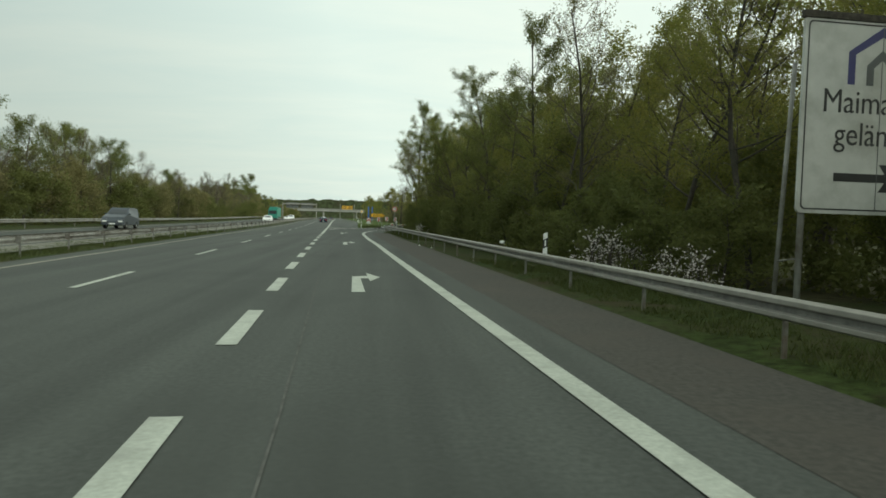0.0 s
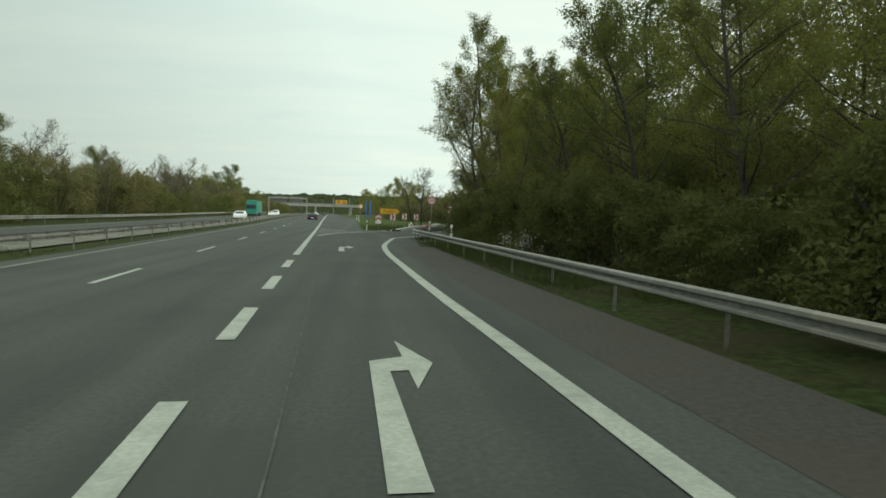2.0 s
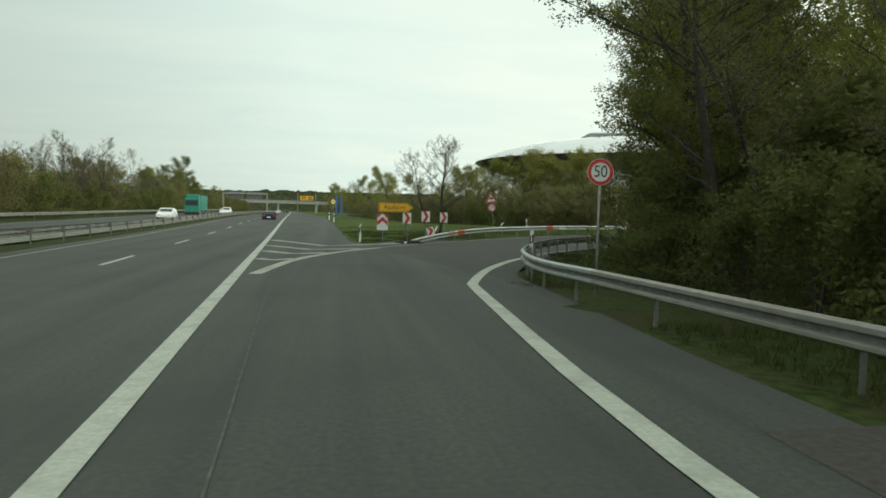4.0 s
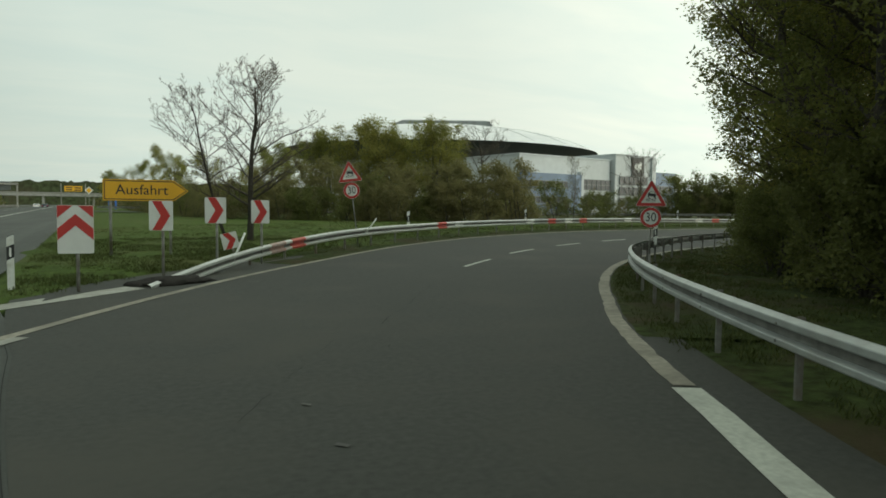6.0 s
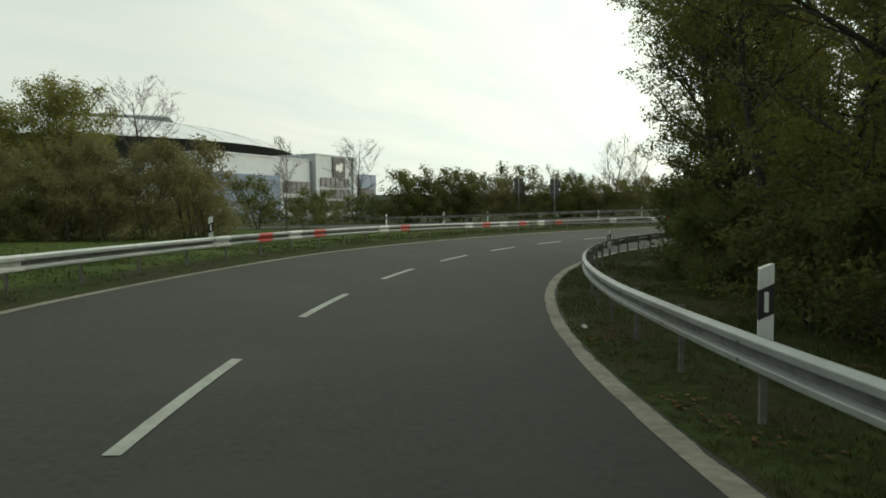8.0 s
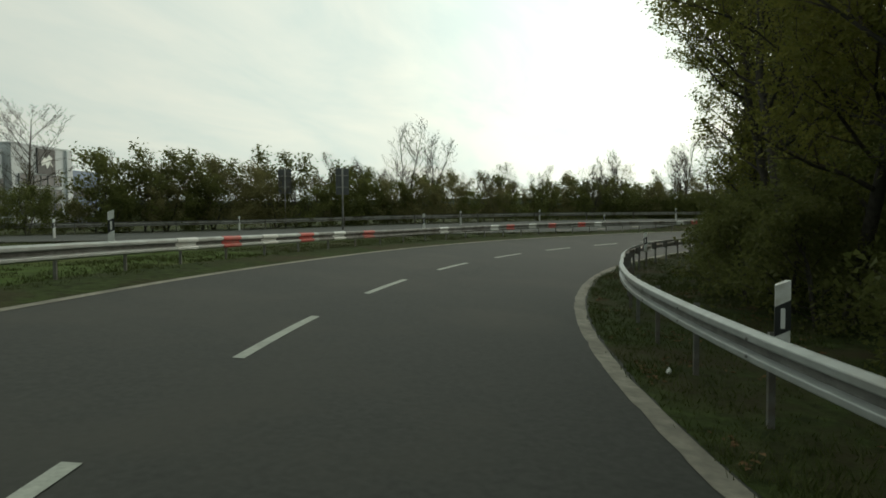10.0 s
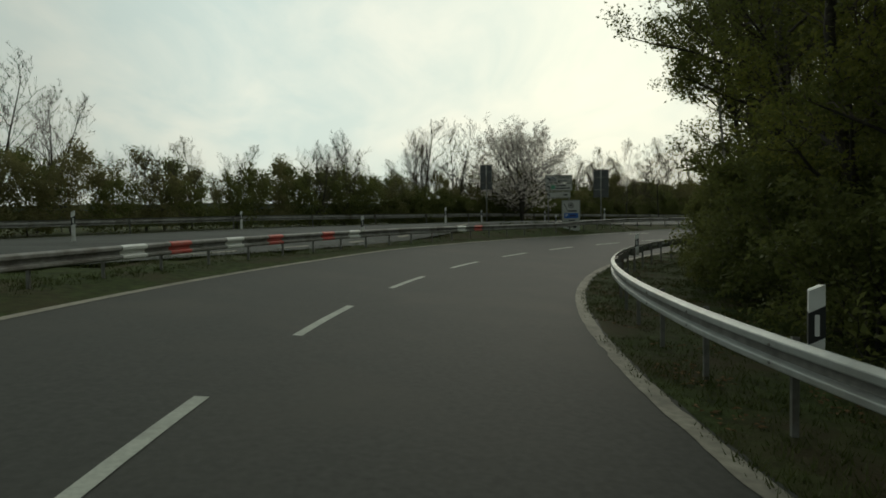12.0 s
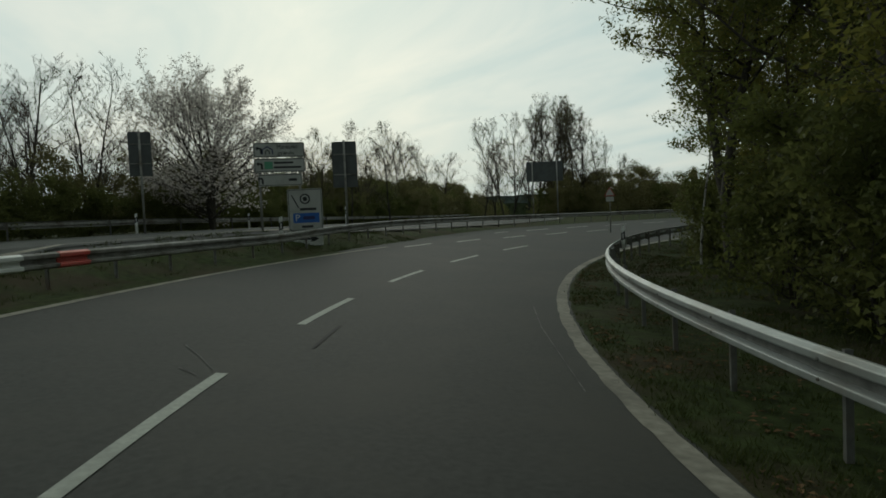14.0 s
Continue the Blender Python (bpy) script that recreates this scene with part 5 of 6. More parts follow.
gx, gy = main(72, 1.5)
chevron_board(-4.41, 100.2, 1.17, 0.58, 0.86, facing(-4.41, 100.2, gx, gy), "white nose board with red upward chevrons on a post", up=True)
for x, y, z, tw in ((-2.93, 101.75, 1.40, 12), (-1.65, 103.35, 1.51, 8), (-0.31, 104.95, 1.47, 14)):
    chevron_board(x, y, z, 0.5, 0.62, facing(x, y, *main(80, 0.5)) - tw, "white board with a red chevron pointing along the curve")
low = chevron_board(-0.59, 107.97, 0.56, 0.5, 0.5, facing(-0.59, 107.97, *main(80, 0.5)) - 10, "knocked-over chevron board leaning low over the grass", tilt=-14)
stub = thing("broken_post", -1.1, 103.9, height(-1.1, 103.9), 20, "broken pale steel post leaning over the guardrail", "post")
part("shaft", rod("shaft", (-0.12, 0, 0.1), (0.30, 0.08, 0.90), 0.03, 0.028, PLASTIC), stub)
stub = thing("broken_post", 4.55, 109.5, height(4.55, 109.5), 10, "broken pale steel post lying against the guardrail", "post")
part("shaft", rod("shaft", (-0.35, 0, 0.55), (0.12, 0.0, 1.1), 0.025, 0.022, PLASTIC), stub)

exit_sign = thing("exit_sign", -3.0, 107.6, height(-3.0, 107.6), facing(-3.0, 107.6, -6.0, 78), "yellow arrow-shaped exit sign on two steel posts", "traffic sign")
zc = 2.03 - height(-3.0, 107.6)
arrow = [(-1.13, -0.30), (0.72, -0.30), (1.12, 0.0), (0.72, 0.30), (-1.13, 0.30)]
part("panel", plate("panel", [(px, zc + pz) for px, pz in arrow], 0.03, YELLOW), exit_sign, "yellow panel")
inner = [(-1.10, -0.27), (0.71, -0.27), (1.08, 0.0), (0.71, 0.27), (-1.10, 0.27)]
inner2 = [(-1.075, -0.245), (0.70, -0.245), (1.045, 0.0), (0.70, 0.245), (-1.075, 0.245)]
part("border", ring("border", [(a, zc + b) for a, b in inner], [(a, zc + b) for a, b in inner2], 0.002, BLACK, y=-0.003), exit_sign, "thin black border")
lettering("words", "Ausfahrt", 0.40, BLACK, pose(-0.12, -0.004, zc), exit_sign, "black lettering")
for px in (-0.95, 0.62):
    post(exit_sign, px, zc + 0.28, 0.04, y=0.07)


def fair_symbol(parent, x, z, k, y):
    """Two nested gable shapes."""
    def gable(w, h, t):
        return [(-w, 0), (-w, h * 0.55), (0, h), (w, h * 0.55), (w, 0), (w - t, 0), (w - t, h * 0.55 - t * 0.3), (0, h - t * 1.25), (-w + t, h * 0.55 - t * 0.3), (-w + t, 0)]
    part("outer_gable", plate("outer_gable", [(x + a * k, z + b * k) for a, b in gable(0.62, 0.95, 0.13)], 0.003, VIOLET, y=y), parent, "dark violet gable symbol")
    part("inner_gable", plate("inner_gable", [(x + a * k, z + b * k) for a, b in gable(0.28, 0.58, 0.13)], 0.003, GREY, y=y), parent, "grey gable symbol")


x0, y0 = main(8.3, 8.78)
x1, y1 = main(8.3, 8.78 + 2.85)
fair = thing("direction_sign", (x0 + x1) / 2, (y0 + y1) / 2, height(x0, y0), math.degrees(math.atan2(y1 - y0, x1 - x0)), "white fairground direction sign with violet gable symbol and arrow", "traffic sign")
part("panel", plate("panel", round_rect(2.85, 3.2, 0.08, 0, 3.46), 0.05, WHITE_SHADED), fair, "white panel")
part("border", ring("border", round_rect(2.73, 3.08, 0.08, 0, 3.46), round_rect(2.68, 3.03, 0.07, 0, 3.46), 0.002, BLACK, y=-0.003), fair, "thin black border")
part("top_rail", box("top_rail", (2.9, 0.1, 0.12), BARK, (0, 0.03, 5.1), 0.01), fair, "rusty brown top rail")
part("seam", box("seam", (0.012, 0.004, 3.1), GREY, (0.02, -0.003, 3.46)), fair)
fair_symbol(fair, 0.02, 4.0, 1.02, -0.004)
lettering("word", "Maimarkt-", 0.55, BLACK, pose(-0.03, -0.004, 3.70) @ Matrix.Diagonal((0.9, 1, 1, 1)), fair, "black lettering")
lettering("word", "gelände", 0.55, BLACK, pose(-0.06, -0.004, 3.17) @ Matrix.Diagonal((0.9, 1, 1, 1)), fair, "black lettering")
arrow = [(-0.68, -0.06), (0.15, -0.06), (0.05, -0.2), (0.32, -0.2), (0.68, 0), (0.32, 0.2), (0.05, 0.2), (0.15, 0.06), (-0.68, 0.06)]
part("arrow", plate("arrow", [(a * 1.15, 2.47 + b * 1.15) for a, b in arrow], 0.003, BLACK, y=-0.004), fair, "black arrow")
for px in (-1.25, 1.25):
    post(fair, px, 5.0, 0.055, y=0.12)
    part("back_brace", rod("back_brace", (px, 0.45, 4.4), (px, 0.75, -0.2), 0.04, 0.04, STEEL_DULL), fair)
    part("tie_rod", rod("tie_rod", (px, 0.12, 1.1), (px, 0.67, 1.02), 0.015, 0.015, STEEL_DULL), fair)


def guide_sign(x, y, turn):
    """Three white guide panels one over another."""
    ob = thing("guide_sign", x, y, height(x, y), turn, "three white guide panels with black arrows on two posts", "traffic sign")
    g = height(x, y)
    for k, (zc, h) in enumerate(((4.24, 0.55), (3.67, 0.52), (3.12, 0.45))):
        zc -= g
        w = 1.86 if k < 2 else 1.6
        panel = part("panel", plate("panel", round_rect(w, h, 0.04, 0, zc), 0.03, WHITE_SHADED), ob, "white panel with black writing")
        part("border", ring("border", round_rect(w - 0.05, h - 0.05, 0.04, 0, zc), round_rect(w - 0.09, h - 0.09, 0.03, 0, zc), 0.002, BLACK, y=-0.003), panel)
        bend = [(-0.84, -0.14), (-0.77, -0.14), (-0.77, 0.02), (-0.82, 0.09), (-0.92, 0.09), (-0.92, 0.15), (-1.0, 0.06), (-0.92, -0.03), (-0.92, 0.03), (-0.85, 0.03), (-0.84, 0.0)]
        part("arrow", plate("arrow", [(px + 0.16, zc + pz) for px, pz in bend], 0.002, BLACK, y=-0.004), panel)
        if k == 0:
            fair_symbol(panel, -0.42, zc - 0.16, 0.33, -0.004)
            lettering("word", "Maimarkt", 0.20, BLACK, pose(0.30, -0.004, zc + 0.10), panel)
            lettering("word", "gelände", 0.20, BLACK, pose(0.25, -0.004, zc - 0.12), panel)
        elif k == 1:
            part("emblem", plate("emblem", round_rect(0.3, 0.28, 0.02, -0.40, zc), 0.002, material("green_emblem", (0.12, 0.35, 0.22), 0.5, vary=0.05, bump=0), y=-0.004), panel)
            for px, pz, wd in ((0.15, 0.09, 0.7), (0.28, -0.08, 1.0)):
                part("writing_bar", plate("writing_bar", round_rect(wd, 0.07, 0.01, px, zc + pz), 0.002, BLACK, y=-0.004), panel)
        else:
            part("writing_bar", plate("writing_bar", round_rect(0.3, 0.09, 0.03, 0.45, zc), 0.002, BLACK, y=-0.004), panel)
    for px in (-0.75, 0.7):
        post(ob, px, 4.5 - g, 0.045, y=0.08)


guide_sign(90.6, 104.6, facing(90.6, 104.6, 62, 114.5))
x, y = 89.8, 104.0
ps = thing("parking_sign", x, y, height(x, y), facing(x, y, 62, 114.5), "white parking guide board with a blue panel and lower plate", "traffic sign")
g = height(x, y)
part("panel", plate("panel", round_rect(1.25, 1.55, 0.05, 0, 1.96 - g), 0.03, WHITE_SHADED), ps, "white board")
part("border", ring("border", round_rect(1.2, 1.5, 0.05, 0, 1.96 - g), round_rect(1.16, 1.46, 0.05, 0, 1.96 - g), 0.002, BLACK, y=-0.003), ps)
part("blue_panel", plate("blue_panel", round_rect(0.95, 0.36, 0.02, 0.02, 1.66 - g), 0.003, BLUE, y=-0.004), ps, "blue parking panel")
lettering("letter", "P", 0.34, WHITE, pose(-0.3, -0.008, 1.66 - g), ps, "white letter P")
part("badge", ring("badge", circle_outline(0.19, 32, 0, 2.36 - g), circle_outline(0.14, 32, 0, 2.36 - g), 0.003, BLACK, y=-0.004), ps, "black ring")
part("badge_core", plate("badge_core", circle_outline(0.09, 6, 0, 2.36 - g), 0.003, BLACK, y=-0.004), ps)
for px, pz, wd, ht in ((0.1, 1.98, 0.6, 0.09), (0.12, 1.66, 0.42, 0.12), (0.05, 1.34, 0.42, 0.08)):
    part("writing_bar", plate("writing_bar", round_rect(wd, ht, 0.02, px, pz - g), 0.003, BLACK if ht != 0.12 else VIOLET, y=-0.0075), ps)
part("slash", plate("slash", [(-0.5, 2.5 - g), (-0.46, 2.52 - g), (-0.22, 2.05 - g), (-0.26, 2.03 - g)], 0.003, BLACK, y=-0.004), ps)
part("lower_plate", plate("lower_plate", round_rect(1.15, 0.5, 0.04, 0.02, 0.88 - g), 0.03, WHITE), ps, "white lower plate")
part("arrow", plate("arrow", [(a * 0.5 + 0.1, 0.88 - g + b * 0.5) for a, b in arrow], 0.003, BLACK, y=-0.004), ps)
for px in (-0.45, 0.45):
    post(ps, px, 2.7 - g, 0.04, y=0.07)


def sign_back(x, y, turn, w, z0, z1, label="grey back of a traffic sign board on a steel post"):
    ob = thing("sign_board", x, y, height(x, y), turn, label, "traffic sign", "sign boards seen from behind")
    g = height(x, y)
    part("panel", plate("panel", round_rect(w, z1 - z0, 0.04, 0, (z0 + z1) / 2 - g), 0.03, GREY), ob, "grey sheet-metal back")
    for k in (0.28, 0.72):
        part("clamp", box("clamp", (w * 0.9, 0.03, 0.05), STEEL_DULL, (0, -0.02, z0 + (z1 - z0) * k - g), 0.006), ob)
    part("post", rod("post", (0, -0.08, -0.3), (0, -0.08, z1 - g + 0.05), 0.055, 0.055, STEEL_DULL), ob)


sign_back(95.7, 99.6, facing(95.7, 99.6, 64, 114), 1.17, 3.08, 5.26)
sign_back(99.5, 108.0, facing(99.5, 108.0, 64, 114), 0.96, 3.94, 5.96)
sign_back(61.1, 133.2, facing(61.1, 133.2, 28, 112), 0.8, 2.93, 4.54)
sign_back(69.6, 142.4, facing(69.6, 142.4, 28, 112), 1.0, 3.4, 5.3)
bb = thing("sign_board", 133.5, 53.4, height(133.5, 53.4), facing(133.5, 53.4, 66, 113), "wide dark direction board on two posts before bare trees", "traffic sign", "sign boards seen from behind")
part("panel", plate("panel", round_rect(4.8, 2.6, 0.06, 0, 5.9), 0.08, GREY), bb)
for px in (-1.6, 1.6):
    part("post", rod("post", (px, -0.12, -0.5), (px, -0.12, 7.3), 0.09, 0.09, STEEL_DULL), bb)

# small litter on the verges
rl = random.Random(5)
lit = bmesh.new()
bmesh.ops.create_icosphere(lit, subdivisions=1, radius=0.05)
for vv in lit.verts:
    vv.co += Vector((rl.uniform(-0.02, 0.02), rl.uniform(-0.02, 0.02), rl.uniform(-0.02, 0.01)))
LIT = bm_mesh("litter", lit, WHITE)
for x, y in (ramp(124.5, -4.33), ramp(104, -4.6), main(35.5, 6.6), main(38, 6.2)):
    ob = new("litter", LIT)
    ob.matrix_basis = pose(x, y, height(x, y) + 0.03, 0, 0, rl.uniform(0, 360))
    tagged(ob, "crumpled white paper litter on the verge", "litter", "litter")
heap = bmesh.new()
bmesh.ops.create_icosphere(heap, subdivisions=3, radius=1.0)
for vv in heap.verts:
    k = 1 + 0.35 * noise.noise(vv.co * 2.5)
    vv.co = Vector((vv.co.x * 0.9 * k, vv.co.y * 0.35 * k, max(-0.05, vv.co.z * 0.16 * k)))
ob = new("debris_heap", bm_mesh("debris_heap", heap, material("dark_debris", (0.035, 0.033, 0.03), 0.9, vary=0.4, bump=0.8, bump_scale=25), True))
ob.matrix_basis = pose(-2.75, 101.2, height(-2.75, 101.2), 0, 0, 25)
tagged(ob, "dark heap of debris at the bent end of the guardrail", "debris")

# ---- trees and bushes outside the ramp ----
# two bare trees on the island
ISLE = make_tree("island_tree", 71, 6.4, 3.0, 0.14, 4, None, 0, 0, 0, "leafless tree with fine twigs on the grass island", limbs=24, twigs=8, sprays=5, low=0.24, rise=0.7)
plant(ISLE, 0.9, 113.7, 40, 1.0, "bare trees on the island", 0.1)
ISLE2 = make_tree("island_tree", 72, 5.9, 2.1, 0.08, 4, None, 0, 0, 0, "leafless leaning tree on the grass island", limbs=18, twigs=7, sprays=5, low=0.25, rise=0.8, lean=-0.24)
plant(ISLE2, 0.2, 114.4, 15, 1.0, "bare trees on the island", 0.1)

rq = random.Random(19)
# the belt of bushes before the arena
front = [(26.3, 133.9), (20.5, 136.0), (15, 138.5), (10, 142), (5, 148), (2.5, 157), (1.5, 170), (0.5, 188), (0, 210), (-1, 240)]
for i in range(len(front) - 1):
    (ax, ay), (bx, by) = front[i], front[i + 1]
    ln = math.hypot(bx - ax, by - ay)
    nx, ny = (by - ay) / ln, -(bx - ax) / ln
    if nx < 0 or ny < 0 and nx < 0.3:
        nx, ny = -nx, -ny
    near = ay < 147
    for row, (off, size) in enumerate(((0.0, 0.8), (2.4, 1.08), (5.6, 1.15)) if near else ((0.0, 0.7), (3.0, 0.85))):
        t = rq.uniform(0, 1)
        while t < ln:
            x, y = ax + (bx - ax) * t / ln + nx * off + rq.uniform(-0.8, 0.8), ay + (by - ay) * t / ln + ny * off + rq.uniform(-0.8, 0.8)
            pat = SCRUB[1] if rq.random() < 0.7 else SCRUB[0]
            plant(pat, x, y, rq.uniform(0, 360), size * rq.uniform(0.8, 1.2) * (1.0 if pat is SCRUB[1] else 1.2), "bushes before the arena", 0.75)
            t += (1.9, 2.8, 3.6)[row] * (1.0 if near else 1.7)
ROUND = make_tree("round_tree", 66, 7.6, 3.6, 0.13, 3, LEAF_SPRING, 24000, 0.075, 0.3, "round-headed tree in young yellow-green leaf", limbs=11, twigs=6, sprays=3, low=0.1, rise=0.9, forks=4)
for x, y, k, turn in ((20.7, 154.7, 1.2, 0), (26.2, 152.4, 1.22, 130), (16.0, 156.5, 1.05, 250), (23.6, 156.5, 1.1, 40), (30.0, 154.5, 0.85, 300)):
    plant(ROUND, x, y, turn, k, "round trees before the arena")
plant(BARE[0], 28.1, 142.9, 10, 1.02, "bare trees before the arena")
plant(BARE[2], 29.8, 139.0, 60, 0.75, "bare trees before the arena")
plant(BARE[2], 36.5, 140.5, 60, 0.85, "bare trees before the arena")
for x, y, k in ((41, 150, 1.3), (45, 149, 0.95), (50, 152, 1.0), (38, 156, 1.1), (55, 151.5, 0.9), (34, 150, 0.8), (59, 149, 0.8)):
    plant(SCRUB[0], x, y, rq.uniform(0, 360), k, "bushes before the arena")
plant(BARE[0], 62, 160, 200, 1.1, "bare trees before the arena")

# hedge and bare trees beyond the slip road
hedge = []
for tau in list(np.arange(-75, 135, 2.5)) + list(np.arange(136, 330, 3.2)):
    for off, size in ((151.0, 0.85), (153.6, 1.05)):
        x, y = across(tau + rq.uniform(-0.6, 0.6), off + rq.uniform(-0.6, 0.6))
        k = size * rq.uniform(0.92, 1.25) * (0.92 if tau < 5 else 1.1 if tau < 56 else 0.86 if tau < 112 else 1.1)
        if 12 < tau < 78:
            pat = SCRUB[1] if rq.random() < 0.45 else SCRUB[0]
            k *= 0.72 if pat is SCRUB[1] else 1.02
        else:
            pat = SCRUB[1] if rq.random() < 0.5 else SCRUB[0]
            k *= (0.62 if tau < 0 else 0.95) if pat is SCRUB[1] else (0.9 if tau < 0 else 1.35)
        hedge.append((pat, x, y, rq.uniform(0, 360), k))
for tau in np.arange(58, 300, 3.6):
    x, y = across(tau + rq.uniform(-1.5, 1.5), rq.uniform(150.6, 156))
    hedge.append((rq.choice((SCRUB[1], SCRUB[1], SCRUB[0])), x, y, rq.uniform(0, 360), rq.uniform(0.8, 1.7) * (0.85 if tau < 110 else 1.1)))
for tau in np.arange(50, 132, 1.25):
    x, y = across(tau + rq.uniform(-0.3, 0.3), 150.6 + rq.uniform(-0.3, 0.4))
    hedge.append((SCRUB[0], x, y, rq.uniform(0, 360), rq.uniform(0.62, 0.82)))
for k in range(60):
    q = rq.random()
    hedge.append((rq.choice(SCRUB), 134 + 84 * q + rq.uniform(-2, 2), 87.0 - 76 * q + rq.uniform(-2, 3), rq.uniform(0, 360), lerp(q, (0, 0.4, 1), (0.9, 1.4, 2.0)) * rq.uniform(0.8, 1.15)))
thicket("hedge", hedge, "long dark green hedge behind the far guardrail", "hedge")
for tau in np.arange(-60, 130, 2.3):
    x, y = across(tau + rq.uniform(-1.5, 1.5), rq.uniform(153, 162))
    if math.hypot(x - 106.5, y - 103.2) < 6:
        continue
    pat = rq.choice((BARE[1], BARE[2], BARE[2], BARE[2]))
    plant(pat, x, y, rq.uniform(0, 360), rq.uniform(0.65, 1.0) * (1.0 if tau > 56 else 0.82 if tau > 0 else 0.75), "bare trees beyond the slip road")
for tau in np.arange(2, 122, 2.0):
    x, y = across(tau + rq.uniform(-0.9, 0.9), rq.uniform(150.8, 158))
    if math.hypot(x - 106.5, y - 103.2) > 5:
        plant(SAPLING, x, y, rq.uniform(0, 360), rq.uniform(0.7, 1.15) * (0.8 if tau < 56 else 1.0), "saplings beyond the slip road")
plant(BARE[1], 83.5, 138.0, 30, 1.05, "bare trees beyond the slip road")
plant(BARE[1], 86.5, 136.5, 120, 0.95, "bare trees beyond the slip road")
for x, y, k in ((63.5, 148.5, 0.52), (67.5, 147.5, 0.48), (72.5, 145.0, 0.55), (77, 141.0, 0.46), (60.5, 151, 0.5), (93.0, 130.5, 0.42)):
    plant(SCRUB[0], x, y, rq.uniform(0, 360), k * 3.3, "tall bushes beyond the slip road")
plant(CHERRY, 106.5, 103.2, 0, 0.93, "")
plant(BARE[1], 106.8, 109.6, 0, 1.0, "bare trees beyond the slip road")
plant(BARE[0], 109.5, 112.3, 70, 1.08, "bare trees beyond the slip road")
plant(BARE[1], 104.6, 112.0, 200, 0.88, "bare trees beyond the slip road")
for k in range(13):
    x, y = 137.5 + 1.08 * k + rq.uniform(-0.5, 0.5), 36 + 1.26 * k + rq.uniform(-0.8, 0.8)
    plant(POPLAR, x, y, rq.uniform(0, 360), lerp(k, (0, 2, 6, 9, 12), (0.95, 1.5, 1.75, 1.62, 1.05)) * rq.uniform(0.92, 1.06), "tall bare poplars")
for x, y, k in ((130.4, 83.0, 1.38), (131.5, 78.0, 1.45), (126.5, 88.0, 1.2)):
    plant(BARE[2], x, y, rq.uniform(0, 360), k, "bare trees beyond the slip road")
# bushy bare trees where the slip road and the ramp draw together
for x, y, pat, k in ((133.5, 87.0, BARE[2], 1.0), (137.0, 83.6, BARE[0], 0.95), (142.0, 79.5, BARE[2], 1.2), (150.6, 71.4, BARE[0], 1.15), (156.5, 66.0, BARE[2], 1.5), (161.0, 61.8, BARE[0], 1.4), (167.5, 56.0, BARE[0], 1.62), (174.5, 50.2, BARE[0], 1.75), (180.0, 45.0, BARE[2], 1.9), (191.0, 35.0, BARE[0], 1.5), (201.5, 25.2, BARE[0], 1.7), (212.0, 16.0, BARE[2], 1.7)):
    plant(pat, x, y, rq.uniform(0, 360), k, "bare trees beyond the slip road")
for k in range(9):
    az = math.radians(-21.5 - 0.9 * k)
    far = rq.uniform(25, 28) / (0.676 * math.cos(az) + 0.737 * math.sin(az))
    plant((BARE[2], SCRUB[1], BARE[2])[k % 3], 66.2 + far * math.cos(az), 113.2 + far * math.sin(az), rq.uniform(0, 360), rq.uniform(0.95, 1.3), "bare trees beyond the slip road")
for k in range(26):
    a = radians(-62 + k * 3.4)
    x, y = 66 + (66 + rq.uniform(0, 14)) * math.cos(a), 70 + (66 + rq.uniform(0, 10)) * math.sin(a)
    if polar(x, y)[0] > 14 and outer(x, y)[1] > 152:
        plant(rq.choice((SCRUB[1], SCRUB[0], SCRUB[1], BARE[2])), x, y, rq.uniform(0, 360), rq.uniform(0.8, 1.15), "scrub by the end of the ramp")
brake = []
for k in range(150):
    az, far = math.radians(rq.uniform(-58, -29)), rq.uniform(94, 122)
    x, y = 66 + far * math.cos(az), 113 + far * math.sin(az)
    off = outer(x, y)[1]
    if (off < 132 or off > 150.5) and x > 131:
        brake.append((rq.choice((SCRUB[1], SCRUB[0], SCRUB[1])), x, y, rq.uniform(0, 360), rq.uniform(0.8, 1.7)))
thicket("brake", brake, "thick olive and green brake below the bare poplars", "scrub")
# single trees inside the ramp
BIRCH_TREE = make_tree("birch_tree", 81, 13.0, 2.6, 0.068, 3, LEAF_SPRING, 4200, 0.08, 0.2, "slim birch with white bark and thin hanging leaf", bark=BIRCH, limbs=14, twigs=6, sprays=3, low=0.42, rise=0.5, crooked=0.045)
plant(BIRCH_TREE, 65.3, 106.9, 0, 0.95, "birches in the wood")
plant(BIRCH_TREE, 79.4, 95.2, 200, 0.6, "birches in the wood")
plant(WILLOW, *ramp(80.5, -10.0), 60, 0.95, "weeping birches in the wood")
plant(LEANING, 76.9, 97.2, 40, 1.0, "")

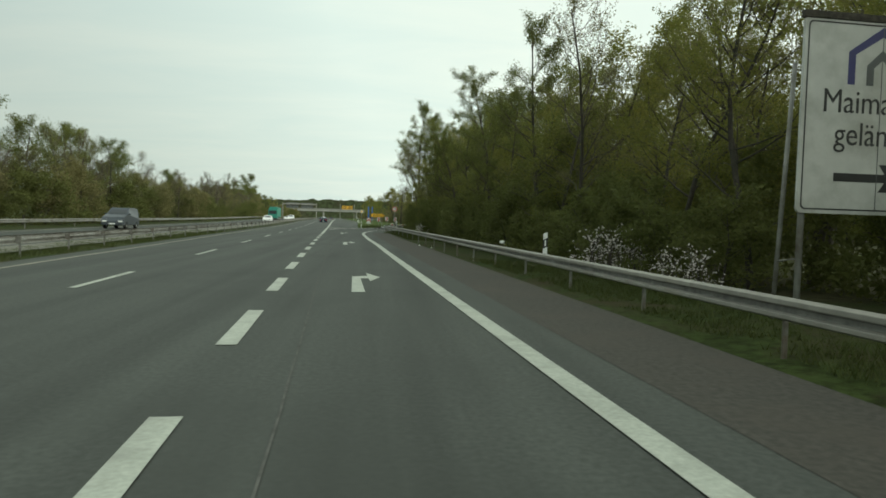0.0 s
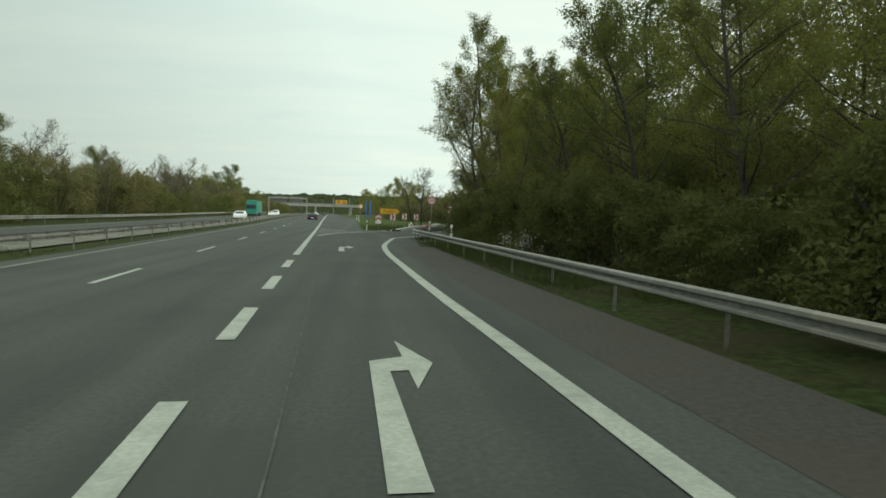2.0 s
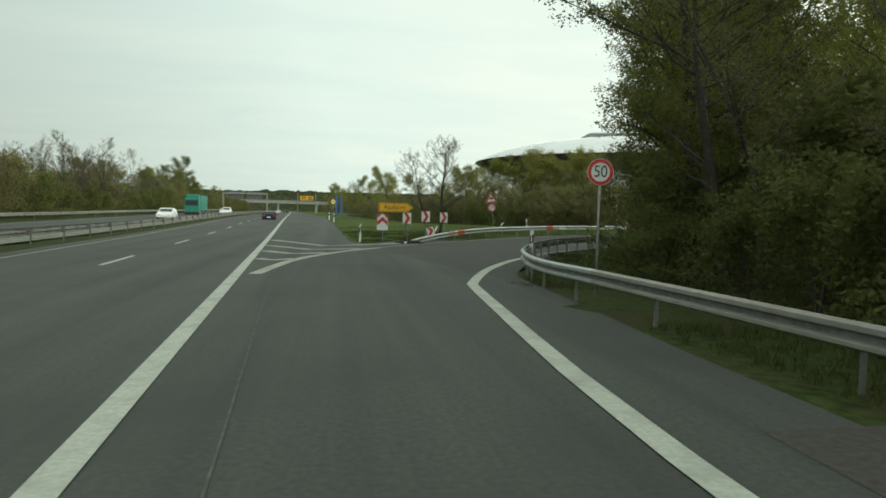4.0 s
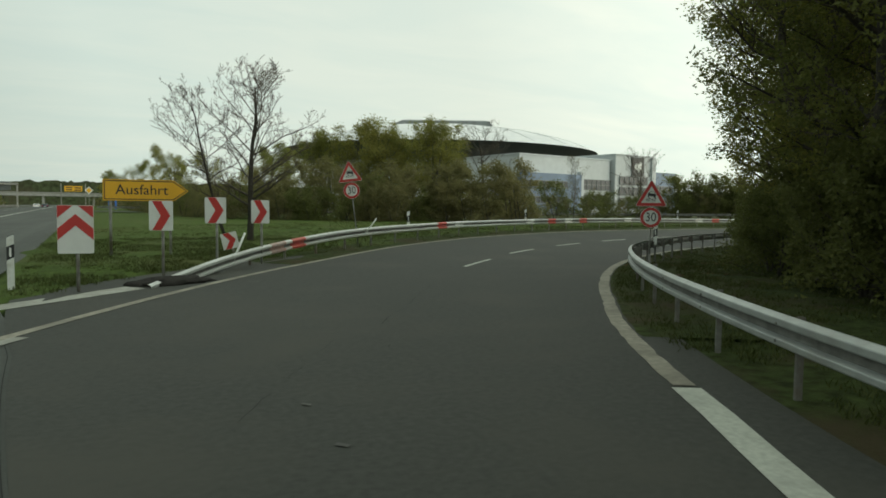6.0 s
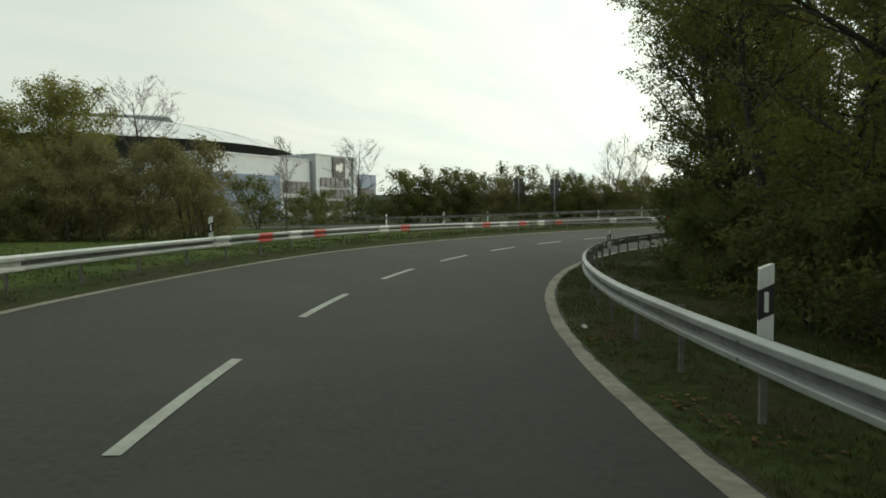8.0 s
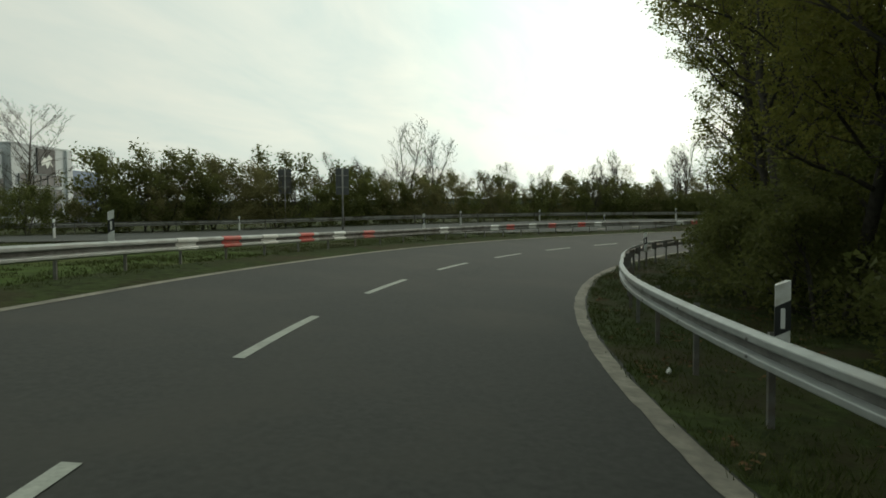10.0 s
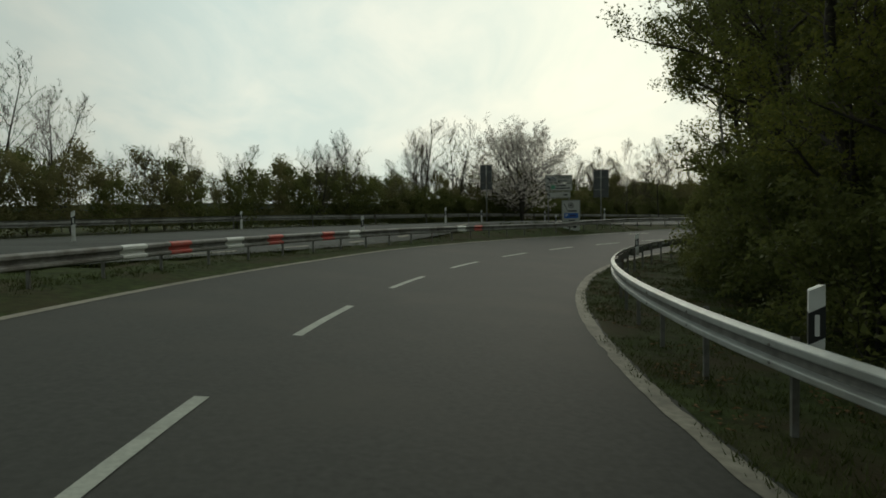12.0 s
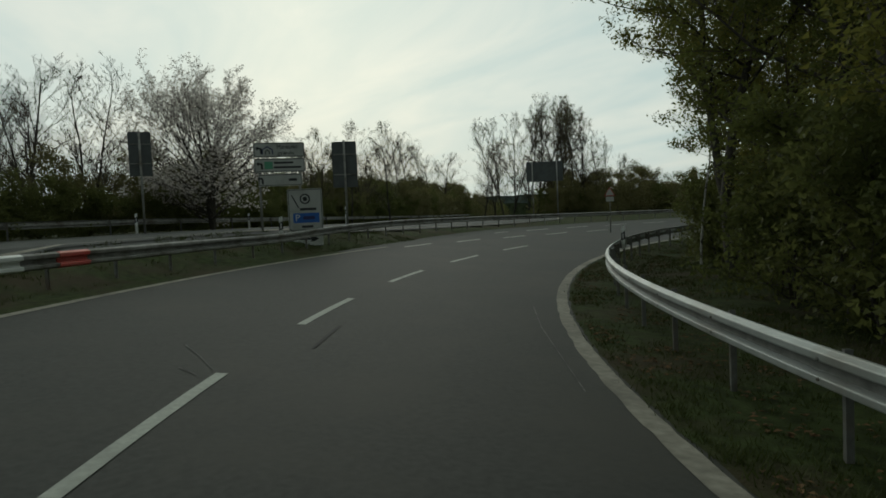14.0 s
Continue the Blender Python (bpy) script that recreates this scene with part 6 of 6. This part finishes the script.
# woods along the far side of the main road
for k in range(64):
    s = 14 + k * 4.2
    x, y = main(s + rq.uniform(-2, 2), rq.uniform(-36, -28))
    if s < 95:
        pat, size = rq.choice((INNER[0], INNER[0], SPARSE[0], BARE[0])), rq.uniform(0.68, 0.82)
    else:
        pat = rq.choice((BARE[0], BARE[0], SPARSE[0], INNER[0], BARE[1]))
        size = rq.uniform(0.85, 1.1) if pat in BARE else rq.uniform(0.5, 0.66)
    plant(pat, x, y, rq.uniform(0, 360), size, "trees beyond the oncoming carriageway")
for k in range(11):
    x, y = main(36 + k * 2.2, rq.uniform(-36, -30))
    plant(rq.choice((INNER[0], SPARSE[0], INNER[0])), x, y, rq.uniform(0, 360), rq.uniform(0.62, 0.82) * (1 if k < 8 else 0.72), "trees beyond the oncoming carriageway")
for k in range(7):
    x, y = main(61 + k * 4.5, rq.uniform(-33, -28))
    plant(BARE[k % 2], x, y, rq.uniform(0, 360), rq.uniform(0.75, 0.95), "trees beyond the oncoming carriageway")
for k in range(46):
    x, y = main(62 + k * 3.0, rq.uniform(-34, -27))
    plant(rq.choice((SCRUB[1], SCRUB[1], BARE[2])), x, y, rq.uniform(0, 360), rq.uniform(1.05, 1.6), "tall bushes beyond the oncoming carriageway")
scrub = []
for k in range(150):
    s = 5 + k * 3.4
    x, y = main(s, rq.uniform(-31, -25.5))
    scrub.append((SCRUB[0] if rq.random() < 0.75 else SCRUB[1], x, y, rq.uniform(0, 360), rq.uniform(0.9, 1.7)))
thicket("scrub_belt", scrub, "belt of green and olive scrub beyond the oncoming carriageway", "scrub")
for k in range(26):
    x, y = main(310 + rq.uniform(0, 170), rq.uniform(-105, -34))
    plant(rq.choice(INNER), x, y, rq.uniform(0, 360), rq.uniform(0.8, 1.2), "far trees beyond the oncoming carriageway")
plant(INNER[0], -73, 381, 0, 1.55, "far trees beyond the oncoming carriageway")
plant(INNER[0], -82, 384, 90, 1.3, "far trees beyond the oncoming carriageway")
for k in range(44):
    x, y = main(170 + rq.uniform(0, 260), rq.uniform(13, 40))
    plant(rq.choice((SCRUB[1], SCRUB[1], INNER[1])), x, y, rq.uniform(0, 360), rq.uniform(0.5, 0.85), "far trees beside the main road")


# ---- the arena and the hall before it ----
def lathe(name, prof, n, mats, smooth=True):
    v, f = [], []
    for r, z in prof:
        v += [(r * math.cos(2 * math.pi * i / n), r * math.sin(2 * math.pi * i / n), z) for i in range(n)]
    for k in range(len(prof) - 1):
        f += [(k * n + i, k * n + (i + 1) % n, (k + 1) * n + (i + 1) % n, (k + 1) * n + i) for i in range(n)]
    return mesh(name, v, f, mats, smooth)


arena = thing("arena", 181, 476, 0, -25, "large round arena with a pale flat domed roof and dark eaves", "building")
part("roof", lathe("roof", [(0.01, 52.0), (40, 50.6), (66, 46.3), (84, 41.5), (96, 36.7), (98.5, 35.5)], 96, ROOF_LIGHT), arena, "pale metal dome")
part("soffit", lathe("soffit", [(98.5, 35.4), (97.5, 34.5), (82, 29.4), (74, 28.0)], 96, ROOF_DARK), arena, "dark sloping eaves")
part("wall", lathe("wall", [(74, 28.1), (74, 0)], 96, WALL_WHITE), arena, "white outer wall")
for i in range(48):
    a = 2 * math.pi * i / 48
    m = pose(74.1 * math.cos(a), 74.1 * math.sin(a), 22.5, 0, 0, math.degrees(a) + 90)
    part("window", box("window", (6.5, 0.4, 2.6), PANE), arena, m=m) if i % 2 else None
for i in range(24):
    a = 2 * math.pi * i / 24
    prof = [(40, 50.65), (66, 46.35), (84, 41.55), (96, 36.75)]
    pts = [Vector((r * math.cos(a), r * math.sin(a), z)) for r, z in prof]
    v, f = [], []
    for p in pts:
        t = Vector((-math.sin(a), math.cos(a), 0)) * 0.15
        v += [p - t, p + t, p + t + Vector((0, 0, 0.2)), p - t + Vector((0, 0, 0.2))]
    for k in range(len(pts) - 1):
        o = k * 4
        f += [(o + j, o + (j + 1) % 4, o + 4 + (j + 1) % 4, o + 4 + j) for j in range(4)]
    part("roof_rib", mesh("roof_rib", v, f, ROOF_LIGHT), arena)
lan = [(-32, 49), (-29, 53.0), (-24, 55.5), (30, 55.5), (32, 53.5), (32, 49)]
part("lantern", plate("lantern", lan, 26, LANTERN, y=-13), arena, "long dark-grey roof lantern")
part("lantern_roof", box("lantern_roof", (52, 24, 0.8), ROOF_LIGHT, (3, 0, 55.8), 0.2), arena)

hall = thing("hall_building", 138, 268, 0, math.degrees(math.atan2(11.6, 63)), "white and blue hall with strip windows and a tall entrance tower", "building")
part("wall", box("wall", (42, 26, 18.4), WALL_WHITE, (-11, 13, 9.2), 0.15), hall, "white clad block")
part("tower", box("tower", (21.5, 24, 20.5), WALL_WHITE, (21.8, 10.5, 10.25), 0.15), hall, "white entrance tower")
part("wing", box("wing", (17.5, 30, 15.8), WALL_BLUE, (41.6, 17, 7.9), 0.15), hall, "blue clad wing")
part("wing", box("wing", (27, 2.0, 13.0), WALL_BLUE, (-19.5, -0.9, 6.5), 0.1), hall, "blue clad front")
part("roof_edge", box("roof_edge", (42.4, 26.4, 0.5), WALL_WHITE, (-11, 13, 18.6), 0.1), hall)
part("roof_edge", box("roof_edge", (22, 24.4, 0.5), WALL_WHITE, (21.8, 10.5, 20.7), 0.1), hall)
part("logo_panel", box("logo_panel", (6.6, 0.3, 6.6), BLACK, (22.8, -1.75, 16.9), 0.05), hall, "black square panel")
part("logo_mark", plate("logo_mark", [(20.6, 16.9), (21.6, 18.2), (22.6, 17.6), (23.6, 18.7), (24.9, 17.9), (24.2, 16.9), (25.0, 15.6), (23.7, 16.2), (22.9, 15.0), (22.2, 16.3), (21.0, 15.6)], 0.1, WHITE, y=-2.02), hall, "pale abstract mark")


def hall_window(cx, y, cz, w, h, nx, nz):
    win = part("window", box("window", (w, 0.3, h), PANE, (cx, y, cz)), hall, "dark strip window")
    for i in range(nx + 1):
        part("mullion", box("mullion", (0.16, 0.2, h), LANTERN, (cx - w / 2 + w * i / nx, y - 0.2, cz)), win)
    for k in range(nz + 1):
        part("mullion", box("mullion", (w, 0.2, 0.16), LANTERN, (cx, y - 0.22, cz - h / 2 + h * k / nz)), win)


for cz in (5.0, 10.0):
    hall_window(3.0, -0.2, cz, 14.0, 3.4, 6, 2)
    hall_window(-22, -2.05, cz - 0.4, 18.0, 2.0, 9, 1)
for cz in (4.5, 8.2, 11.9):
    hall_window(20.6, -1.7, cz, 15.0, 2.8, 6, 1)
for cz in (4.5, 9.5):
    hall_window(41.6, 1.8, cz, 13.0, 2.4, 7, 1)
part("pillar", box("pillar", (2.2, 2.0, 20.5), WALL_WHITE, (31.4, -1.2, 10.25), 0.1), hall)
part("pillar", box("pillar", (1.6, 1.6, 14.0), WALL_WHITE, (-5.5, -0.9, 7.0), 0.1), hall)

# ---- the main road's distance ----
gantry = thing("sign_gantry", *main(322, -16), 0, math.degrees(math.atan2(UY, UX)) - 90, "grey steel sign gantry over the oncoming carriageway", "sign gantry")
for px in (-8.2, 7.4):
    part("column", box("column", (0.45, 0.45, 7.6), STEEL_DULL, (px, 0, 3.8), 0.05), gantry)
part("crossbeam", box("crossbeam", (16.2, 0.5, 0.6), STEEL_DULL, (-0.4, 0, 7.2), 0.05), gantry)
for px in (-3.8, 3.0):
    part("board", box("board", (5.6, 0.2, 2.6), GREY, (px, 0.45, 6.6), 0.03), gantry, "grey sign back")
bridge = thing("road_bridge", *main(560, -5), 0, math.degrees(math.atan2(UY, UX)) - 90, "low grey concrete bridge over the main road", "bridge")
part("deck", box("deck", (64, 11, 1.4), CONCRETE, (0, 0, 6.6), 0.1), bridge)
part("railing", box("railing", (64, 0.2, 1.0), STEEL_DULL, (0, -5.3, 7.8), 0.05), bridge)
for px in (-26, -5, 22):
    part("pier", box("pier", (1.2, 9, 6.0), CONCRETE, (px, 0, 3.0), 0.1), bridge)
over = thing("overhead_sign", *main(330, 6), 0, math.degrees(math.atan2(UY, UX)) - 90, "broad yellow overhead direction sign on grey columns", "traffic sign")
part("panel", box("panel", (5.0, 0.25, 1.7), YELLOW, (0, 0, 6.3), 0.04), over, "yellow panels")
for px in (-3.4, 3.4):
    part("column", box("column", (0.3, 0.3, 8.0), STEEL_DULL, (px, 0.3, 4.0), 0.04), over)
for px, pz, wd in ((-1.2, 6.7, 1.9), (-1.2, 6.0, 1.6), (1.25, 6.6, 1.8), (1.25, 5.9, 1.9)):
    part("writing_bar", box("writing_bar", (wd, 0.05, 0.35), BLACK, (px, -0.16, pz)), over)
pylon = thing("advertising_pylon", *main(262, 14), 0, 0, "tall narrow blue advertising pylon beside the road", "pylon")
for px in (-0.7, 0.7):
    part("column", box("column", (0.4, 0.4, 6.0), BLUE, (px, 0, 3.0), 0.05), pylon)
prio = thing("priority_sign", *main(176, 7.6), 0, 0, "yellow and white diamond priority sign on a post", "traffic sign")
part("panel", plate("panel", [(-0.45, 3.2), (0, 2.75), (0.45, 3.2), (0, 3.65)], 0.02, WHITE), prio)
part("centre", plate("centre", [(-0.3, 3.2), (0, 2.9), (0.3, 3.2), (0, 3.5)], 0.01, YELLOW, y=-0.02), prio)
post(prio, 0, 3.2)


def ridge(name, dist, base, top, seed, a0, a1, mats, rough=1.0, label=""):
    """A far wooded ridge round part of the horizon."""
    v, f, n = [], [], 420
    for i in range(n + 1):
        a = radians(a0 + (a1 - a0) * i / n)
        k = 0.5 + 0.5 * noise.noise((i * 0.018, seed, 0)) + rough * (0.10 * noise.noise((i * 0.35, seed, 4)) + 0.06 * noise.noise((i * 1.1, seed, 9)))
        h = base + (top - base) * max(0.05, k)
        x, y = dist * math.sin(a), 80 + dist * math.cos(a)
        v += [(x, y, -5), (x, y, h), (x * 1.25, 80 + (y - 80) * 1.25, h * 0.75)]
        if i:
            o = 3 * i
            f += [(o - 3, o, o + 1, o - 2), (o - 2, o + 1, o + 2, o - 1)]
    tagged(new(name, mesh(name, v, f, mats)), label, "hills", kind="structure")


ridge("backdrop_hills", 1900, 24, 74, 3.3, -80, 175, HILL_HAZED, 0.5, "far hazy wooded hills along the horizon")
ridge("backdrop_woods", 620, 13, 25, 8.1, -75, 14, LEAF_FAR, 1.6, "far line of woods beyond the road")
ridge("backdrop_woods", 430, 6, 12, 5.7, 40, 178, LEAF_FAR, 1.6, "far line of woods beyond the slip road")


# ---- vehicles ----
def wheel_mesh(r):
    prof = [(r * 0.62, -0.10), (r * 0.95, -0.11), (r, -0.07), (r, 0.07), (r * 0.95, 0.11), (r * 0.62, 0.10)]
    return lathe("tyre", prof, 20, RUBBER), lathe("rim", [(0.01, -0.06), (r * 0.62, -0.09), (r * 0.62, 0.09), (0.01, 0.06)], 20, STEEL)


def car(x, y, turn, paint, label, length=4.3, width=1.75, tall=1.45, van=False):
    ob = thing("car", x, y, 0.0, turn, label, "car", "cars on the main road")
    L, W, H = length, width, tall
    side = [(-L / 2, 0.32), (-L / 2, 0.78), (-L / 2 + 0.15, 0.92), (-L * 0.42, H * (0.66 if not van else 0.72))]
    side += [(-L * 0.36, H * 0.94), (-L * 0.18, H), (L * 0.04, H), (L * 0.21, H * 0.69), (L / 2 - 0.25, H * 0.56), (L / 2, 0.62), (L / 2, 0.32)]
    if van:
        side[3:6] = [(-L / 2 + 0.02, H * 0.70), (-L / 2 + 0.08, H * 0.97), (-L * 0.30, H)]
    bm = bmesh.new()
    left = [bm.verts.new((px, -W / 2 + (0.16 if pz > H * 0.7 else 0.0), pz)) for px, pz in side]
    right = [bm.verts.new((px, W / 2 - (0.16 if pz > H * 0.7 else 0.0), pz)) for px, pz in side]
    n = len(side)
    bm.faces.new(left)
    bm.faces.new(right[::-1])
    for i in range(n):
        j = (i + 1) % n
        bm.faces.new((left[j], left[i], right[i], right[j]))
    bmesh.ops.triangulate(bm, faces=[f for f in bm.faces if len(f.verts) > 4])
    bmesh.ops.bevel(bm, geom=[e for e in bm.edges if e.calc_face_angle(0) > 0.5], offset=0.05, segments=2, affect="EDGES")
    body = part("body", bm_mesh("body", bm, paint, False), ob)
    gl = [(side[6][0] + 0.05, H * 0.96), (side[7][0] - 0.02, H * 0.70)]
    v = [(gl[0][0] + 0.04, -W / 2 + 0.24, gl[0][1]), (gl[0][0] + 0.04, W / 2 - 0.24, gl[0][1]), (gl[1][0] + 0.05, W / 2 - 0.18, gl[1][1]), (gl[1][0] + 0.05, -W / 2 + 0.18, gl[1][1])]
    part("windscreen", mesh("windscreen", v, [(0, 1, 2, 3)], PANE), ob)
    rx0, rx1 = side[4][0], side[3][0]
    v = [(rx0 - 0.05, -W / 2 + 0.26, H * 0.93), (rx0 - 0.05, W / 2 - 0.26, H * 0.93), (rx1 - 0.06, W / 2 - 0.2, H * 0.70), (rx1 - 0.06, -W / 2 + 0.2, H * 0.70)]
    part("rear_window", mesh("rear_window", v, [(3, 2, 1, 0)], PANE), ob)
    for sgn in (-1, 1):
        v = [(rx0 + 0.1, sgn * (W / 2 - 0.13), H * 0.92), (side[6][0] - 0.05, sgn * (W / 2 - 0.13), H * 0.94), (side[7][0] - 0.12, sgn * (W / 2 - 0.09), H * 0.71), (rx1 + 0.25, sgn * (W / 2 - 0.09), H * 0.71)]
        part("side_window", mesh("side_window", v, [(0, 1, 2, 3) if sgn < 0 else (3, 2, 1, 0)], PANE), ob)
        part("headlight", box("headlight", (0.08, 0.34, 0.14), LENS, (L / 2 - 0.02, sgn * (W / 2 - 0.28), 0.66), 0.02), ob)
        part("tail_light", box("tail_light", (0.08, 0.26, 0.20), TAIL, (-L / 2 + 0.02, sgn * (W / 2 - 0.2), 0.82), 0.02), ob)
        part("mirror", box("mirror", (0.1, 0.18, 0.12), paint, (side[7][0] - 0.15, sgn * (W / 2 + 0.08), H * 0.70), 0.02), ob)
    part("number_plate", box("number_plate", (0.03, 0.5, 0.11), WHITE, (L / 2 + 0.01, 0, 0.45)), ob)
    part("number_plate", box("number_plate", (0.03, 0.5, 0.11), WHITE, (-L / 2 - 0.01, 0, 0.62)), ob)
    tyre, rim = TYRE
    for px in (-L * 0.31, L * 0.31):
        for sgn in (-1, 1):
            w = part("wheel", tyre, ob, m=pose(px, sgn * (W / 2 - 0.1), 0.315, 90, 0, 0))
            part("rim", rim, w)
    return ob


TYRE = wheel_mesh(0.315)
head = math.degrees(math.atan2(UY, UX))
car(*main(158, -1.9), head, CAR_DARK, "dark blue estate car driving ahead in the through lane")
car(*main(330, -1.8), head, CAR_DARK, "dark car far ahead on the main road")
car(*main(360, -5.4), head, CAR_WHITE, "white car far ahead on the main road")
car(*main(62, -17.8), head + 180, CAR_SILVER, "grey van with headlights on in the oncoming lane", 4.7, 1.85, 1.85, True)
car(*main(154, -14.2), head + 180, CAR_WHITE, "white estate car in the oncoming lane", 4.5, 1.8, 1.5)
car(*main(228, -14.0), head + 180, CAR_WHITE, "white van in the oncoming lane", 4.6, 1.85, 1.85, True)
car(*main(214, -17.6), head + 180, CAR_DARK, "dark car with headlights on in the oncoming lane")
car(*main(255, -17.4), head + 180, CAR_WHITE, "white car in the oncoming lane")
truck = thing("truck", *main(196, -16.6), 0, head + 180, "green lorry with a white-lettered box body in the oncoming lane", "lorry")
part("cab", box("cab", (2.2, 2.45, 2.6), TRUCK_GREEN, (3.4, 0, 2.0), 0.12), truck)
part("windscreen", box("windscreen", (0.06, 2.1, 0.95), PANE, (4.5, 0, 2.45), 0.02), truck)
part("air_deflector", box("air_deflector", (1.4, 2.2, 0.7), TRUCK_GREEN, (3.0, 0, 3.6), 0.15), truck)
part("cargo_box", box("cargo_box", (9.5, 2.5, 2.7), TRUCK_GREEN, (-2.7, 0, 2.5), 0.05), truck)
part("bumper", box("bumper", (0.3, 2.45, 0.5), BLACK, (4.5, 0, 0.6), 0.05), truck)
BIG = wheel_mesh(0.5)
for px in (3.4, -4.5, -5.7):
    for sgn in (-1, 1):
        w = part("wheel", BIG[0], truck, m=pose(px, sgn * 1.1, 0.5, 90, 0, 0))
        part("rim", BIG[1], w)


# ---- dead leaves and grass blades beside the road ----
rg = np.random.default_rng(23)


def dead_leaves(count):
    """Curled brown leaves strewn under and behind the rail on the inside of the bend."""
    verts, faces = [], []
    while len(faces) < count * 2:
        a = rg.uniform(24, 140)
        x, y = ramp(a, inner_r(a) - 0.25 - 3.4 * rg.random() ** 1.3)
        if noise.noise((x * 0.9, y * 0.9, 4.0)) < lerp(a, (30, 70, 140), (-0.05, 0.12, 0.25)):
            continue
        z, q, k = height(x, y) + 0.018 + 0.03 * rg.random(), rg.uniform(0, 6.28), rg.uniform(0.022, 0.05)
        c, s = math.cos(q) * k, math.sin(q) * k
        o = len(verts)
        verts += [(x - c, y - s, z), (x - s * 0.6, y + c * 0.6, z + 0.4 * k), (x + c, y + s, z + 0.15 * k), (x + s * 0.6, y - c * 0.6, z + 0.3 * k)]
        faces += [(o, o + 2, o + 1), (o, o + 3, o + 2)]
    tagged(new("dead_leaves", mesh("dead_leaves", verts, faces, DEAD_LEAF)), "brown curled dead leaves strewn over the grass verge", "dead leaves", kind="stuff")


dead_leaves(5200)


def blades(name, roots, label):
    roots = np.array(roots)
    n = len(roots)
    a, b = rg.uniform(0, 6.28, n), rg.uniform(0, 6.28, n)
    h = roots[:, 3]
    wd = np.stack([np.cos(a), np.sin(a), 0 * a], 1) * rg.uniform(0.006, 0.012, (n, 1))
    tip = np.stack([h * 0.55 * np.cos(b), h * 0.55 * np.sin(b), h], 1)
    foot = roots[:, :3] - np.array((0, 0, 0.02))
    v = np.stack([foot - wd, foot + wd, foot + tip], 1).reshape(-1, 3)
    tagged(new(name, mesh(name, v, np.arange(n * 3).reshape(-1, 3), BLADE)), label, "grass", kind="stuff")


tufts = []


def tuft_field(place, count, per=7, tall=0.09):
    for _ in range(count):
        x, y = place()
        r, a = polar(x, y)
        if along(x, y)[0] > 40 and -12 < along(x, y)[1] < 4.9 and along(x, y)[1] > -8.2:
            continue
        if (-4.1 if a < 150 else -4.7) < r < 4.5 and 0 < a < 165:
            continue
        if on_road(x, y):
            continue
        k = noise.noise((x * 0.5, y * 0.5, 3.0)) + 0.5 * noise.noise((x * 1.7, y * 1.7, 8.0))
        if k < -0.35:
            continue
        z = height(x, y)
        hh = tall * (0.75 + 0.6 * max(0, k + 0.3))
        for _ in range(per):
            tufts.append((x + rq.gauss(0, 0.06), y + rq.gauss(0, 0.06), z, hh * rq.uniform(0.4, 1.3)))


tuft_field(lambda: ramp(rq.uniform(20, 166), -4.15 - 4.9 * rq.random() ** 1.4), 27000)
tuft_field(lambda: main(rq.uniform(-2, 74), rq.uniform(6.8, 9.2)), 7000, tall=0.14)
tuft_field(lambda: ramp(rq.uniform(30, 147), rq.uniform(4.85, 8.0)), 10000)
tuft_field(lambda: main(rq.uniform(101, 116), rq.uniform(4.9, 14)), 7000, tall=0.06)
tuft_field(lambda: main(rq.uniform(8, 60), rq.uniform(-10.9, -8.4)), 3000, tall=0.14)
tuft_field(lambda: ramp(rq.uniform(88, 146), rq.uniform(7.5, 24)), 9000, tall=0.07)
blades("grass_blades", tufts, "uneven green grass along the verges")
